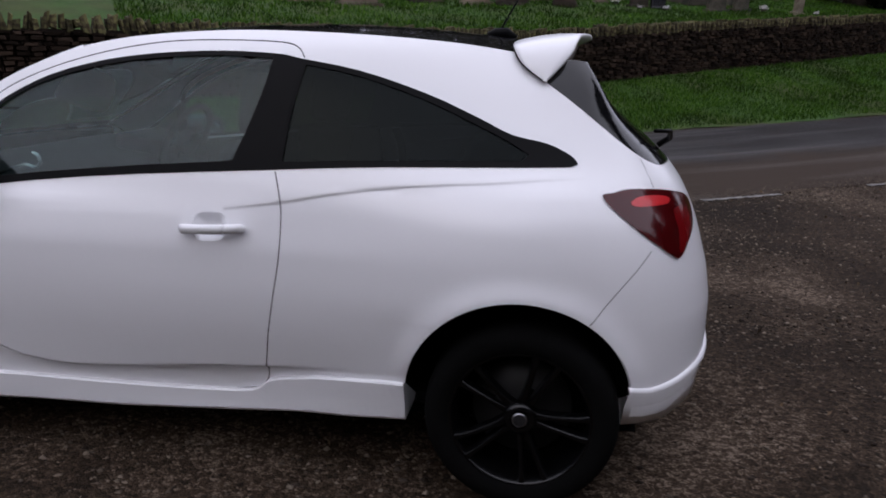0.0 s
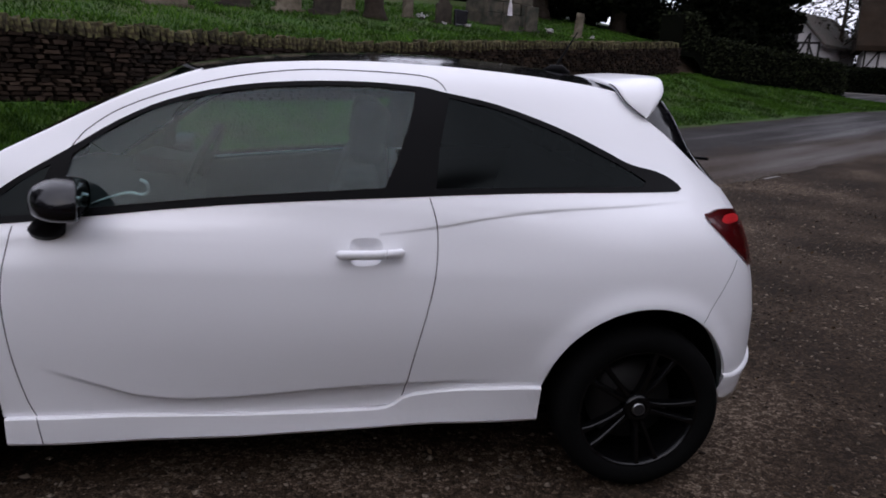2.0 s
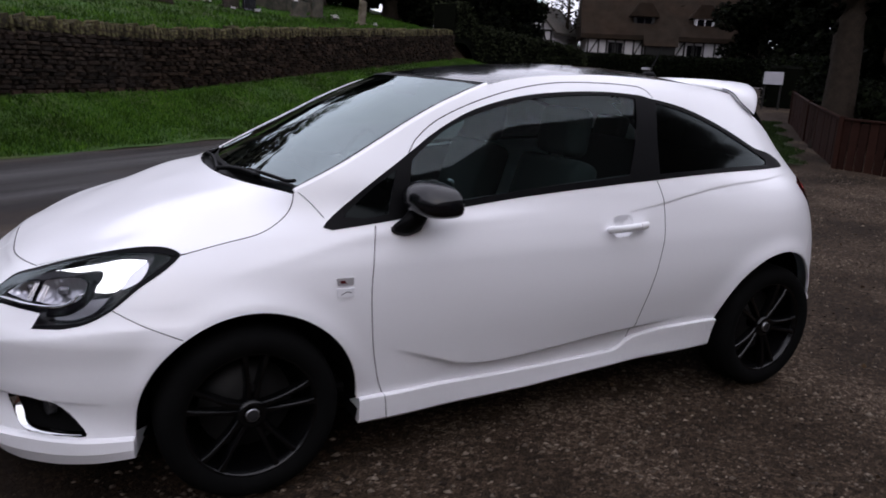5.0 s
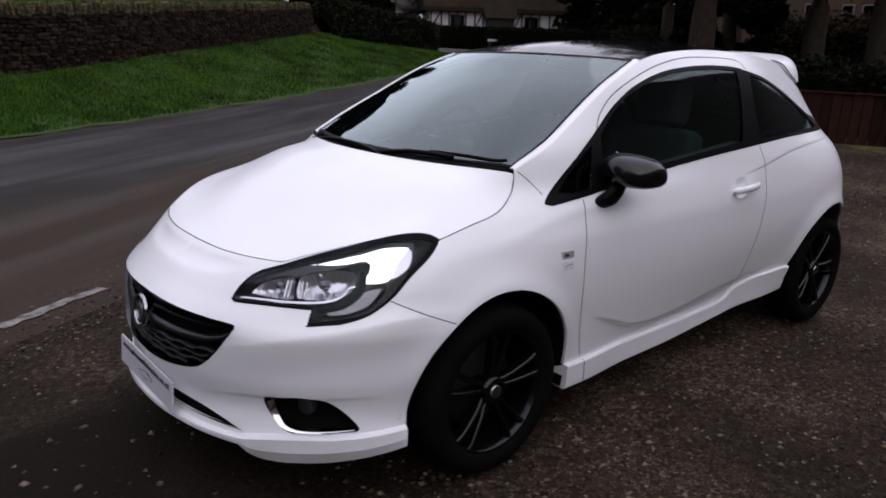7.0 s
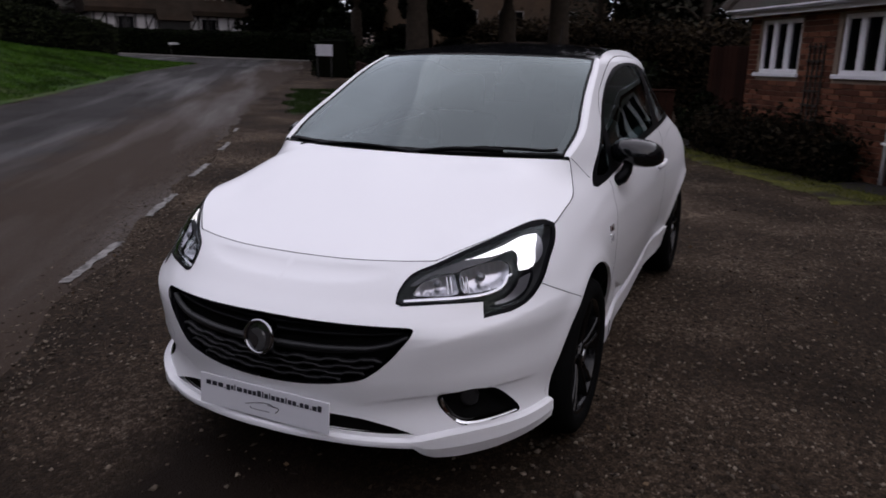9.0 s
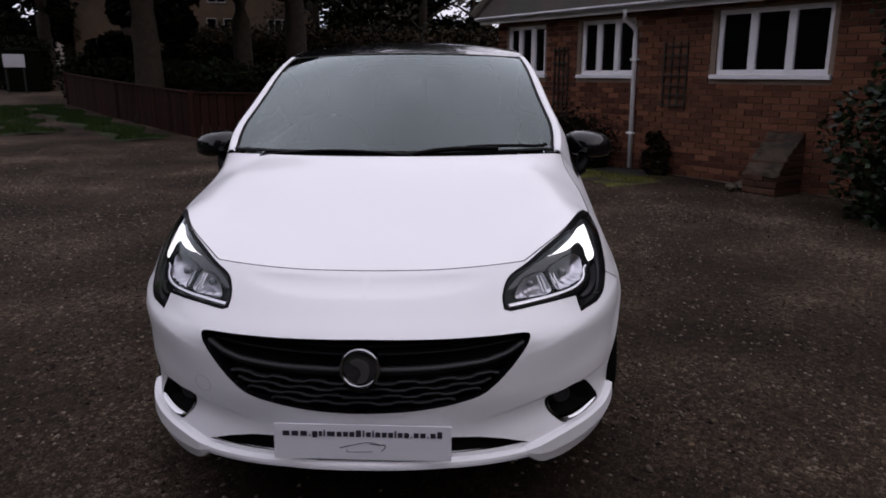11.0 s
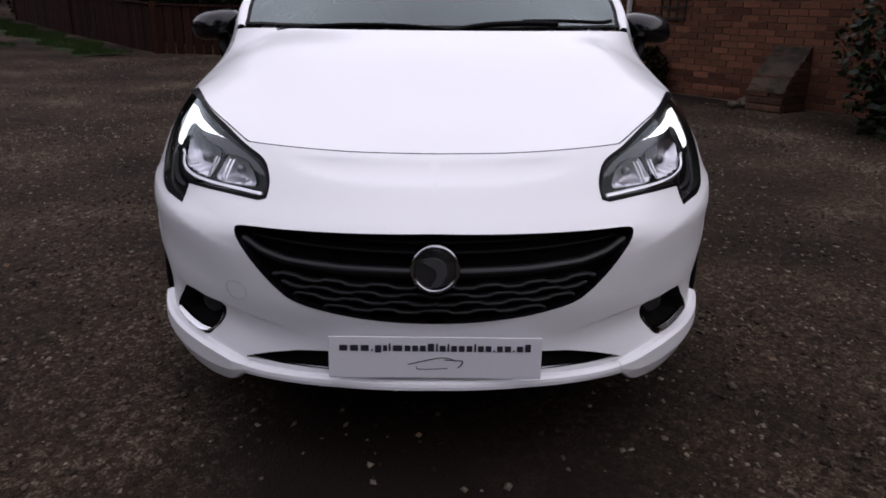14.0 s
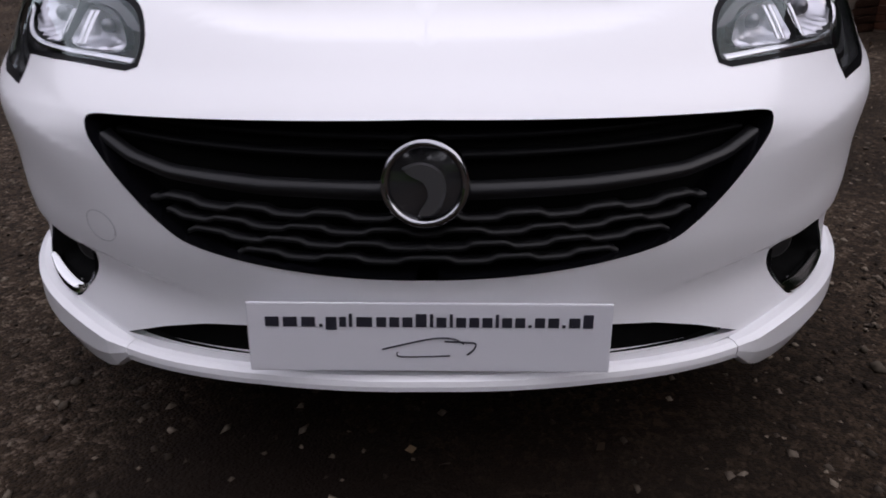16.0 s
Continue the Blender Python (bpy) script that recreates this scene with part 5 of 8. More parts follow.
def build_plate():
    m = Matrix.Translation((-2.150, -.002, .325)) @ Matrix.Rotation(radians(4), 4, "Y") @ Matrix.Rotation(radians(.6), 4, "X") @ Matrix.Scale(.965, 4)
    bm = bmesh.new()
    add_box(bm, m, .006, .523, .108, .002, 2)
    plate = bm_object("front_plate", bm, PLATE_WHITE, car, "white plate with dark printing")
    # a row of bars of the printing's size
    wide = (.78, .78, .78, .28, .61, .39, .28, .89, .56, .56, .56, .61, .28, .56, .28, .56, .56, .56, .28, .56, .56, .28, .56, .61, .28, .61, .56)
    tall = {6: 1.35, 11: 1.35, 12: 1.35, 14: 1.35, 18: 1.35, 26: 1.35}
    scale_, x0 = .474 / sum(wide), .238
    for i, w in enumerate(wide):
        dot = i in (3, 21, 24)
        h = .0042 if dot else .0150 * tall.get(i, 1)
        drop = .0045 if i == 4 else 0
        bm = bmesh.new()
        add_box(bm, m @ Matrix.Translation((-.0036, x0 - w * scale_ / 2, .0175 + (h - drop) / 2)), .0012, w * scale_ * (.5 if w < .3 else .76), h + drop)
        bm_object("print_bar", bm, INK, plate)
        x0 -= w * scale_
    # swept line drawing under it
    for pts, r in ((((.068, -.018), (.02, -.006), (-.01, .0), (-.035, -.001), (-.05, -.009)), .0012), (((-.022, -.005), (-.045, -.006), (-.066, -.008), (-.064, -.018), (-.055, -.026)), .0013),
                   (((.046, -.022), (.040, -.030), (-.03, -.028)), .0010)):
        bm = bmesh.new()
        add_tube(bm, [m @ Vector((-.0034, y, z)) for y, z in catmull(pts, 5)], r, 6)
        bm_object("print_line", bm, INK, plate)


def build_badges():
    ring = [(.515 + .033 * math.cos(a), .447 + .025 * math.sin(a)) for a in np.linspace(0, 2 * math.pi, 25)]
    line_strip("towing_eye_cover", ring, .0009, .0006, material("cover_joint", (.35, .35, .37), rough=.6), car, 1, "thin joint of a round cover", 2)
    for side in (-1, 1):
        flip = MIRROR if side == 1 else np.ones(3)
        for z0, z1, mat, name, label in ((.733, .758, BADGE_METAL, "wing_badge", "small chrome wing badge with a dark red mark"), (.690, .722, PALE_BADGE, "wing_plaque", "pale wing plaque")):
            s = np.array((1.716, 1.777, 1.775, 1.720))
            z = np.array((z1, z1, z0, z0))
            p = np.r_[body(s, z, .004), body(s, z, -.004)]
            f = [(3, 2, 1, 0), (0, 1, 5, 4), (1, 2, 6, 5), (2, 3, 7, 6), (3, 0, 4, 7)]
            mesh_object(name, p * flip, [q[::-1] for q in f] if side == 1 else f, mat, car, label, None, False)
        s, z = np.array((1.727, 1.745, 1.752, 1.730)), np.array((.750, .750, .740, .740))
        p = np.r_[body(s, z, .0052), body(s, z, .003)]
        f = [(3, 2, 1, 0), (0, 1, 5, 4), (1, 2, 6, 5), (2, 3, 7, 6), (3, 0, 4, 7)]
        mesh_object("badge_mark", p * flip, [q[::-1] for q in f] if side == 1 else f, DARK_RED, car, "dark red mark", None, False)
        line = catmull(((1.730, .701), (1.750, .710), (1.767, .707)), 4)
        bm = bmesh.new()
        add_tube(bm, [Vector(q * flip) for q in body(line[:, 0], line[:, 1], .0045)], .0014, 5)
        bm_object("plaque_mark", bm, INK, car, "dark curved mark")


def build_wipers(screen):
    for pts, r in ((((-1.16, .52), (-1.17, .30), (-1.20, .02), (-1.225, -.10)), .008), (((-1.215, -.05), (-1.17, -.20), (-1.13, -.42)), .010), (((-1.14, -.30), (-1.08, -.55), (-1.05, -.62)), .007)):
        bm = bmesh.new()
        q = catmull(pts, 5)
        z = screen(q)
        add_tube(bm, [(x, y, zz + .016) for (x, y), zz in zip(q, z)], r, 6)
        bm_object("windscreen_wiper", bm, TRIM_BLACK, car, "black windscreen wiper", True)


def rounded(bm, m, sx, sy, sz, r):
    add_box(bm, m, sx, sy, sz, r, 4)


def build_interior():
    for name, x, y, w in (("front_seat", -.05, -.36, .48), ("front_seat", -.05, .36, .48)):
        bm = bmesh.new()
        rounded(bm, pose(x - .10, y, .52, 0, -8, 0), .52, w, .16, .06)
        seat = bm_object(name, bm, FABRIC, car, "dark fabric front seat", True)
        bm = bmesh.new()
        rounded(bm, pose(x + .22, y, .80, 0, 18, 0), .14, w, .62, .06)
        bm_object("backrest", bm, FABRIC, seat, "", True)
        bm = bmesh.new()
        rounded(bm, pose(x + .33, y, 1.215, 0, 8, 0), .13, .27, .22, .055)
        bm_object("headrest", bm, FABRIC, seat, "", True)
        bm = bmesh.new()
        for d in (-.06, .06):
            add_tube(bm, [(x + .29, y + d, 1.06), (x + .32, y + d, 1.18)], .006, 6)
        bm_object("headrest_post", bm, SILVER, seat, "", True)
    bm = bmesh.new()
    rounded(bm, pose(1.02, 0, .84, 0, 20, 0), .16, 1.20, .60, .06)
    back = bm_object("rear_seat", bm, FABRIC, car, "dark fabric rear seat", True)
    for y in (-.36, .36):
        bm = bmesh.new()
        rounded(bm, pose(1.16, y, 1.18, 0, 15, 0), .09, .24, .14, .04)
        bm_object("headrest", bm, FABRIC, back, "", True)
    bm = bmesh.new()
    rounded(bm, pose(-.78, 0, .86, 0, 6, 0), .56, 1.34, .22, .07)
    dash = bm_object("dashboard", bm, DASH, car, "dark moulded dashboard", True)
    bm = bmesh.new()
    rounded(bm, pose(-.62, .36, .985, 0, 10, 0), .22, .34, .08, .03)
    bm_object("instrument_hood", bm, DASH, dash, "", True)
    bm = bmesh.new()
    m = pose(-.46, .36, .99, 0, -64, 0)
    rings = []
    for i in range(40):
        a = i * 2 * math.pi / 40
        c = Vector((.185 * math.cos(a), .185 * math.sin(a), 0))
        rings.append([bm.verts.new(m @ (c * (1 + .016 / .185 * math.cos(b)) + Vector((0, 0, .016 * math.sin(b))))) for b in np.linspace(0, 2 * math.pi, 9)[:-1]])
    for i in range(40):
        for k in range(8):
            bm.faces.new((rings[i][k], rings[(i + 1) % 40][k], rings[(i + 1) % 40][(k + 1) % 8], rings[i][(k + 1) % 8]))
    wheel = bm_object("steering_wheel", bm, DASH, car, "dark steering wheel with silver spokes", True)
    bm = bmesh.new()
    add_lathe(bm, [(.001, .03), (.05, .028), (.062, .015), (.06, -.03)], 24, m)
    bm_object("steering_hub", bm, DASH, wheel, "", True)
    for a in (90, 180, 270):
        bm = bmesh.new()
        add_box(bm, m @ Matrix.Rotation(radians(a), 4, "Z") @ Matrix.Translation((.115, 0, .005)), .13, .03, .014, .004)
        bm_object("steering_spoke", bm, DASH if a == 180 else SILVER, wheel, "silver spoke")
    # silver trim on the near door lining and linings
    for side in (-1, 1):
        bm = bmesh.new()
        rounded(bm, pose(-.15, side * .70, .858, 0, -5.5, 0), 1.15, .06, .30, .025)
        lining = bm_object("door_lining", bm, LINING, car, "dark door lining", True)
        bm = bmesh.new()
        add_tube(bm, catmull([(-.62, side * .66, .970), (-.56, side * .655, .995), (-.50, side * .655, 1.012), (-.465, side * .655, 1.005), (-.44, side * .655, 1.018), (-.445, side * .655, 1.045), (-.465, side * .655, 1.055)], 4).tolist(), .007, 6)
        bm_object("inner_door_handle", bm, SILVER, lining, "silver door pull", True)
        if side == -1:
            continue
        # pale tube stands for the light along the far lining's top edge
        bm = bmesh.new()
        add_tube(bm, [(-.62, side * .69, .962), (-.15, side * .69, 1.010), (.36, side * .69, 1.060)], .009, 6)
        bm_object("lit_sill_edge", bm, LIT_SILL, lining, "pale grey strip standing for the lit edge of the window sill", True)
    bm = bmesh.new()
    rounded(bm, pose(-.36, 0, 1.375, 0, 15, 0), .03, .22, .06, .012)
    bm_object("rear_view_mirror", bm, DASH, car, "dark rear-view mirror", True)
    bm = bmesh.new()
    add_box(bm, pose(.25, 0, .26), 2.4, 1.3, .04, .01)
    bm_object("cabin_floor", bm, DASH, car, "dark cabin floor")
    bm = bmesh.new()
    add_box(bm, pose(-.98, 0, .62), .05, 1.3, .66, .01)
    bm_object("bulkhead", bm, DARK_VOID, car, "dark bulkhead")


build_shell()
SCREEN, ROOF = build_tops()
build_skirts()
for side_ in (-1, 1):
    build_headlight(side_)
    build_fog(side_)
    build_tail_light(side_)
    build_mirror(side_)
build_grille()
build_rear()
build_wheels()
build_plate()
build_badges()
build_wipers(SCREEN)
build_interior()


# ---- the place ----
GRAVEL = gravel_material("brown_gravel", (0.0105, 0.0067, 0.0042), (0.049, 0.0330, 0.0208), (0.195, 0.152, 0.115))
ASPHALT = material("worn_damp_asphalt", (0.030, 0.0277, 0.0275), rough=0.6, vary=0.25, scale=1.2, fine=160, bump=0.35, second=(0.0175, 0.0158, 0.0152), mix_scale=0.5, spec=0.08)


def blend_over(mat, colour, at_scale=1.4):
    """Another colour over a surface where its grit attribute says so, broken by noise: grit on the lane, a darker tone
    on gravel.
    """
    nt = mat.node_tree
    b = nt.nodes["Principled BSDF"]
    old = b.inputs["Base Color"].links[0].from_socket
    att, co, tex = nt.nodes.new("ShaderNodeAttribute"), nt.nodes.new("ShaderNodeTexCoord"), nt.nodes.new("ShaderNodeTexNoise")
    att.attribute_name = "grit"
    tex.inputs["Scale"].default_value, tex.inputs["Detail"].default_value = at_scale, 8
    nt.links.new(co.outputs["Object"], tex.inputs["Vector"])
    add, span, mix = nt.nodes.new("ShaderNodeMath"), nt.nodes.new("ShaderNodeMapRange"), nt.nodes.new("ShaderNodeMix")
    span.inputs["From Min"].default_value, span.inputs["From Max"].default_value = 0.62, 1.1
    nt.links.new(att.outputs["Fac"], add.inputs[0])
    nt.links.new(tex.outputs["Fac"], add.inputs[1])
    nt.links.new(add.outputs[0], span.inputs["Value"])
    mix.data_type = "RGBA"
    mix.inputs["B"].default_value = (*colour, 1)
    nt.links.new(span.outputs[0], mix.inputs["Factor"])
    nt.links.new(old, mix.inputs["A"])
    nt.links.new(mix.outputs["Result"], b.inputs["Base Color"])


def streaks(mat, colour):
    """Worn wheel tracks: noise drawn out along the lane."""
    nt = mat.node_tree
    b = nt.nodes["Principled BSDF"]
    old = b.inputs["Base Color"].links[0].from_socket
    co, turn_, tex, span, mix = (nt.nodes.new(k) for k in ("ShaderNodeTexCoord", "ShaderNodeMapping", "ShaderNodeTexNoise", "ShaderNodeMapRange", "ShaderNodeMix"))
    turn_.vector_type = "TEXTURE"
    turn_.inputs["Rotation"].default_value = (0, 0, ROAD_ANGLE)
    turn_.inputs["Scale"].default_value = (9.0, 0.9, 1.0)
    tex.inputs["Scale"].default_value, tex.inputs["Detail"].default_value = 1.0, 5
    span.inputs["From Min"].default_value, span.inputs["From Max"].default_value = 0.46, 0.68
    mix.data_type = "RGBA"
    mix.inputs["B"].default_value = (*colour, 1)
    nt.links.new(co.outputs["Object"], turn_.inputs["Vector"])
    nt.links.new(turn_.outputs[0], tex.inputs["Vector"])
    nt.links.new(tex.outputs["Fac"], span.inputs["Value"])
    nt.links.new(span.outputs[0], mix.inputs["Factor"])
    nt.links.new(old, mix.inputs["A"])
    nt.links.new(mix.outputs["Result"], b.inputs["Base Color"])
    # the worn tracks are smoother and hold the wet
    for socket, dry, wet in (("Specular IOR Level", 0.10, 0.26), ("Roughness", 0.75, 0.5)):
        r = nt.nodes.new("ShaderNodeMapRange")
        r.inputs["To Min"].default_value, r.inputs["To Max"].default_value = dry, wet
        nt.links.new(span.outputs[0], r.inputs["Value"])
        nt.links.new(r.outputs[0], b.inputs[socket])


streaks(ASPHALT, (0.033, 0.0305, 0.030))
blend_over(ASPHALT, (0.037, 0.0255, 0.0178))
# a darker brown mixed into the gravel
blend_over(GRAVEL, (0.0088, 0.0053, 0.0034), 1.1)
TURF = material("rough_turf", (0.030, 0.066, 0.011), rough=0.9, vary=0.4, scale=2.5, fine=45, bump=0.6, second=(0.042, 0.058, 0.015), mix_scale=0.8, spec=0.2)
# worn turf, its colour also darkened for the shade under trees
DIM_WORN_TURF = material("dim_worn_turf", (0.019, 0.034, 0.009), rough=0.9, vary=0.4, scale=2.5, fine=45, bump=0.6, second=(0.026, 0.024, 0.012), mix_scale=1.1, spec=0.2)
MOSS = material("mossy_gravel", (0.080, 0.082, 0.014), rough=0.9, vary=0.5, scale=5, fine=70, bump=0.5, second=(0.030, 0.024, 0.018), mix_scale=2.2, spec=0.2)
PALE_PATH = material("pale_pavement", (0.085, 0.078, 0.070), rough=0.8, vary=0.25, scale=1.5, fine=60, bump=0.2)
ROAD_PAINT = material("worn_road_paint", (0.20, 0.19, 0.18), rough=0.7, vary=0.4, scale=9, fine=70, second=(0.06, 0.055, 0.05), mix_scale=14)
GRASS = leafy("grass_blades", (0.014, 0.042, 0.004), (0.060, 0.122, 0.012), 0.8, spec=0.08, patch=0.9)
# worn grass, likewise with tree shade put into its colour
DIM_WORN_GRASS = leafy("dim_thin_worn_grass", (0.011, 0.022, 0.005), (0.032, 0.056, 0.012), 0.8, spec=0.1)
STONES = leafy("loose_stones", (0.016, 0.011, 0.0075), (0.21, 0.172, 0.132), 0.85, spec=0.15)
DEAD_LEAVES = leafy("fallen_leaves", (0.03, 0.018, 0.009), (0.13, 0.085, 0.045), 0.8)
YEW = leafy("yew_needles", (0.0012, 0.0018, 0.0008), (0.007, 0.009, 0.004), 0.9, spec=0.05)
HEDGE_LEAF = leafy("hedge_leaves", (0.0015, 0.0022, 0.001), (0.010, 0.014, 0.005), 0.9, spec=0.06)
BROWN_LEAF = leafy("brown_hedge_leaves", (0.007, 0.005, 0.003), (0.042, 0.030, 0.017), 0.9, spec=0.06)
CLIPPED_LEAF = leafy("clipped_hedge_leaves", (0.004, 0.0052, 0.0025), (0.030, 0.035, 0.017), 0.9, spec=0.06)
BED_LEAF = leafy("brown_straggling_leaves", (0.004, 0.0032, 0.002), (0.026, 0.019, 0.011), 0.9, spec=0.06)
GLOSSY_LEAF = leafy("glossy_evergreen_leaves", (0.003, 0.007, 0.0025), (0.020, 0.036, 0.011), 0.42, spec=0.25)
FAR_LEAF = leafy("far_branches", (0.010, 0.010, 0.007), (0.045, 0.042, 0.028), 0.8, spec=0.1)
HEDGE_SHADE = material("hedge_inner_shade", (0.003, 0.0035, 0.002), rough=1.0, vary=0.4, scale=6, fine=40, spec=0.05)
BARK = material("dark_bark", (0.024, 0.018, 0.013), rough=0.95, vary=0.45, scale=8, fine=40, bump=0.8, spec=0.15)
STONE_DARK = leafy("wall_stones", (0.009, 0.006, 0.0043), (0.046, 0.031, 0.022), 0.95, 45, 0.1)
STONE_PIECE = material("wall_stone", (0.023, 0.0152, 0.0108), rough=0.9, vary=0.5, scale=14, fine=70, bump=0.7, rand=0.6, spec=0.2)
COPE = material("lichened_cope_stone", (0.032, 0.024, 0.014), rough=0.95, vary=0.5, scale=18, fine=80, bump=0.7, second=(0.088, 0.082, 0.034), mix_scale=15, rand=0.5, spec=0.2)
WALL_CORE = material("dark_wall_core", (0.012, 0.009, 0.007), rough=1.0, vary=0.3, scale=8, fine=50, bump=0.4, spec=0.1)
GRAVE_PALE = material("weathered_pale_stone", (0.15, 0.126, 0.094), rough=0.9, vary=0.35, scale=5, fine=45, bump=0.5, second=(0.070, 0.058, 0.038), mix_scale=3, rand=0.25, spec=0.2)
GRAVE_GREY = material("weathered_grey_stone", (0.066, 0.056, 0.042), rough=0.9, vary=0.35, scale=5, fine=45, bump=0.5, second=(0.028, 0.030, 0.022), mix_scale=3, rand=0.3, spec=0.2)
GRAVE_DARK = material("dark_weathered_stone", (0.024, 0.019, 0.015), rough=0.9, vary=0.35, scale=5, fine=45, bump=0.5, second=(0.040, 0.034, 0.024), mix_scale=3, rand=0.2, spec=0.2)
GRAVE_BLACK = material("polished_dark_stone", (0.010, 0.010, 0.012), rough=0.25, vary=0.2)
PETAL = material("white_flowers", (0.45, 0.42, 0.44), rough=0.7, vary=0.3, fine=50)
BRICK = leafy("red_bricks", (0.060, 0.022, 0.0135), (0.192, 0.077, 0.045), 0.9, 60, 0.15)
BRICK_PIECE = material("red_brick", (0.124, 0.049, 0.028), rough=0.9, vary=0.3, scale=16, fine=90, bump=0.4, rand=0.45, spec=0.2)
MORTAR = material("grey_mortar", (0.21, 0.16, 0.122), rough=0.95, vary=0.3, scale=6, fine=80, bump=0.3, spec=0.15)
UPVC = material("white_window_plastic", (0.78, 0.77, 0.79), rough=0.35, vary=0.06, scale=3, fine=40)
PANE = material("dark_window_pane", (0.003, 0.003, 0.004), rough=0.05, spec=0.12)
ROOF_TILE = material("dark_roof_tile", (0.034, 0.024, 0.019), rough=0.85, vary=0.4, scale=3, fine=50, bump=0.4, rand=0.25, second=(0.022, 0.023, 0.016), mix_scale=2)
THATCH = material("old_thatch", (0.021, 0.014, 0.0095), rough=1.0, vary=0.45, scale=1.6, fine=24, bump=0.9, second=(0.019, 0.014, 0.010), mix_scale=0.5, spec=0.1)
PLASTER = material("white_limewash", (0.42, 0.40, 0.40), rough=0.85, vary=0.15, scale=1.5, fine=20)
BEAM = material("black_beam", (0.008, 0.007, 0.006), rough=0.8, vary=0.3, scale=6, fine=40)
OCHRE = material("ochre_stone_wall", (0.075, 0.047, 0.027), rough=0.9, vary=0.3, scale=1.5, fine=14, bump=0.4, second=(0.07, 0.048, 0.030), mix_scale=0.8)
FENCE_WOOD = material("brown_stained_board", (0.022, 0.0088, 0.0058), rough=0.9, spec=0.1, vary=0.35, scale=4, fine=60, bump=0.3, rand=0.3)
TRELLIS_WOOD = material("dark_trellis_wood", (0.020, 0.015, 0.011), rough=0.85, vary=0.3, scale=8, fine=60, bump=0.3)
OLD_BRICK = material("old_dark_brick", (0.080, 0.042, 0.028), rough=0.95, vary=0.45, scale=14, fine=80, bump=0.6, rand=0.3, spec=0.15)
CONCRETE = material("rough_weathered_slope", (0.135, 0.098, 0.070), rough=0.9, vary=0.35, scale=6, fine=60, bump=0.5, second=(0.045, 0.038, 0.028), mix_scale=5)
# duller white for the stone house's window frames
SIGN_DULL = material("dull_white_frame", (0.24, 0.23, 0.22), rough=0.6, vary=0.15)
SIGN_WHITE = material("white_painted_board", (0.50, 0.49, 0.52), rough=0.5, vary=0.1)


# -- ground, lane and verge --
def land(name, us, ns, z, mat, label, kind="structure", category="", parent=None):
    """A sheet over a grid of u and n; ns may be a function of u, z is added to the ground's height."""
    us = np.asarray(us, float)
    rows = [np.asarray(ns(u) if callable(ns) else ns, float) for u in us]
    k = len(rows[0])
    un_ = np.array([(u, n) for u, row in zip(us, rows) for n in row])
    p = un_points(un_[:, 0], un_[:, 1], ground_z(un_[:, 0], un_[:, 1]) + (z(un_[:, 0], un_[:, 1]) if callable(z) else z))
    f = [(i * k + j, (i + 1) * k + j, (i + 1) * k + j + 1, i * k + j + 1) for i in range(len(us) - 1) for j in range(k - 1)]
    ob = mesh_object(name, p, f, mat)
    ob.parent = parent
    return tagged(ob, label, category or name, kind=kind)


def wobble(u, s, seed=0.0):
    u = np.asarray(u, float)
    return s * (np.sin(u * 3.1 + seed) + .6 * np.sin(u * 7.7 + 2 * seed) + .4 * np.sin(u * 17.3 + 3 * seed)) / 2


def unevenness(u, n):
    return smooth(1.7, .9, n) * .012 * np.sin(u * 1.3 + .4 * n) * np.sin(n * 1.7) * smooth(6, 9, np.hypot(u - 1, n)) + smooth(1.7, .9, n) * .006 * np.sin(u * 2.9 + n) * np.sin(n * 3.7 - u)


us_all = np.unique(np.r_[np.linspace(-300, -20, 15), np.arange(-20, 40, .5), np.linspace(40, 70, 31), np.linspace(75, 400, 14)])
ns_all = np.unique(np.r_[np.linspace(-300, -20, 15), np.arange(-20, 7, .5), np.arange(7, 24, .25), np.linspace(24, 45, 22), np.linspace(50, 400, 14)])
ground_ = land("ground", us_all, ns_all, lambda u, n: unevenness(u, n) * (n < 7) - .012, GRAVEL, "brown stony gravel ground with dark patches")
un_ = np.array([(u, n) for u in us_all for n in ns_all])
xy_ = un_points(un_[:, 0], un_[:, 1], 0.0)
# darker ground ahead of the car's nose, and faintly towards the lane
dark_mask_ = .7 * np.exp(-(((xy_[:, 0] + 3.0) / 1.4) ** 2 + ((xy_[:, 1] - .2) / 1.05) ** 2)) + .08 * smooth(-1.0, 1.5, un_[:, 1]) * smooth(3, -1, un_[:, 0])
dark_attr_ = ground_.data.attributes.new("grit", "FLOAT", "POINT")
dark_attr_.data.foreach_set("value", dark_mask_.astype(np.float32))
u_lane = np.arange(-60, 46, .25)
land("road", u_lane, lambda u: np.linspace(float(lane_near(u) + wobble(u, .10)), float(lane_far(u) + wobble(u, .05, 1.0)), 14), lambda u, n: -.009 + .016 * smooth(0, 1.2, n - lane_near(u)), ASPHALT, "damp worn grey asphalt lane with ragged edges")
road_ = bpy.data.objects["road"]
grit_ = road_.data.attributes.new("grit", "FLOAT", "POINT")
grit_.data.foreach_set("value", np.tile(np.array((1.0, 1.0, .95, .75, .5, .3, .15, .05, .05, .08, .05, .05, .1, .4)), len(u_lane)).astype(np.float32))
land("grass_verge", np.arange(-60, 33.6, .25), lambda u: np.linspace(float(lane_far(u) - .03 + wobble(u, .05, 1.0)), float(wall_n(u)) + .1, 12), lambda u, n: .016 + .018 * np.sin(u * 2.2) * np.sin(n * 3.1 + u), TURF,
     "sloping green grass verge below the stone wall", category="verge")
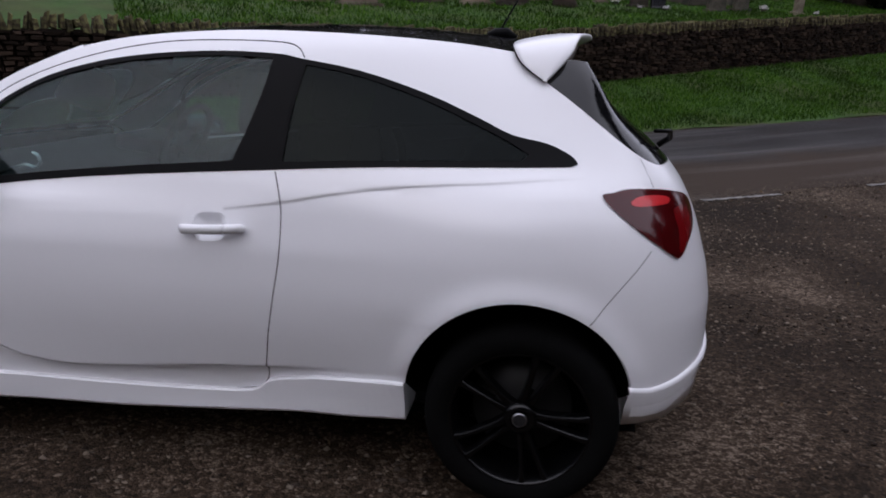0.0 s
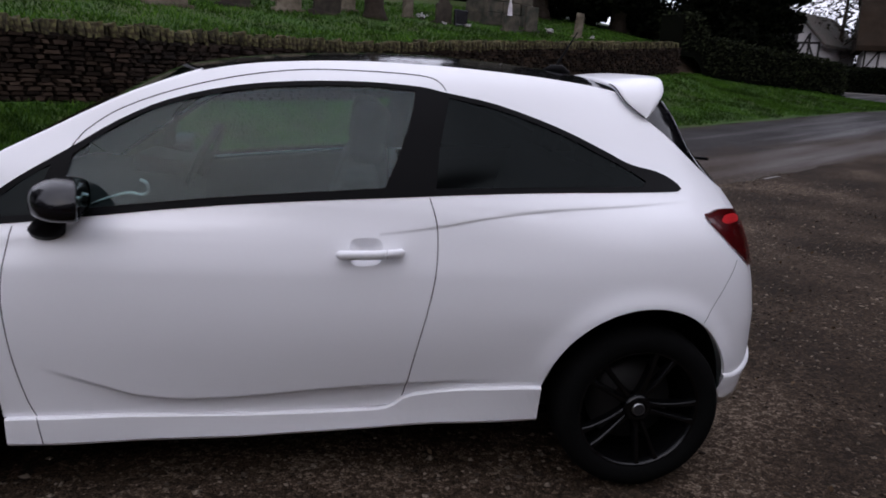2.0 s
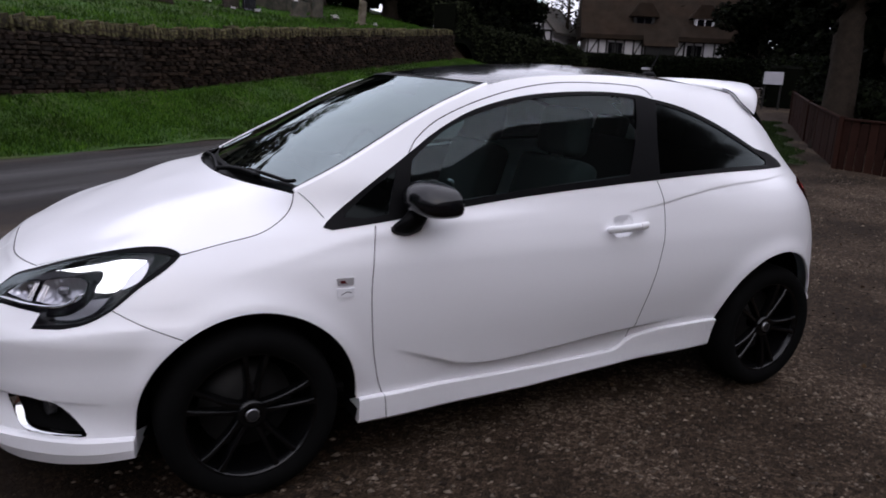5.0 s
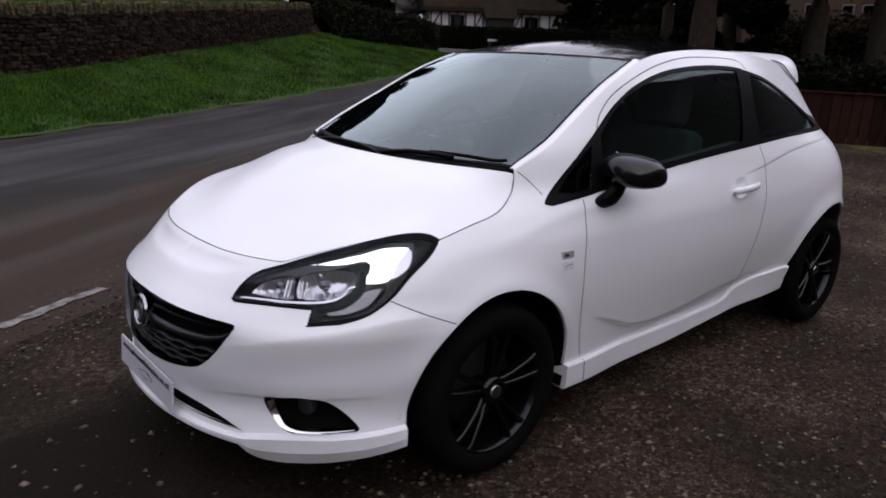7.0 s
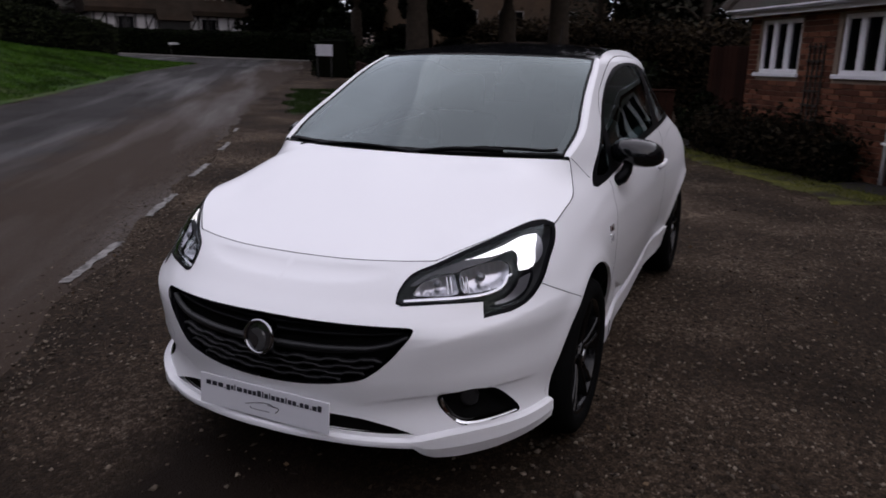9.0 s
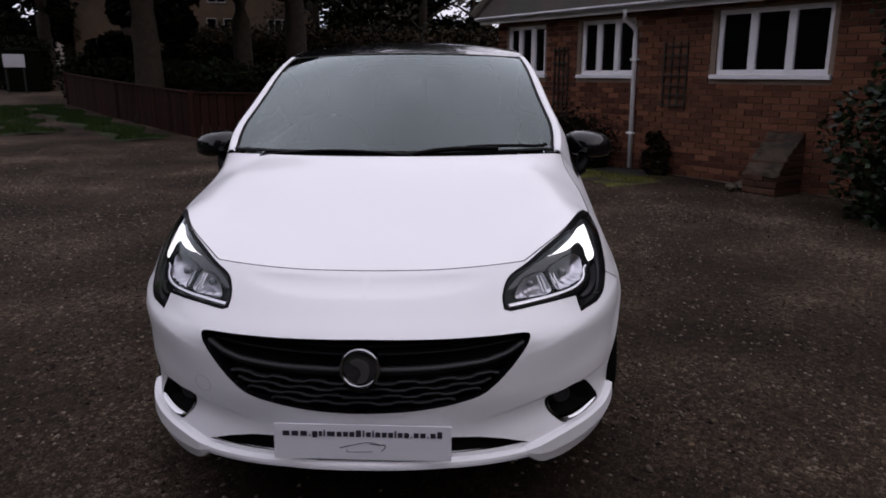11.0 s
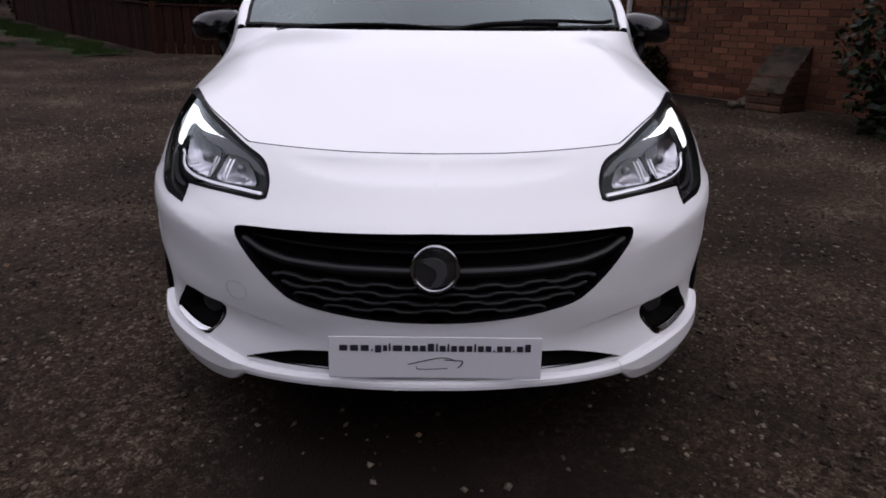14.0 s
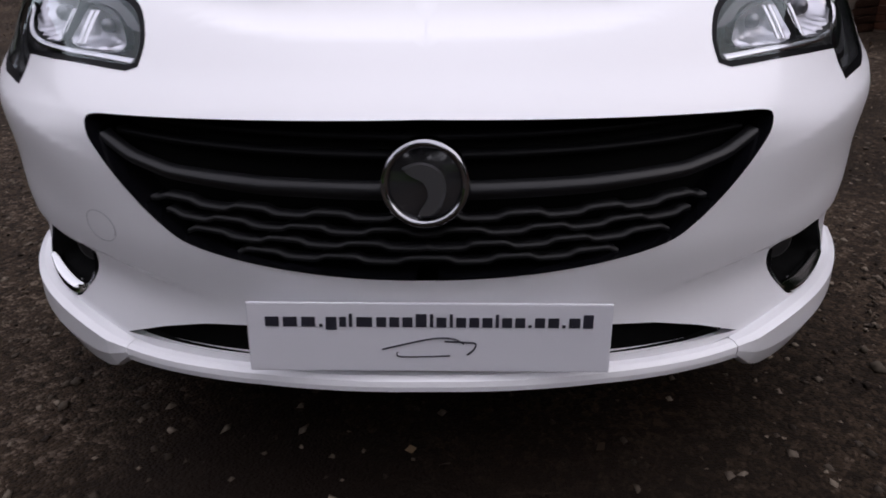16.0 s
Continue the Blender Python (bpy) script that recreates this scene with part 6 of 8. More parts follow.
land("churchyard_lawn", np.arange(-60, 33.6, .6), lambda u: np.r_[wall_n(u) + .30, wall_n(u) + np.arange(.6, 40, .7)], lambda u, n: .02 + .03 * np.sin(u * 1.2) * np.sin(n * 1.4 + u), TURF,
     "rising green churchyard lawn", category="lawn")


def strip(name, line, width, up, mat, label, category, kind="structure", crown=0.0):
    """A band of ground along a line of (u, n) places."""
    q = catmull(line, 40)
    e = ribbon(q, width / 2)
    run = np.r_[0, np.cumsum(np.linalg.norm(np.diff(q, axis=0), axis=1))]
    k = len(q)
    left, right = e[:k], e[k:][::-1]
    ragged = (left - right) / np.linalg.norm(left - right, axis=1, keepdims=True)
    left, right = left + ragged * (wobble(run * 2.1, .09, up) + wobble(run * 7.3, .03, 1.0))[:, None], right - ragged * (wobble(run * 1.9, .09, 2.0) + wobble(run * 6.7, .03, 3.0))[:, None]
    cols = [left + (right - left) * f for f in np.linspace(0, 1, 5)]
    p = np.concatenate([un_points(c[:, 0], c[:, 1], ground_z(c[:, 0], c[:, 1]) + unevenness(c[:, 0], c[:, 1]) * (c[:, 1] < 7) - .006 + up + (crown * math.sin(math.pi * i / 4) - .5 * crown)) for i, c in enumerate(cols)])
    f = [(j * k + i, j * k + i + 1, (j + 1) * k + i + 1, (j + 1) * k + i) for j in range(4) for i in range(k - 1)]
    return tagged(mesh_object(name, p, f, mat), label, category, kind=kind)


strip("pavement", ((46.5, 18), (43.5, 12), (40.5, 7), (38.5, 3), (37.5, -1.5)), 1.1, .05, PALE_PATH, "pale dry pavement along the far hedge", "pavement")
strip("side_road", ((45.5, 20), (41.0, 13), (37.6, 7.8), (35.5, 3)), 4.6, .016, ASPHALT, "damp grey asphalt side road", "road")
strip("grass_patch", ((13.0, .8), (14.5, .95), (17.0, .9), (19.5, .75)), 1.15, .002, DIM_WORN_TURF, "small worn patch of grass beside the lane", "grass", crown=.05)
strip("grass_strip", ((11.2, -.9), (13.0, -.75), (16, -.35), (19.5, .0)), 1.15, .002, DIM_WORN_TURF, "grass strip along the low brown fence", "grass", crown=.05)
strip("mossy_edge", ((10.8, -4.0), (8.2, -5.1), (6.0, -5.15), (3.6, -5.0), (2.6, -4.9)), .85, .001, MOSS, "yellow-green mossy edge of the gravel", "moss")
strip("flower_bed", ((8.6, -5.85), (6.5, -5.65), (4.6, -5.55), (3.0, -5.62)), .50, .006, material("dark_soil", (0.012, 0.009, 0.007), rough=.95, vary=.4, scale=6, fine=50, bump=.7), "dark soil bed along the brick wall", "flower bed")

# worn dashes along the near edge of the lane
for u0, u1, n0, n1 in ((-3.2, -2.3, 2.78, 2.75), (-.95, -.25, 2.72, 2.66), (.80, 1.86, 2.60, 2.50), (2.82, 3.93, 2.47, 2.41), (5.08, 6.15, 2.40, 2.33), (7.55, 8.5, 2.31, 2.26), (10.0, 10.5, 2.3, 2.28)):
    k = max(8, int((u1 - u0) / .05))
    t_ = np.linspace(0, 1, k)
    rng = np.random.RandomState(int(u0 * 10) + 50)
    a, b = n0 + (n1 - n0) * t_ - .036 + rng.uniform(-.016, .016, k), n0 + (n1 - n0) * t_ + .036 + rng.uniform(-.016, .016, k)
    uu = u0 + (u1 - u0) * t_
    p = np.r_[un_points(uu, a, ground_z(uu, a) + .000), un_points(uu, b, ground_z(uu, b) + .000)]
    tagged(mesh_object("road_dash", p, [(i, i + 1, k + i + 1, k + i) for i in range(k - 1)], ROAD_PAINT), "worn white road dash on asphalt", "road marking", "dashes along the lane")


# -- foliage --
def leaf_mesh(name, c, size, mat, parent=None, seed=0, up=0.0, long=1.6):
    """One small bent leaf at each point."""
    rng = np.random.RandomState(seed)
    k = len(c)
    d = rng.normal(size=(k, 3))
    d[:, 2] = d[:, 2] * .6 + up
    d /= np.linalg.norm(d, axis=1, keepdims=True)
    e = np.cross(d, rng.normal(size=(k, 3)))
    e /= np.linalg.norm(e, axis=1, keepdims=True)
    s = (size * rng.uniform(.6, 1.3, k))[:, None]
    nrm = np.cross(d, e)
    v = np.stack([c - d * s * long / 2, c + e * s * .5 + nrm * s * .12, c + d * s * long / 2, c - e * s * .5 + nrm * s * .12], 1).reshape(-1, 3)
    f = np.arange(4 * k).reshape(k, 4)
    me = bpy.data.meshes.new(name)
    me.vertices.add(4 * k)
    me.vertices.foreach_set("co", v.astype(np.float32).ravel())
    me.loops.add(4 * k)
    me.loops.foreach_set("vertex_index", f.ravel().astype(np.int32))
    me.polygons.add(k)
    me.polygons.foreach_set("loop_start", np.arange(0, 4 * k, 4, dtype=np.int32))
    me.update(calc_edges=True)
    me.materials.append(mat)
    ob = new(name, me)
    if parent is not None:
        ob.parent = parent
    return ob


def clump_points(centres, radii, count, seed, shell=.55):
    """Random points in many overlapping clumps, denser at their skins."""
    rng = np.random.RandomState(seed)
    centres, radii = np.asarray(centres, float), np.asarray(radii, float)
    w = radii.prod(1) ** (2 / 3) if radii.ndim == 2 else radii ** 2
    i = rng.choice(len(centres), count, p=w / w.sum())
    d = rng.normal(size=(count, 3))
    d /= np.linalg.norm(d, axis=1, keepdims=True)
    r = rng.uniform(shell ** 3, 1, count) ** (1 / 3)
    return centres[i] + d * r[:, None] * (radii[i] if radii.ndim == 2 else radii[i][:, None])


def tree(name, u, n, height, trunk_r, crown_from, crown_r, label, leaves=9000, leaf=.16, mat=YEW, seed=1, lean=(0, 0), narrow=1.0, category="tree"):
    """Tapered trunk with limbs and a crown of many clumps."""
    rng = np.random.RandomState(seed)
    top = tagged(new(name), label, category)
    base = np.array(on(u, n, -.1))
    top.location = Vector(base)
    base[:] = 0
    bm = bmesh.new()
    mid = np.array((lean[0] * .4, lean[1] * .4, height * .5))
    tip = np.array((lean[0], lean[1], height * .92))
    stem = catmull([base, base + (mid - base) * .5 + (rng.uniform(-.08, .08), rng.uniform(-.08, .08), 0), mid, tip], 6)
    tt = np.linspace(0, 1, len(stem))
    add_tube(bm, [Vector(p) for p in stem], [trunk_r * (1.35 if k == 0 else 1.1 if k == 1 else 1 - .85 * t_) for k, t_ in enumerate(tt)], 12)
    bm_object("trunk", bm, BARK, top, "", True)
    centres, radii = [], []
    for k in range(max(8, int(height * 1.8))):
        h = crown_from + (height - crown_from) * (k + .5) / max(8, int(height * 1.8))
        a = k * 2.4 + rng.uniform(-.4, .4)
        reach = crown_r * (1 - .55 * narrow * (h - crown_from) / (height - crown_from)) * rng.uniform(.7, 1.1)
        f = h / (height * .92)
        s = np.array((np.interp(f, tt, stem[:, 0]), np.interp(f, tt, stem[:, 1]), min(h, height * .9)))
        e = s + np.array((math.cos(a) * reach, math.sin(a) * reach, rng.uniform(-.1, .25) * reach))
        bm = bmesh.new()
        add_tube(bm, [Vector(p) for p in catmull([s - (0, 0, .15 * reach), (s + e) / 2 + (0, 0, .06 * reach), e], 4)], [trunk_r * .28 * (1 - .09 * q) for q in range(9)], 6)
        bm_object("limb", bm, BARK, top, "", True)
        for q in np.linspace(.35, 1.05, 4):
            centres.append(s + (e - s) * q + rng.uniform(-.25, .25, 3) * crown_r * .5)
            radii.append(crown_r * rng.uniform(.20, .36))
    leaf_mesh("crown", clump_points(centres, radii, leaves, seed + 5), leaf, mat, top, seed + 9)
    return top


def hedge(name, line, width, height, label, mat=HEDGE_LEAF, leaves=9000, leaf=.07, seed=3, rough=.10, category="hedge", foot=0.0):
    """A clipped hedge along (u, n) places: a core coloured as inner shade under a skin of leaves."""
    rng = np.random.RandomState(seed)
    q = catmull(line, 8)
    top = tagged(new(name), label, category)
    e = ribbon(q, width * .42)
    k = len(q)
    l, r = e[:k], e[k:][::-1]
    zl = ground_z(q[:, 0], q[:, 1]) + foot
    hs = height + rng.uniform(-.06, .06, k)
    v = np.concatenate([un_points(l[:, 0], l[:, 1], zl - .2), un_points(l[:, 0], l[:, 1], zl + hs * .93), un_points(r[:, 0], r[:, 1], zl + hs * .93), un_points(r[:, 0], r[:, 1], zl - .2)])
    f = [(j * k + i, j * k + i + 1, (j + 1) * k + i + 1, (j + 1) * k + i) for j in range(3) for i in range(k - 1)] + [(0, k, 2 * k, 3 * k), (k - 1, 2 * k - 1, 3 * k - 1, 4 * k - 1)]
    # near-black solid stands in for the shade between the leaves
    mesh_object("hedge_shade_core", v, f, HEDGE_SHADE, top, "solid core coloured as the shade inside the hedge", None, False)
    seg = np.r_[0, np.cumsum(np.hypot(*np.diff(q, axis=0).T))]
    s = rng.uniform(0, seg[-1], leaves)
    a = rng.uniform(0, 1, leaves)
    side = np.where(a < .36, -1, np.where(a < .72, 1, 0))
    cu, cn = np.interp(s, seg, q[:, 0]), np.interp(s, seg, q[:, 1])
    tu, tn = np.interp(s, seg, np.gradient(q[:, 0])), np.interp(s, seg, np.gradient(q[:, 1]))
    ln = np.hypot(tu, tn)
    off = np.where(side == 0, rng.uniform(-.5, .5, leaves), side * .5) * width
    h = np.where(side == 0, 1.0, rng.uniform(0, 1, leaves) ** .8) * height + wobble(s, .05, seed)
    bump_ = rng.normal(0, rough * .45, (3, leaves))
    p = un_points(cu - tn / ln * off, cn + tu / ln * off, ground_z(cu, cn) + foot + h) + bump_.T
    leaf_mesh("hedge_leaves", p, leaf, mat, top, seed + 1)
    return top


def bush(name, u, n, ru, rn, height, label, mat, leaves, leaf, seed, clumps=26, category="shrub", long=1.6, stems=6):
    """A shrub: stems from the ground and leaves in uneven clumps."""
    rng = np.random.RandomState(seed)
    top = tagged(new(name), label, category)
    z0 = float(ground_z(u, n))
    cs, rs = [], []
    for k in range(clumps):
        a, r, h = rng.uniform(0, 6.28), rng.uniform(0, 1) ** .5, rng.uniform(.06, .92)
        w = (1 - (2 * h - .9) ** 2 * .45) * .78
        cs.append(un_points(u + ru * w * r * math.cos(a), n + rn * w * r * math.sin(a), z0 + h * height)[0])
        rs.append(rng.uniform(.20, .36) * min(ru + rn, height * 1.4) * .62)
    for k in range(stems):
        bm = bmesh.new()
        e = cs[k % len(cs)]
        b = un_points(u + rng.uniform(-.2, .2) * ru, n + rng.uniform(-.2, .2) * rn, z0 - .05)[0]
        add_tube(bm, [Vector(p) for p in catmull([b, (b + e) / 2 + (0, 0, .1), e], 3)], [.022, .02, .017, .014, .012, .010, .008], 6)
        bm_object("stem", bm, BARK, top, "", True)
    pts = clump_points(cs, rs, leaves, seed + 2, .5)
    pts[:, 2] = np.maximum(pts[:, 2], z0 + .02)
    leaf_mesh("leaves", pts, leaf, mat, top, seed + 3, 0.0, long)
    return top


def blades(name, u, n, height, mat, label, category, seed, up=0.0):
    """Grass blades standing at u, n."""
    rng = np.random.RandomState(seed)
    k = len(u)
    p = un_points(u, n, ground_z(u, n) + up)
    a = rng.uniform(0, 6.28, k)
    h = height * rng.uniform(.5, 1.4, k)
    w = .012 * (height / .08) * rng.uniform(.6, 1.4, k)
    dx = np.stack([np.cos(a) * w, np.sin(a) * w, 0 * a], 1)
    b = rng.uniform(0, 6.28, k)
    t_ = p + np.stack([np.cos(b) * h * .5, np.sin(b) * h * .5, h], 1)
    v = np.stack([p - dx, p + dx, t_], 1).reshape(-1, 3)
    me = bpy.data.meshes.new(name)
    me.vertices.add(3 * k)
    me.vertices.foreach_set("co", v.astype(np.float32).ravel())
    me.loops.add(3 * k)
    me.loops.foreach_set("vertex_index", np.arange(3 * k, dtype=np.int32))
    me.polygons.add(k)
    me.polygons.foreach_set("loop_start", np.arange(0, 3 * k, 3, dtype=np.int32))
    me.update(calc_edges=True)
    me.materials.append(mat)
    return tagged(new(name, me), label, category, kind="stuff")


rng = np.random.RandomState(21)
u_ = rng.uniform(-4, 26, 90000)
f_ = rng.uniform(0, 1, 90000)
blades("verge_grass", u_, lane_far(u_) - .02 + (.03 + .97 * f_ ** .85) * (wall_n(u_) - lane_far(u_) - .05), .075, GRASS, "rough green grass on the verge", "grass", 22, .01)
u_ = rng.uniform(24, 33.4, 16000)
blades("corner_grass", u_, lane_far(u_) + .02 + rng.uniform(0, 1, 16000) * (np.interp(u_, (24, 33.4), (12.2, 9.6)) - lane_far(u_)), .09, GRASS, "green grass on the lane corner", "grass", 23, .01)
u_ = rng.uniform(0, 26, 60000)
blades("churchyard_grass", u_, wall_n(u_) + .35 + 8 * rng.uniform(0, 1, 60000) ** 1.4, .10, GRASS, "short churchyard grass", "grass", 24, .01)
for name_, u0, u1, nf, half, cnt in (("patch_grass", 13.0, 19.5, lambda u: np.interp(u, (13, 14.5, 17, 19.5), (.8, .95, .9, .75)), .62, 6000), ("strip_grass", 11.2, 19.5, lambda u: np.interp(u, (11.2, 13, 16, 19.5), (-.9, -.75, -.35, 0)), .58, 8000)):
    u_ = rng.uniform(u0, u1, cnt)
    blades(name_, u_, nf(u_) + half * rng.uniform(-1, 1, cnt) * (.7 + .3 * np.sin(u_ * 3)), .06, DIM_WORN_GRASS, "thin short grass in worn ground, coloured darker as if shaded", "grass", 25, .015)
blades("moss_tufts", rng.uniform(2.6, 8.4, 6000), -5.05 + rng.normal(0, .24, 6000), .025, leafy("moss_tuft", (.045, .048, .009), (.13, .135, .024), .8, spec=.1), "yellow-green moss tufts", "moss", 27, .01)

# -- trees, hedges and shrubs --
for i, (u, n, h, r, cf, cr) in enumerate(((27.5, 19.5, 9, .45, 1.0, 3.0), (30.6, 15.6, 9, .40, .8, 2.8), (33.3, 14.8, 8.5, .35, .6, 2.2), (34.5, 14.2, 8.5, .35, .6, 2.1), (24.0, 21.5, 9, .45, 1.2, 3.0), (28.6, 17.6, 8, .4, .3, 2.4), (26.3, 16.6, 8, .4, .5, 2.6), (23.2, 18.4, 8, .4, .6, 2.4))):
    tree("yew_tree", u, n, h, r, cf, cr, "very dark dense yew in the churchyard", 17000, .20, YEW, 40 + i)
tree("churchyard_tree", 12.45, 15.85, 6.5, .34, 3.5, 2.6, "bare winter tree with thick trunk among gravestones", 1500, .12, FAR_LEAF, 48)
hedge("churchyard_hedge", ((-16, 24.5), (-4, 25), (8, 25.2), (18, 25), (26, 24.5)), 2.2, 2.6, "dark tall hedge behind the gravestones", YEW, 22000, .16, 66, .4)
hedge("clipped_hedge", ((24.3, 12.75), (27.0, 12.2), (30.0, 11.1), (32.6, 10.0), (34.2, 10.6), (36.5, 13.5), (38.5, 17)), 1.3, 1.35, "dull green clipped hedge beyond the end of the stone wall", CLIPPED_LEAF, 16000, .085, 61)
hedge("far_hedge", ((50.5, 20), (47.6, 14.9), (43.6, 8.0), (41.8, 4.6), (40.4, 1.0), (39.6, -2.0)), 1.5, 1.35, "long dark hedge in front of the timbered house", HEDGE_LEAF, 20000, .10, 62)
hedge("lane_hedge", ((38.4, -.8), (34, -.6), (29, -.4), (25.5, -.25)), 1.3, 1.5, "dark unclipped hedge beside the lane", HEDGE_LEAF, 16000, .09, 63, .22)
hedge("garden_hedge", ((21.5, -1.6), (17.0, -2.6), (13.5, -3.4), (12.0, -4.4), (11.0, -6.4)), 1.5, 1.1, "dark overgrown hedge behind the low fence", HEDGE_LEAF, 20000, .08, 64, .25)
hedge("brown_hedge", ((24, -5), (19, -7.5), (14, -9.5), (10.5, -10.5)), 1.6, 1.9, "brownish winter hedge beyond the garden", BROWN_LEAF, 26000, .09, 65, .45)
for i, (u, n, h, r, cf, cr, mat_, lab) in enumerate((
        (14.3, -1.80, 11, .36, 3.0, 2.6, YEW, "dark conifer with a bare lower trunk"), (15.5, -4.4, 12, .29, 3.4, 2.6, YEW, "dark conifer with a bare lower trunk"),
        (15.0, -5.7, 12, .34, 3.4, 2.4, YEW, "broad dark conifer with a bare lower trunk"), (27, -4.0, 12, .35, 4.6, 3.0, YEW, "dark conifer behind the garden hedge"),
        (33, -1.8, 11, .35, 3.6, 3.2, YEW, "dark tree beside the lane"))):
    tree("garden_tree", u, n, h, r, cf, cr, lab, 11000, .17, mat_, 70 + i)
# those at negative u are unseen, added to block light and darken reflections
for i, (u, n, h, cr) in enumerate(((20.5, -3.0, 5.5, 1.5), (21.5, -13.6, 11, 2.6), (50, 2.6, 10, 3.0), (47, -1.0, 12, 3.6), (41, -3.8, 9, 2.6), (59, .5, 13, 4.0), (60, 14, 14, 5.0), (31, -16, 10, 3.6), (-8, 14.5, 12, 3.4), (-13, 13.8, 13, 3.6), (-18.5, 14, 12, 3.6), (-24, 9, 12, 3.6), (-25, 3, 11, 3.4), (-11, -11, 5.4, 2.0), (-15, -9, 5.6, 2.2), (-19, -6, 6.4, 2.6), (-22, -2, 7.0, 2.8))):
    tree("dark_tree", u, n, h, .35, .9, cr, "tall dark evergreen tree behind hedges, some added out of view", 15000, .22, YEW, 140 + i)
for i, (u, n, h) in enumerate(((46.5, 20.5, 9), (55, 17.5, 12), (19.5, -12.5, 9), (56, 22, 12), (44, -9, 11), (30, -13, 10), (38, -16, 12), (24, -18, 10))):
    tree("bare_tree", u, n, h, .22, 2.0, 3.2, "thin winter tree with sparse twigs", 2600, .13, FAR_LEAF, 90 + i)
bush("evergreen_shrub", -1.25, -5.2, 1.78, .9, 2.65, "large glossy dark evergreen shrub against the brick wall", GLOSSY_LEAF, 48000, .050, 101, 70, "shrub", 1.7, 9)
bush("low_bush", 7.7, -5.85, .9, .5, .62, "dark low bush at the corner of the bungalow", HEDGE_LEAF, 6000, .06, 102)
bush("low_bush", 8.9, -6.6, 1.0, .7, .80, "dark bush beside the bungalow", HEDGE_LEAF, 9000, .07, 103)
hedge("bed_shrubs", ((3.95, -5.52), (5.0, -5.56), (6.2, -5.58), (7.3, -5.62)), .42, .50, "brown straggling shrubs in the bed below the windows", BED_LEAF, 9000, .045, 67, .30, "shrub")
bush("climber", 3.05, -5.70, .22, .15, .55, "narrow dark shrub below the trellis", BROWN_LEAF, 3200, .045, 106, 44)
rngb = np.random.RandomState(7)
# woods that close the view far behind; the fourth belt hangs unseen, added to darken the windscreen's reflection
for k, (a0, a1, d0, d1, h0, h1) in enumerate(((100, 200, 55, 75, 1, 7), (200, 262, 55, 75, 1, 7), (275, 345, 55, 75, 1, 7), (89, 118, 44, 54, 5, 19))):
    an = np.radians(rngb.uniform(a0, a1, 150))
    dist = rngb.uniform(d0, d1, 150)
    cs = np.stack([dist * np.cos(an), dist * np.sin(an), rngb.uniform(h0, h1, 150)], 1)
    tagged(leaf_mesh("far_wood", clump_points(cs, np.full(150, 3.2), 9000, 200 + k), .8, FAR_LEAF, None, 210 + k), "dark far belt of trees", "woods", kind="stuff")


# -- stones of the ground --
def scatter(name, u, n, size, mat, label, category, seed, flat=.55, up=0.0):
    """Small rough stones: squashed octahedra lying on the ground."""
    rng = np.random.RandomState(seed)
    k = len(u)
    c = un_points(u, n, ground_z(u, n) + unevenness(u, n) - .012 + up)
    base = np.array(((1, 0, 0), (0, 1, 0), (-1, 0, 0), (0, -1, 0), (0, 0, 1), (0, 0, -1)), float)
    v = base[None] * rng.uniform(.55, 1.35, (k, 6, 1)) + rng.uniform(-.25, .25, (k, 6, 3))
    a = rng.uniform(0, 6.28, k)
    x, y = v[..., 0] * np.cos(a)[:, None] - v[..., 1] * np.sin(a)[:, None], v[..., 0] * np.sin(a)[:, None] + v[..., 1] * np.cos(a)[:, None]
    s = np.asarray(size)[:, None]
    v = np.stack([x * s, y * s * .8, v[..., 2] * s * flat], -1) + c[:, None] + np.array((0, 0, .2)) * s[..., None] * flat
    tri = np.array(((0, 1, 4), (1, 2, 4), (2, 3, 4), (3, 0, 4), (1, 0, 5), (2, 1, 5), (3, 2, 5), (0, 3, 5)))
    f = (tri[None] + 6 * np.arange(k)[:, None, None]).reshape(-1)
    me = bpy.data.meshes.new(name)
    me.vertices.add(6 * k)
    me.vertices.foreach_set("co", v.astype(np.float32).ravel())
    me.loops.add(24 * k)
    me.loops.foreach_set("vertex_index", f.astype(np.int32))
    me.polygons.add(8 * k)
    me.polygons.foreach_set("loop_start", np.arange(0, 24 * k, 3, dtype=np.int32))
    me.update(calc_edges=True)
    me.materials.append(mat)
    return tagged(new(name, me), label, category, kind="stuff")


rng = np.random.RandomState(31)
k_ = 110000
u_, n_ = rng.uniform(-7, 10.5, k_), rng.uniform(-5.6, 2.7, k_)
dens = .5 + .5 * np.sin(u_ * 1.1 + 1.3 * np.sin(n_ * .9)) * np.sin(n_ * 1.4 + .7 * u_)
xy_ = un_points(u_, n_, 0.0)
thinning = np.maximum(np.exp(-(((xy_[:, 0] + 2.9) / 1.2) ** 2 + ((xy_[:, 1] - .2) / 1.3) ** 2)), 1.3 * np.exp(-((xy_[:, 0] / 2.2) ** 4 + (xy_[:, 1] / 1.4) ** 4)))     # fewer loose stones ahead of the nose and round the car
keep_ = rng.uniform(0, 1, k_) < (.10 + .9 * dens ** 1.6) * (1 - .4 * thinning)
u_, n_ = u_[keep_], n_[keep_]
scatter("gravel_stones", u_, n_, .0055 + .0105 * rng.uniform(0, 1, len(u_)) ** 2, STONES, "loose brown and grey gravel stones", "gravel", 32)
u_ = rng.uniform(-7, 11, 12000)
n_ = 2.3 + 1.3 * rng.uniform(0, 1, 12000) ** 2
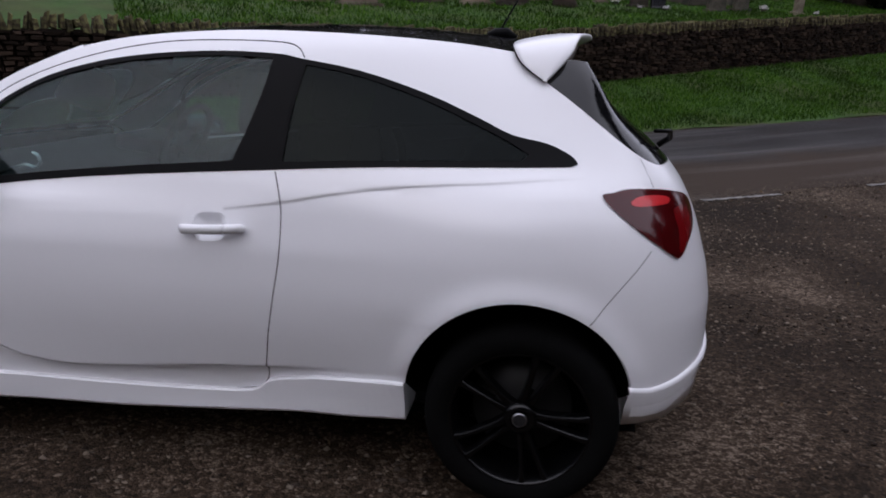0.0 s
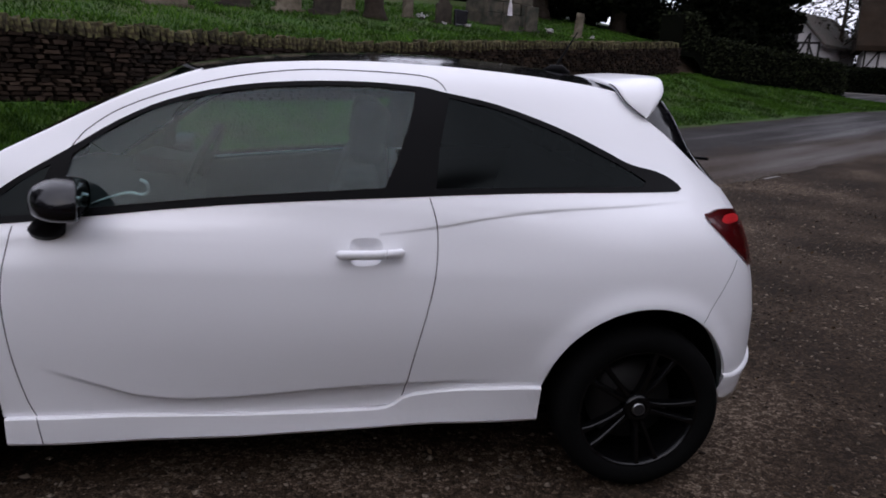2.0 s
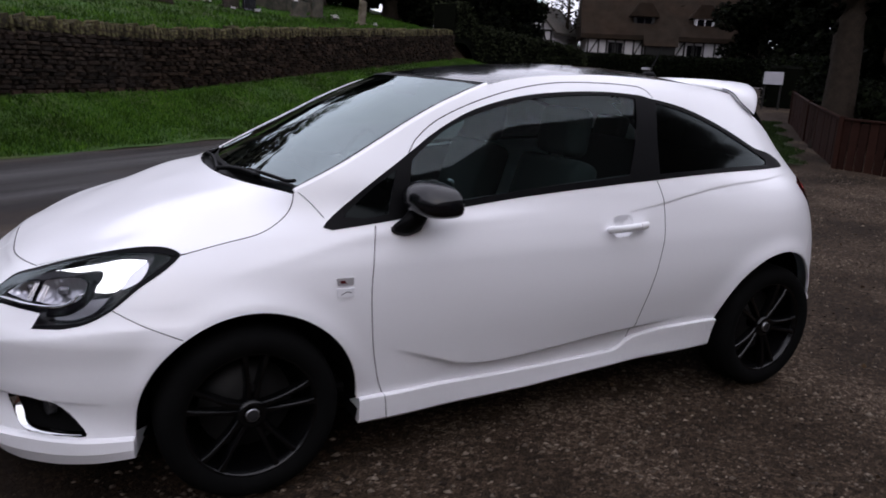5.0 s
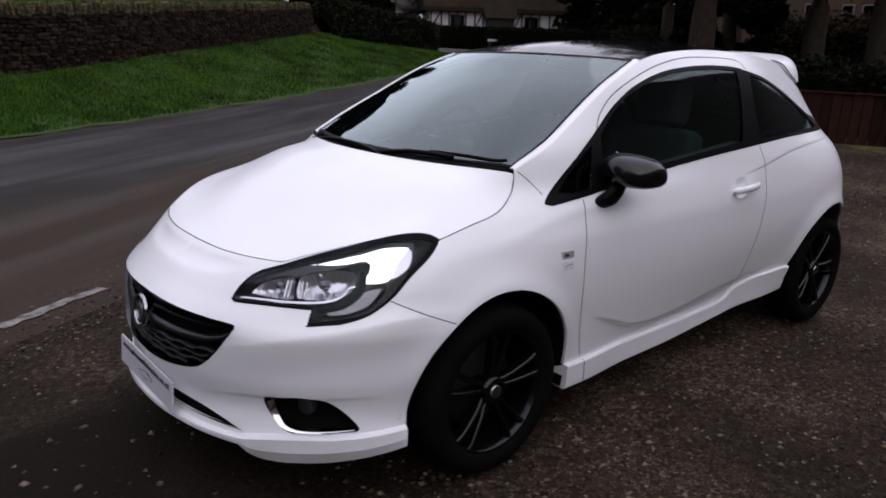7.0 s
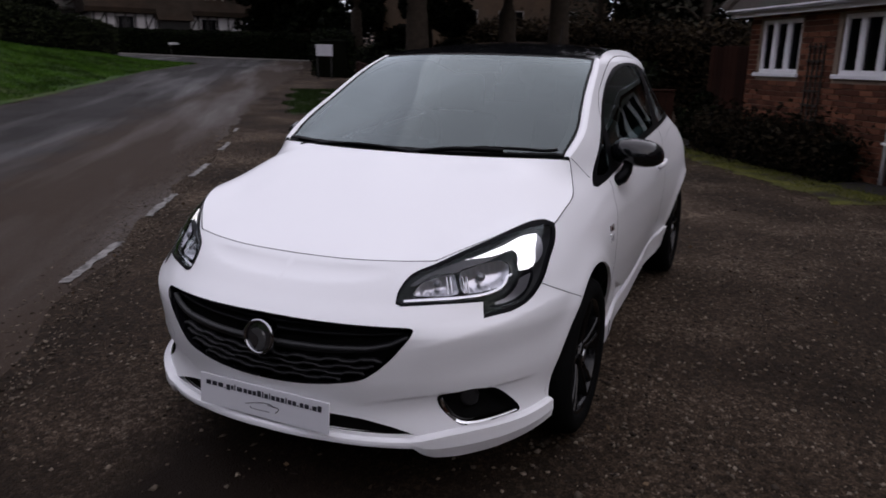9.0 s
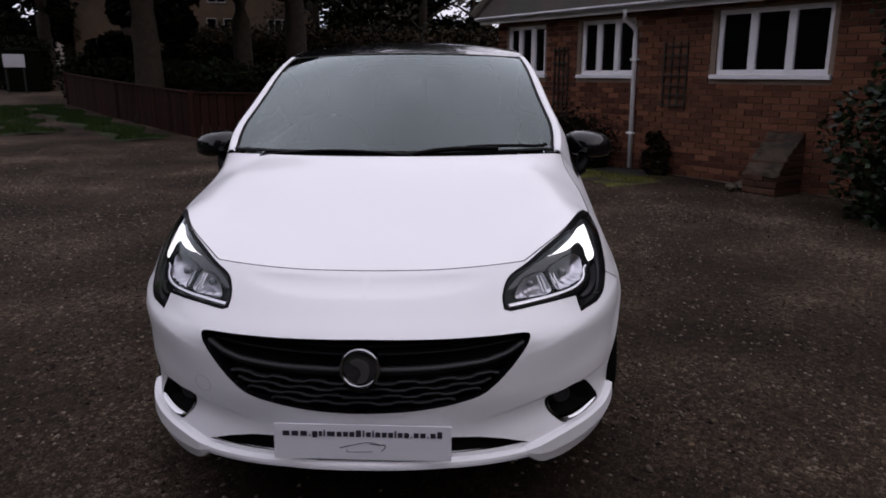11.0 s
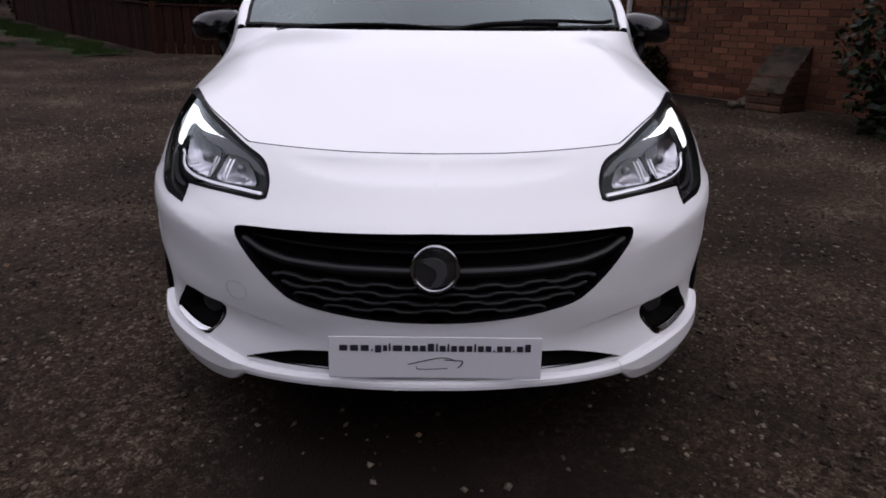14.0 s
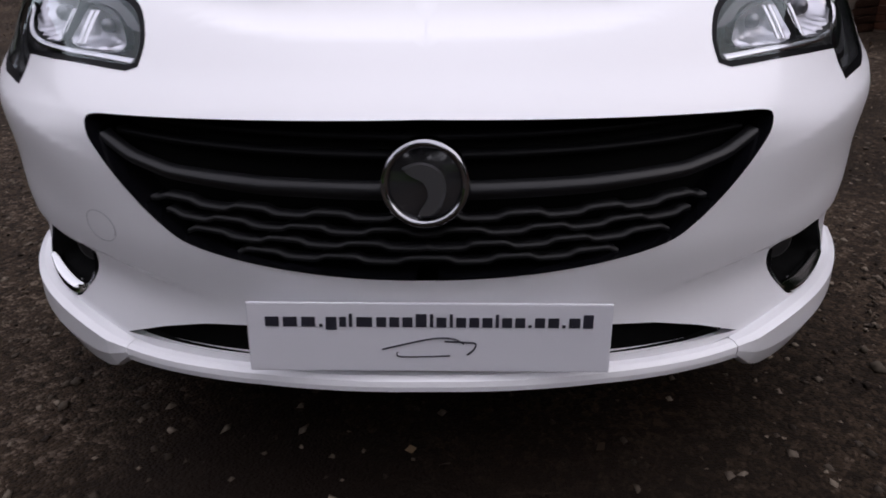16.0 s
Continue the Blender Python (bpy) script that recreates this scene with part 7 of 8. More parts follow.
scatter("lane_edge_grit", u_, n_, .004 + .009 * rng.uniform(0, 1, len(u_)) ** 3, STONES, "loose grit along the edge of the lane", "gravel", 35, .55, .006)
u_, n_ = rng.uniform(-7, 11, 1500), rng.uniform(-5.5, 2.8, 1500)
scatter("larger_stones", u_, n_, rng.uniform(.011, .024, 1500), STONES, "larger loose stones on the gravel", "stones", 33)
u_, n_ = rng.uniform(-5, 9, 420), rng.uniform(-5.6, 2.6, 420)
c_ = un_points(u_, n_, ground_z(u_, n_) + .006)
tagged(leaf_mesh("fallen_leaves", c_, .022, DEAD_LEAVES, None, 34, 0.0, 1.4), "scattered dead leaves on gravel", "leaves", kind="stuff")


# -- gravestones --
def gravestone(u, n, w, h, t, shape, mat, label, turn=0.0, tilt=0.0, lean=0.0):
    """An upright slab with a shaped head on a low plinth."""
    top = tagged(new("gravestone"), label, "gravestone", "gravestones in the churchyard")
    m = Matrix.Translation(on(u, n, -.05)) @ Matrix.Rotation(ROAD_ANGLE + radians(turn), 4, "Z") @ Matrix.Rotation(radians(tilt), 4, "Y") @ Matrix.Rotation(radians(lean), 4, "X")
    top.matrix_basis = m
    bm = bmesh.new()
    if shape == "round":
        head = [(w / 2 * math.cos(a), h - w / 2 + w / 2 * math.sin(a)) for a in np.linspace(0, math.pi, 11)]
    elif shape == "arch":
        head = [(w / 2, h * .80), (w * .36, h * .84), (w * .30, h * .93), (w * .15, h * .985), (0, h), (-w * .15, h * .985), (-w * .30, h * .93), (-w * .36, h * .84), (-w / 2, h * .80)]
    elif shape == "point":
        head = [(w / 2, h * .82), (0, h), (-w / 2, h * .82)]
    else:
        head = [(w / 2, h), (-w / 2, h)]
    prof = [(-w / 2, 0)] + [(w / 2, 0)] + head
    a = [bm.verts.new((x, -t / 2, z)) for x, z in prof]
    b = [bm.verts.new((x, t / 2, z)) for x, z in prof]
    bm.faces.new(a), bm.faces.new(b[::-1])
    for i in range(len(prof)):
        bm.faces.new((a[i], b[i], b[(i + 1) % len(prof)], a[(i + 1) % len(prof)]))
    bmesh.ops.recalc_face_normals(bm, faces=bm.faces)
    bmesh.ops.bevel(bm, geom=[e for e in bm.edges if e.calc_face_angle(0) > .9], offset=.012, segments=1, affect="EDGES")
    bm_object("slab", bm, mat, top)
    bm = bmesh.new()
    add_box(bm, pose(0, 0, .06), w * 1.25, t * 2.4, .16, .015)
    bm_object("plinth", bm, mat, top)
    return top


for u, n, w, h, shape, mat, label, turn, tilt in (
        (4.5, 15.8, 1.1, 1.35, "arch", GRAVE_PALE, "wide pale weathered gravestone in grass", 0, 0), (5.9, 15.55, 1.0, 1.5, "round", GRAVE_PALE, "broad pale lichened gravestone in grass", 2, 1),
        (8.3, 16.75, .88, 1.5, "flat", GRAVE_DARK, "tall dark brown gravestone in grass", 0, 0), (9.8, 16.45, .8, 1.5, "round", GRAVE_PALE, "tall pale gravestone with rounded head", 0, 0),
        (10.85, 16.1, .95, 1.5, "flat", GRAVE_DARK, "tall dark gravestone leaning sideways", 3, 5), (12.2, 16.95, .55, 1.4, "arch", GRAVE_PALE, "narrow pale gravestone in grass", 0, 0),
        (7.65, 17.8, .5, 1.3, "flat", GRAVE_PALE, "pale square gravestone further up", 0, 0), (8.3, 18.1, .46, 1.3, "round", GRAVE_GREY, "brown gravestone further up", 0, 0),
        (9.85, 18.3, .36, 1.3, "flat", GRAVE_PALE, "slim pale gravestone further up", 0, 0), (10.5, 18.2, .5, 1.35, "round", GRAVE_PALE, "pale round-headed gravestone further up", 0, 0),
        (14.15, 16.35, .4, .72, "flat", GRAVE_PALE, "small pale gravestone in grass", 2, 1), (14.95, 15.5, .66, .86, "arch", GRAVE_DARK, "dark gravestone with arched head", 0, 2),
        (15.4, 15.15, .54, .60, "flat", GRAVE_BLACK, "low polished black gravestone", 0, 0), (17.4, 14.75, .70, .58, "flat", GRAVE_GREY, "low grey slab before the monument", -3, 0),
        (18.6, 14.9, .62, .92, "flat", GRAVE_GREY, "brown square gravestone in grass", 0, 0), (20.25, 14.1, .38, .94, "flat", GRAVE_PALE, "narrow pale gravestone leaning over", 2, 7),
        (3.0, 16.3, .8, 1.2, "round", GRAVE_GREY, "brown round-headed gravestone in grass", 0, -2), (1.6, 16.5, .8, 1.2, "arch", GRAVE_PALE, "pale gravestone with shaped head", 0, 0),
        (6.7, 18.6, .7, 1.2, "flat", GRAVE_GREY, "brown square gravestone further up", 0, 0), (13.4, 18.9, .7, 1.2, "round", GRAVE_GREY, "brown round-headed gravestone further up", 2, 0)):
    gravestone(u, n, w, h, .11, shape, mat, label, turn, tilt)

# a plain pale figure on a base among the graves
bm = bmesh.new()
m_ = Matrix.Translation(on(17.75, 15.15, .35))
add_lathe(bm, [(.001, .0), (.12, .0), (.12, .10), (.085, .14), (.075, .35), (.06, .50), (.03, .56), (.045, .62), (.04, .68), (.001, .71)], 10, m_)
tagged(bm_object("statue", bm, PETAL, None, "", True), "small white stone figure on a grave", "statue")
for u, n, s in ((14.45, 16.0, .17), (14.75, 15.2, .10), (15.5, 14.9, .12), (19.3, 14.6, .16), (20.9, 13.9, .10)):
    rngf = np.random.RandomState(int(u * 10))
    top = tagged(new("grave_flowers"), "white flowers laid in a pot on a grave", "flowers", "flowers on the graves")
    bm = bmesh.new()
    add_lathe(bm, [(.001, 0), (s * .45, 0), (s * .6, s * .7), (s * .5, s * .7), (.001, s * .5)], 10, Matrix.Translation(on(u, n)))
    bm_object("pot", bm, GRAVE_GREY, top, "grey pot", True)
    base_ = np.array(on(u, n, s * 1.0))
    pet_ = leaf_mesh("petals", base_ + rngf.normal(0, s * .45, (70, 3)) * (1, 1, .5), s * .35, PETAL, top, 5, .3, 1.0)
    pet_["kind"] = "stuff"


# -- houses --
def frame_at(p, angle):
    return Matrix.Translation(p) @ Matrix.Rotation(angle, 4, "Z")


def box_part(name, m, x0, x1, y0, y1, z0, z1, mat, parent, label="", bevel=0.0):
    bm = bmesh.new()
    add_box(bm, m @ Matrix.Translation(((x0 + x1) / 2, (y0 + y1) / 2, (z0 + z1) / 2)), abs(x1 - x0), abs(y1 - y0), abs(z1 - z0), bevel)
    return bm_object(name, bm, mat, parent, label)


def monument():
    """A massive weathered block of rough masonry behind the graves."""
    top = tagged(new("stone_monument"), "massive weathered brown masonry block among gravestones", "monument")
    m = Matrix.Translation(on(18.35, 16.2, -.1)) @ Matrix.Rotation(ROAD_ANGLE, 4, "Z")
    rngm = random.Random(6)
    z = 0.0
    for r in range(8):
        h = rngm.uniform(.34, .48)
        w = 1.25 - .035 * r
        cuts = [-w] + sorted(rngm.uniform(-w * .75, w * .75) for _ in range(3)) + [w]
        for a, b in zip(cuts, cuts[1:]):
            if b - a > .06:
                box_part("stone", m, a + .006, b - .006, -.55 + rngm.uniform(-.03, .03), .55, z, z + h - .012, GRAVE_GREY, top, "", .015)
        z += h


monument()


def prism(name, m, poly, y0, y1, mat, parent, label=""):
    """A polygon in local x and z, drawn out along local y."""
    bm = bmesh.new()
    a = [bm.verts.new(m @ Vector((x, y0, z))) for x, z in poly]
    b = [bm.verts.new(m @ Vector((x, y1, z))) for x, z in poly]
    bm.faces.new(a), bm.faces.new(b[::-1])
    for i in range(len(poly)):
        bm.faces.new((a[i], b[i], b[(i + 1) % len(poly)], a[(i + 1) % len(poly)]))
    return bm_object(name, bm, mat, parent, label)


def small_window(m, x0, x1, z0, z1, parent, panes=2, frame_=UPVC, y=-.02):
    """A frame with mullions and dark panes, in front of a wall whose face is local y = 0."""
    w = new("window")
    w.parent = parent
    w["label"] = "dark timber window" if frame_ is BEAM else "white framed window"
    t = .055 if x1 - x0 > .7 else .045
    xs = np.linspace(x0, x1, panes + 1)
    for x in xs:
        c = min(max(x, x0 + t / 2), x1 - t / 2)
        box_part("mullion", m, c - t / 2, c + t / 2, y - .03, y + .03, z0, z1, frame_, w)
    for z in (z0 + t / 2, z1 - t / 2):
        box_part("rail", m, x0, x1, y - .027, y + .033, z - t / 2, z + t / 2, frame_, w)
    for a, b in zip(xs, xs[1:]):
        box_part("pane", m, a + .01, b - .01, y + .012, y + .022, z0 + .02, z1 - .02, PANE, w, "dark glass")
    return w


def beam(m, x0, z0, x1, z1, w, parent):
    """A timber on the face of a wall."""
    d = math.hypot(x1 - x0, z1 - z0)
    bm = bmesh.new()
    add_box(bm, m @ Matrix.Translation(((x0 + x1) / 2, -.012, (z0 + z1) / 2)) @ Matrix.Rotation(-math.atan2(z1 - z0, x1 - x0), 4, "Y"), d, .05, w, .006)
    bm_object("beam", bm, BEAM, parent)


def timbered_house():
    """Long low house: white panels between black timbers, deep thatch with dormers."""
    top = tagged(new("timbered_house"), "long white half-timbered house under deep dark thatch", "house")
    p = Vector((34.02, 42.18, 1.75))
    m = frame_at(p, radians(-33))
    box_part("wall", m, -.4, 10.3, 0, 5.5, 0, 2.9, PLASTER, top, "white limewashed wall")
    prism("roof", m @ Matrix.Rotation(radians(90), 4, "Z"), [(-.45, 2.62), (5.95, 2.62), (5.95, 2.95), (2.75, 6.7), (-.45, 2.95)], .9, -12.5, THATCH, top, "dark brown thatched roof")
    box_part("chimney", m, 5.6, 6.5, 2.3, 3.2, 5.8, 7.6, OCHRE, top, "brown brick chimney")
    for x in (-.3, .5, 1.1, 1.75, 2.4, 3.1, 3.75, 6.1, 6.8, 7.5, 8.2, 9.0, 9.7, 10.2):
        beam(m, x, 0, x, 2.7, .13, top)
    for z in (.1, 1.45, 2.62):
        beam(m, -.4, z, 3.8, z, .12, top)
        beam(m, 6.05, z, 10.3, z, .12, top)
    for x0, x1 in ((-.2, .45), (3.15, 3.7), (6.2, 6.75), (9.1, 9.65)):
        beam(m, x0, 1.5, x1, 2.6, .11, top)
    # solid near-black block stands in for the shade within the open porch
    box_part("porch", m, 3.9, 6.0, -.9, .2, 0, 2.3, BEAM, top, "solid porch block coloured as its shaded inside")
    prism("porch_roof", m @ Matrix.Rotation(radians(90), 4, "Z"), [(-1.2, 2.2), (.3, 2.2), (.3, 3.6), (.1, 3.6)], -3.7, -6.2, THATCH, top, "thatched porch roof")
    small_window(m, 1.2, 2.3, 1.5, 2.4, top, 3, BEAM)
    small_window(m, 7.0, 8.1, 1.5, 2.4, top, 3, BEAM)
    for x in (3.0, 7.4):
        box_part("dormer", m, x, x + 1.5, .35, 2.2, 3.2, 4.5, PLASTER if x > 5 else BEAM, top, "dormer under the thatch")
        small_window(m @ Matrix.Translation((0, .33, 0)), x + .15, x + 1.35, 3.35, 4.35, top, 2, UPVC if x > 5 else BEAM)
        prism("dormer_roof", m, [(x - .35, 4.35), (x + 1.85, 4.35), (x + 1.2, 5.3), (x + .3, 5.3)], .1, 2.6, THATCH, top, "thatched dormer roof")


def gable_cottage():
    """Cottage whose timbered gable faces the lane."""
    top = tagged(new("gable_cottage"), "white half-timbered cottage gable with brown tiled roof", "house")
    m = frame_at(Vector((29.35, 46.3, 1.65)), radians(-53))
    w, eave, ridge, deep = 3.4, 3.2, 4.9, 7.0
    box_part("wall", m, 0, w, .004, deep, 0, eave, PLASTER, top, "white limewashed wall")
    prism("gable", m, [(0, eave), (w, eave), (w / 2, ridge)], 0, deep, PLASTER, top, "white gable")
    for s in (0, 1):
        a, b = ((-.35, eave - .35), (w / 2, ridge + .1)) if s == 0 else ((w + .35, eave - .35), (w / 2, ridge + .1))
        prism("roof_slope", m, [a, b, (b[0], b[1] + .2), (a[0], a[1] + .2)], -.35, deep + .2, ROOF_TILE, top, "brown tiled slope")
    for x, z in ((.12, eave - .1), (.8, eave + .6), (w / 2, ridge - .15), (w - .8, eave + .6), (w - .12, eave - .1)):
        beam(m, x, 0, x, z, .15, top)
    for z, a in ((.1, 0), (1.6, 0), (eave - .05, 0)):
        beam(m, a, z, w - a, z, .14, top)
    beam(m, .2, 1.7, .8, 3.1, .13, top)
    beam(m, w - .2, 1.7, w - .8, 3.1, .13, top)
    beam(m, w / 2 + .25, 2.3, w / 2 + .85, 3.7, .13, top)
    small_window(m, w / 2 - .9, w / 2 + .15, 2.6, 3.8, top, 2, BEAM)


def ochre_house():
    """Plain stone house behind the garden trees."""
    top = tagged(new("stone_house"), "ochre stone house with small white windows behind trees", "house")
    m = frame_at(Vector((35.0, 20.2, 1.0)), radians(-69))
    box_part("wall", m, 0, 13.0, 0, 6, -.3, 5.6, OCHRE, top, "ochre stone wall")
    prism("roof", m @ Matrix.Rotation(radians(90), 4, "Z"), [(-.4, 5.4), (6.4, 5.4), (6.4, 5.6), (3, 8.6), (-.4, 5.6)], .3, -13.3, ROOF_TILE, top, "dark tiled roof")
    for x, wd, z0, z1, k in ((2.7, .5, 2.35, 3.35, 1), (5.0, .5, 2.35, 3.35, 1), (6.7, .55, 2.35, 3.3, 1), (7.6, .55, 2.35, 3.3, 1), (2.5, 1.0, 4.1, 5.0, 2), (6.8, 1.0, 4.1, 5.0, 2), (10, 1.2, 2.3, 3.3, 3)):
        small_window(m, x, x + wd, z0, z1, top, k, SIGN_DULL)


B_N, B_U1, B_U0 = -5.9, 6.75, -18.0
WINDOWS = ((5.56, 6.50, 3), (3.71, 4.76, 3), (.96, 2.40, 3))     # from, to along the wall, and lights


def bungalow():
    """Brick bungalow along the gravel: mortar face, bricks proud of it, white windows, gutter and low roof."""
    top = tagged(new("bungalow"), "red brick bungalow with white plastic windows and gutter", "house")
    m = Matrix.Translation(at(0, B_N)) @ Matrix.Rotation(ROAD_ANGLE, 4, "Z")     # local x along the wall, y outwards
    # wall between and round the openings, 0.25 thick
    cuts = sorted((a, b) for a, b, _ in WINDOWS)
    xs = [B_U0] + [q for c in cuts for q in c] + [B_U1]
    for i in range(0, len(xs), 2):
        box_part("wall", m, xs[i], xs[i + 1], -.25, 0, -.2, 2.20, MORTAR, top, "mortared brick wall")
    for a, b in cuts:
        box_part("wall", m, a, b, -.25, 0, -.2, 1.28, MORTAR, top)
        box_part("wall", m, a, b, -.25, 0, 2.08, 2.20, MORTAR, top)
    box_part("end_wall", m, B_U1 - .25, B_U1, -7.2, -.25, -.2, 2.20, MORTAR, top, "brick end wall")
    box_part("end_wall", m, B_U0, B_U0 + .25, -7.2, -.25, -.2, 2.20, MORTAR, top)
    box_part("back_wall", m, B_U0, B_U1, -7.45, -7.2, -.2, 2.20, MORTAR, top)
    # near-black floor and sheet stand in for the darkness of unlit rooms
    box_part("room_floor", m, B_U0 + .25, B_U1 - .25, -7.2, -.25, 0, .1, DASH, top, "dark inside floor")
    box_part("unlit_room_sheet", m, B_U0 + .25, B_U1 - .25, -1.6, -1.5, .1, 2.15, DARK_VOID, top, "black sheet standing in for the unlit rooms")
    for a, b, k in WINDOWS:
        win = tagged(new("window_frame"), "", "")
        win.parent = top
        win["label"] = "white plastic casement window"
        t = .062
        ks = np.linspace(a, b, k + 1)
        for j, x in enumerate(ks):
            c = min(max(x, a + t / 2), b - t / 2)
            box_part("mullion", m, c - t / 2, c + t / 2, -.10, -.03, 1.31, 2.08, UPVC, win, "", .006)
        for z in (1.34, 2.05):
            box_part("rail", m, a, b, -.098, -.032, z - .03, z + .03, UPVC, win, "", .005)
        for x0, x1 in zip(ks, ks[1:]):
            box_part("pane", m, x0 + .02, x1 - .02, -.072, -.064, 1.33, 2.06, PANE, win, "dark glass")
        if k == 3:
            for x in (ks[1], ks[2]):
                box_part("sash", m, x - .05, x + .05, -.06, -.018, 1.35, 2.04, UPVC, win, "", .006)
        box_part("sill", m, a - .05, b + .05, -.10, .05, 1.258, 1.315, UPVC, win, "white sill", .006)
    # eaves, gutter and roof
    box_part("fascia", m, B_U0 - .2, B_U1 + .25, .20, .225, 2.13, 2.30, UPVC, top, "white fascia board", .004)
    box_part("soffit", m, B_U0 - .2, B_U1 + .25, 0, .20, 2.16, 2.18, UPVC, top, "white soffit")
    bm = bmesh.new()
    prof = [(.055 * math.cos(a), .055 * math.sin(a)) for a in np.linspace(math.pi, 2 * math.pi, 9)]
    ra = [[bm.verts.new(m @ Vector((x, .285 + py, 2.24 + pz))) for py, pz in prof] for x in (B_U0 - .2, B_U1 + .25)]
    for i in range(8):
        bm.faces.new((ra[0][i], ra[1][i], ra[1][i + 1], ra[0][i + 1]))
    bmesh.ops.solidify(bm, geom=list(bm.faces), thickness=.004)
    bm_object("gutter", bm, UPVC, top, "white half-round gutter", True)
    bm = bmesh.new()
    add_tube(bm, [m @ Vector(q) for q in ((3.66, .285, 2.16), (3.66, .285, 2.05), (3.66, .06, 1.92), (3.66, .05, 1.8), (3.64, .05, .02))], .036, 10)
    bm_object("downpipe", bm, UPVC, top, "white plastic downpipe", True)
    for z in (.5, 1.5):
        box_part("pipe_clip", m, 3.60, 3.70, 0, .09, z, z + .03, UPVC, top)
    pitch = radians(51)
    hgt = 4.5 * math.tan(pitch)
    q = [Vector(v) for v in ((B_U0 - .3, .32, 2.23), (B_U1 + .32, .32, 2.23), (B_U1 - 1.8, -4.2, 2.23 + hgt), (B_U0 + 1.8, -4.2, 2.23 + hgt), (B_U0 - .3, -7.6, 2.23), (B_U1 + .32, -7.6, 2.23))]
    bm = bmesh.new()
    vs = [bm.verts.new(m @ (v + Vector((0, 0, -.02)))) for v in q]
    for f in ((0, 1, 2, 3), (1, 5, 2), (4, 0, 3), (5, 4, 3, 2), (1, 0, 4, 5)):
        bm.faces.new([vs[i] for i in f])
    roof = bm_object("roof", bm, ROOF_TILE, top, "dark plain-tiled hipped roof")
    bm = bmesh.new()
    add_box(bm, Matrix(), .164, .22, .013, .002)
    tile_mesh = bpy.data.meshes.new("tile")
    bm.to_mesh(tile_mesh)
    bm.free()
    tile_mesh.materials.append(ROOF_TILE)
    for r in range(10):
        y, z = .30 - r * .145 * math.cos(pitch), 2.23 + r * .145 * math.sin(pitch)
        for i in range(29):
            x = B_U1 + .30 - r * .062 - .09 - i * .17 - .085 * (r % 2)
            tile = new("tile", tile_mesh)
            tile.parent = roof
            tile.matrix_basis = m @ Matrix.Translation((x, y - .07, z + .055)) @ Matrix.Rotation(-(pitch - .10), 4, "X")
    for i in range(11):
        f = i / 22
        c = q[1].lerp(q[2], f)
        bm = bmesh.new()
        add_tube(bm, [m @ (c + Vector((0, 0, .03))), m @ (q[1].lerp(q[2], f + .05) + Vector((0, 0, .045)))], [.085, .075], 8)
        bm_object("hip_tile", bm, ROOF_TILE, roof)
    return top, m


timbered_house()
gable_cottage()
ochre_house()
BUNGALOW, B_M = bungalow()


def trellis(u, z0, z1, w):
    top = tagged(new("trellis"), "dark wooden trellis fixed to the brick wall", "trellis", "trellises on the brick wall")
    for x in np.linspace(-w / 2, w / 2, 4):
        box_part("upright", B_M, u + x - .011, u + x + .011, .018, .036, z0, z1, TRELLIS_WOOD, top)
    for z in np.linspace(z0 + .04, z1 - .04, 7):
        box_part("lath", B_M, u - w / 2 - .02, u + w / 2 + .02, .036, .052, z - .011, z + .011, TRELLIS_WOOD, top)


trellis(2.98, .88, 1.72, .36)
trellis(5.15, .45, 1.72, .30)


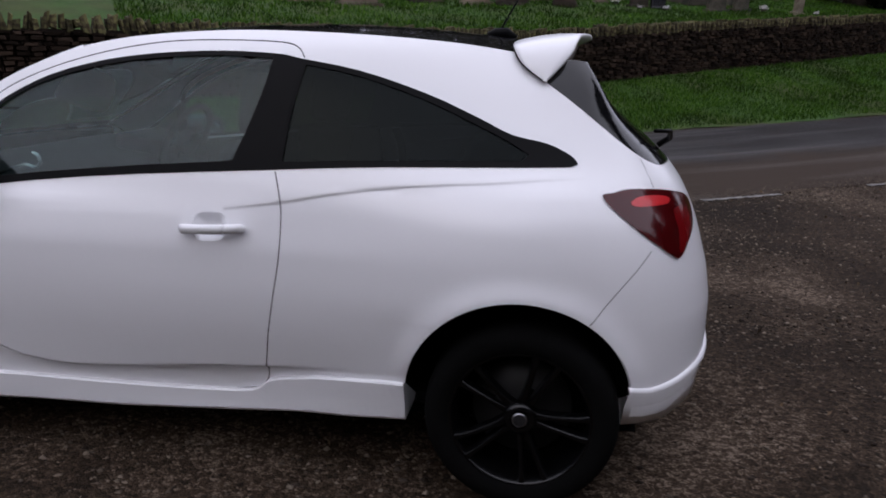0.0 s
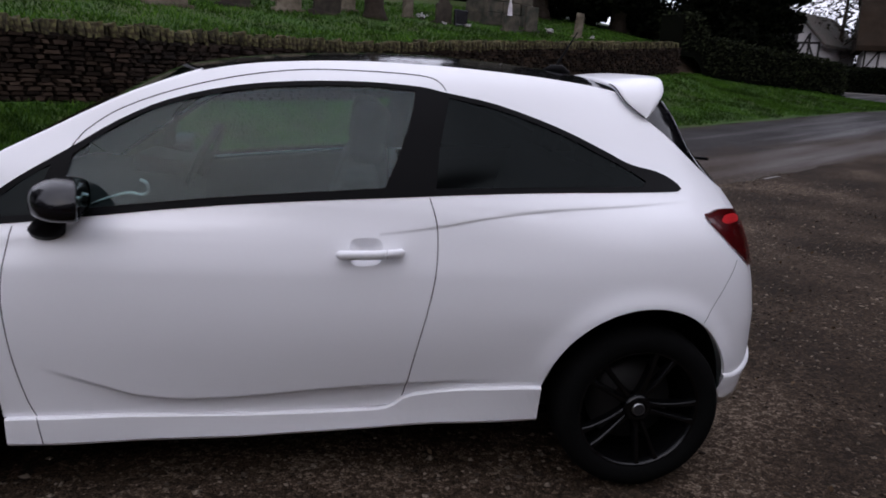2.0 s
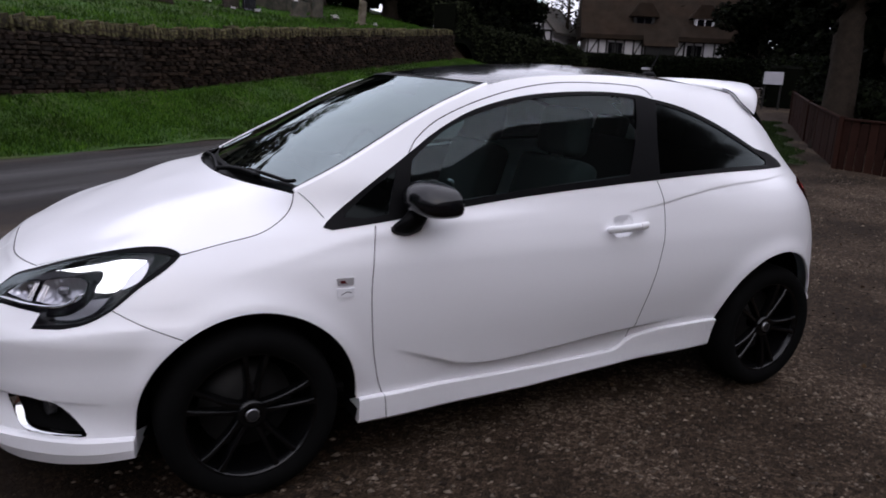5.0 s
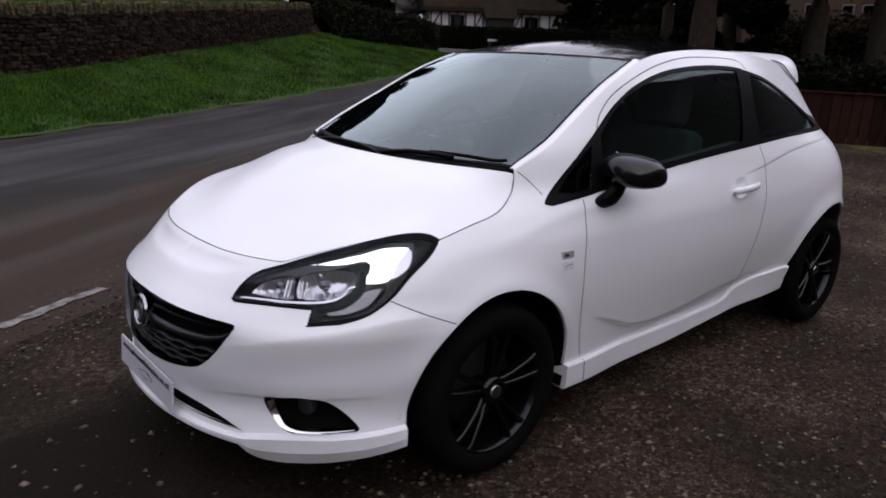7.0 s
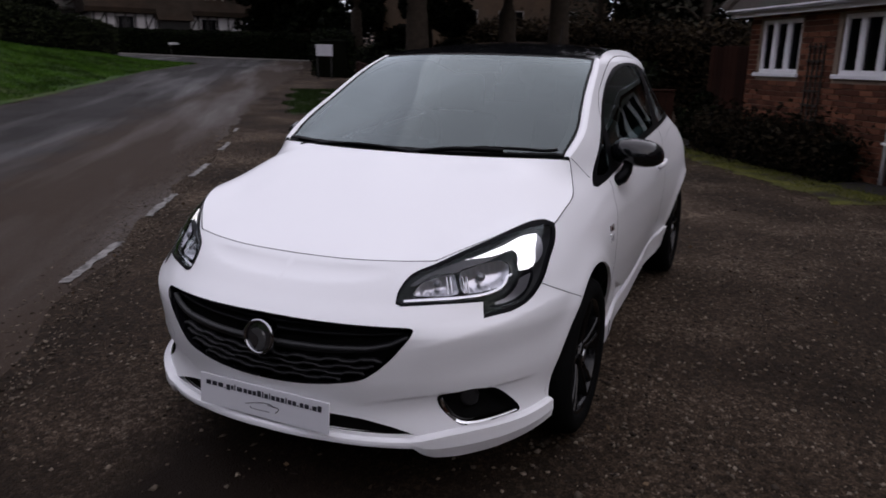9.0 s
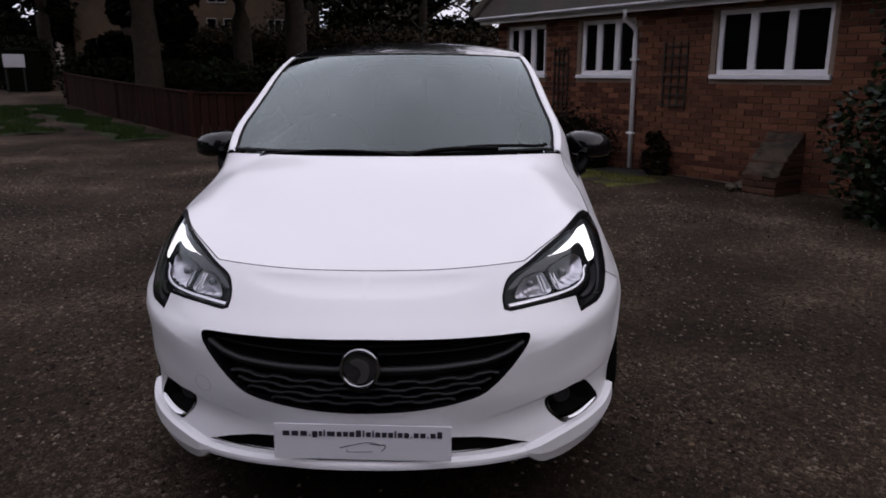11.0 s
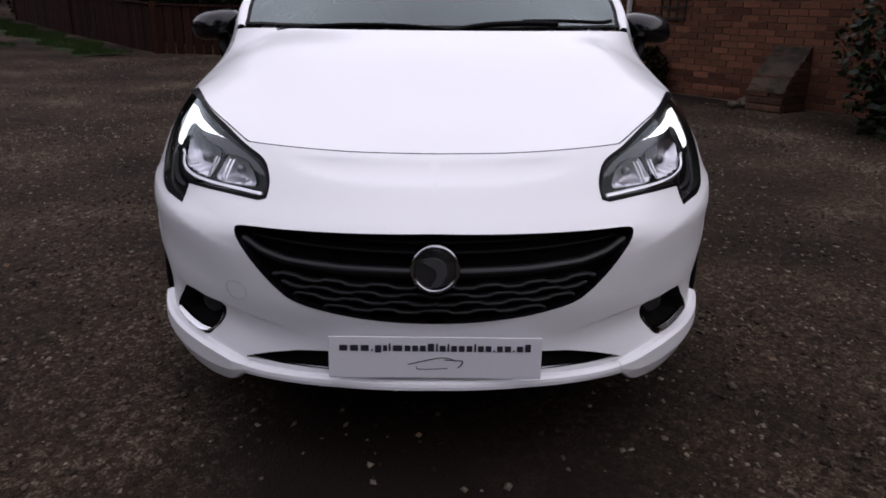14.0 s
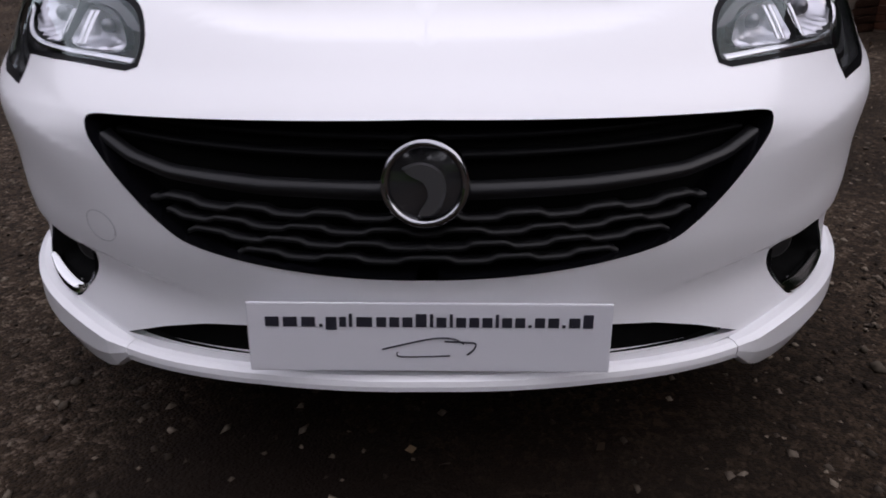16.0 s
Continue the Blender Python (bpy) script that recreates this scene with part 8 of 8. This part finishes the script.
def buttress():
    """Old brick block against the wall: stepped courses under a sloping weathered face."""
    top = tagged(new("buttress"), "old sloping brick buttress with a rough weathered face", "buttress")
    x0, x1 = 1.13, 1.51
    rngq = random.Random(12)
    deep = lambda z: float(np.interp(z, (0, .20, .34, .66), (.53, .50, .40, .06)))
    for r in range(9):
        z = .002 + r * .075
        d, x = deep(z + .04), x0 - .01 + .05 * (r % 2)
        for part_ in range(2):
            a, b = ((x0 - .02, (x0 + x1) / 2 + .05 * (r % 2 * 2 - 1)), ((x0 + x1) / 2 + .05 * (r % 2 * 2 - 1) + .008, x1 + .02))[part_]
            box_part("brick", B_M, a + rngq.uniform(-.006, .006), b + rngq.uniform(-.006, .006), .014, d + rngq.uniform(-.012, .012), z, z + .067, OLD_BRICK, top, "", .006)
    bm = bmesh.new()
    pr = [(.016, -.08), (.49, -.08), (.47, .20), (.37, .34), (.045, .645), (.016, .645)]
    a = [bm.verts.new(B_M @ Vector((x0 - .012, y, z))) for y, z in pr]
    b = [bm.verts.new(B_M @ Vector((x1 + .012, y, z))) for y, z in pr]
    bm.faces.new(a), bm.faces.new(b[::-1])
    for i in range(6):
        bm.faces.new((a[i], b[i], b[(i + 1) % 6], a[(i + 1) % 6]))
    bm_object("mortar_core", bm, CONCRETE, top, "rough crumbling mortar")
    k, w = 12, 7
    rngs = np.random.RandomState(4)
    grid = []
    for i_ in range(k):
        z = .20 + (.66 - .20) * i_ / (k - 1)
        for j_ in range(w):
            x = x0 - .022 + (x1 - x0 + .044) * j_ / (w - 1)
            grid.append(B_M @ Vector((x + rngs.uniform(-.008, .008), deep(z) + .014 + rngs.uniform(-.010, .012), z)))
    f = [(i_ * w + j_, i_ * w + j_ + 1, (i_ + 1) * w + j_ + 1, (i_ + 1) * w + j_) for i_ in range(k - 1) for j_ in range(w - 1)]
    bm = bmesh.new()
    vs = [bm.verts.new(q) for q in grid]
    for q in f:
        bm.faces.new([vs[n_] for n_ in q])
    bmesh.ops.solidify(bm, geom=list(bm.faces), thickness=.02)
    bm_object("sloping_face", bm, CONCRETE, top, "rough brown weathered slope")
    for i, (x, y, s) in enumerate(((1.60, .40, .10), (1.68, .30, .08), (1.64, .55, .07), (1.72, .48, .06))):
        bm = bmesh.new()
        bmesh.ops.create_icosphere(bm, subdivisions=1, radius=s, matrix=B_M @ Matrix.Translation((x, y, s * .5)) @ Matrix.Diagonal((1, .8, .7, 1)))
        for v in bm.verts:
            v.co += Vector((math.sin(v.co.x * 90), math.sin(v.co.y * 80), math.sin(v.co.z * 70))) * s * .12
        tagged(bm_object("loose_stone", bm, CONCRETE), "loose broken stone beside the wall block", "stone", "broken stones by the block")


buttress()


def low_fence():
    """Low fence of upright brown boards with a capping rail."""
    top = tagged(new("low_fence"), "low dark brown wooden board fence behind the grass", "fence")
    line = [(19.8, -.75), (15.4, -1.25), (11.25, -1.85), (10.45, -2.95), (9.9, -4.6), (9.55, -6.2)]
    rngw = random.Random(8)
    board = None
    for (ua, na), (ub, nb) in zip(line, line[1:]):
        d = math.hypot(ub - ua, nb - na)
        k = int(d / .155)
        ang = ROAD_ANGLE + math.atan2(nb - na, ub - ua)
        for i in range(k):
            f = (i + .5) / k
            p = on(ua + (ub - ua) * f, na + (nb - na) * f, .40)
            if board is None:
                bm = bmesh.new()
                add_box(bm, Matrix(), .148, .022, .84, .004)
                board = bm_object("board", bm, FENCE_WOOD, top)
                ob = board
            else:
                ob = new("board", board.data)
                ob.parent = top
            ob.matrix_basis = Matrix.Translation(p) @ Matrix.Rotation(ang, 4, "Z") @ Matrix.Rotation(radians(rngw.uniform(-.8, .8)), 4, "Y") @ Matrix.Translation((0, rngw.uniform(-.006, .006), rngw.uniform(-.015, .015)))
        a, b = on(ua, na, .85), on(ub, nb, .85)
        bm = bmesh.new()
        add_box(bm, Matrix.Translation((a + b) / 2) @ (b - a).to_track_quat("X", "Z").to_matrix().to_4x4(), (b - a).length, .075, .04, .008)
        bm_object("capping_rail", bm, FENCE_WOOD, top, "brown capping rail")
        bm = bmesh.new()
        add_box(bm, Matrix.Translation(on(ua, na, .42)) @ Matrix.Rotation(ang, 4, "Z"), .09, .09, .95, .006)
        bm_object("post", bm, FENCE_WOOD, top)


low_fence()


def tall_fence():
    """Upright dark boards that close the gap beside the bungalow."""
    top = tagged(new("tall_fence"), "tall dark brown board fence beside the bungalow", "fence")
    rngw = random.Random(15)
    bm = bmesh.new()
    add_box(bm, Matrix(), .142, .022, 1.72, .004)
    first = bm_object("board", bm, FENCE_WOOD, top)
    for i in range(14):
        ob = first if i == 0 else new("board", first.data)
        ob.parent = top
        ob.matrix_basis = Matrix.Translation(on(6.95 + i * .150, -6.55, .84 + rngw.uniform(-.012, .012))) @ Matrix.Rotation(ROAD_ANGLE + radians(rngw.uniform(-1, 1)), 4, "Z")
    for z in (.45, 1.45):
        a, b = on(6.88, -6.58, z), on(9.02, -6.58, z)
        bm = bmesh.new()
        add_box(bm, Matrix.Translation((a + b) / 2) @ (b - a).to_track_quat("X", "Z").to_matrix().to_4x4(), (b - a).length, .04, .07, .006)
        bm_object("rail", bm, FENCE_WOOD, top)


tall_fence()


def notice_board():
    top = tagged(new("notice_board"), "small white notice board on dark posts before a hedge", "sign")
    c = on(24.7, .12)
    m = Matrix.Translation(c) @ Matrix.Rotation(radians(-55), 4, "Z")
    box_part("panel", m, -.31, .31, -.02, .02, .83, 1.25, SIGN_WHITE, top, "white panel", .004)
    for x in (-.26, .26):
        box_part("post", m, x - .03, x + .03, .02, .08, -.2, 1.25, BEAM, top, "dark post")


notice_board()
bm = bmesh.new()
p_ = on(42.8, 8.05)
m_ = Matrix.Translation(p_) @ Matrix.Rotation(radians(-25), 4, "Z")
add_box(bm, m_ @ Matrix.Translation((0, 0, .66)), 1.15, .03, .13, .004)
plank_ = tagged(bm_object("road_sign", bm, SIGN_WHITE), "low white road sign on short posts before the hedge", "sign")
for x in (-.42, .42):
    box_part("sign_post", m_, x - .03, x + .03, .02, .07, -.1, .72, BEAM, plank_, "dark post")


# ---- pieces: the stones of the churchyard wall and the bricks of the bungalow ----
def stone_mesh(seed, sx, sy, sz, name):
    rng = random.Random(seed)
    bm = bmesh.new()
    add_box(bm, Matrix(), sx, sy, sz)
    for v in bm.verts:
        v.co += Vector((rng.uniform(-.09, .09) * sx, rng.uniform(-.12, .12) * sy, rng.uniform(-.14, .14) * sz))
    bmesh.ops.bevel(bm, geom=list(bm.edges), offset=min(sx, sz) * .14, segments=1, affect="EDGES")
    me = bpy.data.meshes.new(name)
    bm.to_mesh(me)
    bm.free()
    return me


def joined(name, base, places, mat, parent, label):
    """Many copies of one small mesh in one mesh."""
    v0 = np.array([v.co[:] for v in base.vertices])
    f0 = [tuple(p.vertices) for p in base.polygons]
    v = np.concatenate([v0 @ np.array(m.to_3x3()).T + np.array(m.translation) for m in places])
    f = [tuple(i + k * len(v0) for i in q) for k in range(len(places)) for q in f0]
    ob = mesh_object(name, v, f, mat, parent, label, None, False)
    ob["kind"] = "stuff"
    return ob


def stone_wall():
    wall = tagged(new("wall_churchyard"), "rough dry-stone wall with upright lichened cope stones", "wall", kind="structure")
    us = np.arange(-14, 24.01, .5)
    rows = []
    for side in (.06, .40):
        rows.append(un_points(us, wall_n(us) + side, wall_foot(us) - .3))
        rows.append(un_points(us, wall_n(us) + side, wall_top(us) - .17))
    k = len(us)
    v = np.concatenate([rows[0], rows[1], rows[3], rows[2]])
    f = [(j * k + i, j * k + i + 1, (j + 1) * k + i + 1, (j + 1) * k + i) for j in range(3) for i in range(k - 1)] + [(0, k, 2 * k, 3 * k), (k - 1, 2 * k - 1, 3 * k - 1, 4 * k - 1)]
    mesh_object("wall_core", v, f, WALL_CORE, wall, "dark packed core", None, False)
    rng = random.Random(12)
    kinds = [stone_mesh(300 + i, 1.0, .16, 1.0, "wall_stone") for i in range(6)]
    for me in kinds:
        me.materials.append(STONE_PIECE)
    ang = ROAD_ANGLE + math.atan(WALL_SLANT)
    near, rest = [], [[] for _ in kinds]
    z_rel = -.12
    while z_rel < .98:
        h = rng.uniform(.048, .095)
        u = -13.9 + rng.uniform(0, .2)
        while u < 23.95:
            L = rng.uniform(.10, .33)
            c = u + L / 2
            span = float(wall_top(c) - .16 - wall_foot(c))
            if z_rel + h / 2 < span:
                p = at(c, float(wall_n(c)) + .075 + rng.uniform(-.022, .022), float(wall_foot(c)) + z_rel + h / 2 + rng.uniform(-.008, .008))
                m = Matrix.Translation(p) @ Matrix.Rotation(ang, 4, "Z") @ Matrix.Rotation(rng.uniform(-.05, .05), 4, "Y") @ Matrix.Diagonal((L * .96, 1, h * .94, 1))
                q = rng.randrange(6)
                if 3.0 < c < 7.2 and z_rel > .02 and len(near) < 290:
                    near.append((q, m))
                else:
                    rest[q].append(m)
            u += L
        z_rel += h
    for q, m in near:
        ob = new("stone", kinds[q])
        ob.parent = wall
        ob.matrix_basis = m
    for q, ms in enumerate(rest):
        joined("wall_stones", kinds[q], ms, STONE_DARK, wall, "rough dark stones")
    # cope stones on edge
    copes = [stone_mesh(330 + i, .085, .36, .24, "cope_stone") for i in range(5)]
    for me in copes:
        me.materials.append(COPE)
    u, n_parts, left = -13.9, 0, []
    while u < 23.9:
        w = rng.uniform(.5, 1.4)
        p = at(u, float(wall_n(u)) + .22 + rng.uniform(-.03, .03), float(wall_top(u)) - .09 + rng.uniform(-.035, .03))
        m = Matrix.Translation(p) @ Matrix.Rotation(ang, 4, "Z") @ Matrix.Rotation(rng.uniform(-.30, .22), 4, "Y") @ Matrix.Diagonal((w, rng.uniform(.85, 1.1), rng.uniform(.6, 1.25), 1))
        q = rng.randrange(5)
        if u > -2:
            ob = new("cope_stone", copes[q])
            ob.parent = wall
            ob.matrix_basis = m
        else:
            left.append(m)
        u += .098 * w
    joined("cope_stones", copes[0], left, COPE, wall, "lichened cope stones")
    # squared end of the wall
    for i in range(9):
        h = .105
        m = Matrix.Translation(at(23.98, float(wall_n(24)) + .22, float(wall_foot(24)) - .02 + i * h)) @ Matrix.Rotation(ang, 4, "Z") @ Matrix.Diagonal((.20, 2.4, h * .94, 1))
        ob = new("end_stone", kinds[i % 6])
        ob.parent = wall
        ob.matrix_basis = m


def brick_wall():
    L, H, B = .215, .065, .075
    bm = bmesh.new()
    add_box(bm, Matrix(), L, .02, H, .003)
    whole = bpy.data.meshes.new("brick")
    bm.to_mesh(whole)
    bm.free()
    bm = bmesh.new()
    add_box(bm, Matrix(), L / 2 - .005, .02, H, .003)
    half = bpy.data.meshes.new("half_brick")
    bm.to_mesh(half)
    bm.free()
    whole.materials.append(BRICK_PIECE)
    half.materials.append(BRICK_PIECE)
    rng = random.Random(3)
    near, rest = [], ([], [])
    wins = [(a, b) for a, b, _ in WINDOWS]
    for r in range(30):
        z = .01 + r * B + H / 2
        x = B_U0 + .005
        first = True
        while x < B_U1 - .02:
            short = (first and r % 2) or x + L > B_U1 + .001
            l = L / 2 - .005 if short else L
            c = x + l / 2
            first = False
            x += l + .010
            if z + H / 2 > 2.19:
                continue
            clash = [w for w in wins if c + l / 2 > w[0] - .002 and c - l / 2 < w[1] + .002 and 1.255 < z + H / 2 and z - H / 2 < 2.08]
            piece = half if short else whole
            if clash:
                a, b = clash[0]
                if c < a and a - (c - l / 2) > .10:
                    piece, c = half, c - l / 2 + L / 4
                elif c > b and (c + l / 2) - b > .10:
                    piece, c = half, c + l / 2 - L / 4
                else:
                    continue
                if c + L / 4 > a and c - L / 4 < b:
                    continue
            m = B_M @ Matrix.Translation((c, .0035 + rng.uniform(-.001, .0015), z)) @ Matrix.Rotation(rng.uniform(-.006, .006), 4, "Y")
            if .75 < c < 3.5 and .30 < z < 1.9 and len(near) < 295:
                near.append((piece, m))
            else:
                rest[0 if piece is whole else 1].append(m)
    for piece, m in near:
        ob = new("brick", piece)
        ob.parent = BUNGALOW
        ob.matrix_basis = m
    joined("brickwork", whole, rest[0], BRICK, BUNGALOW, "red-brown brickwork")
    joined("brickwork", half, rest[1], BRICK, BUNGALOW, "red-brown brickwork")


stone_wall()
brick_wall()
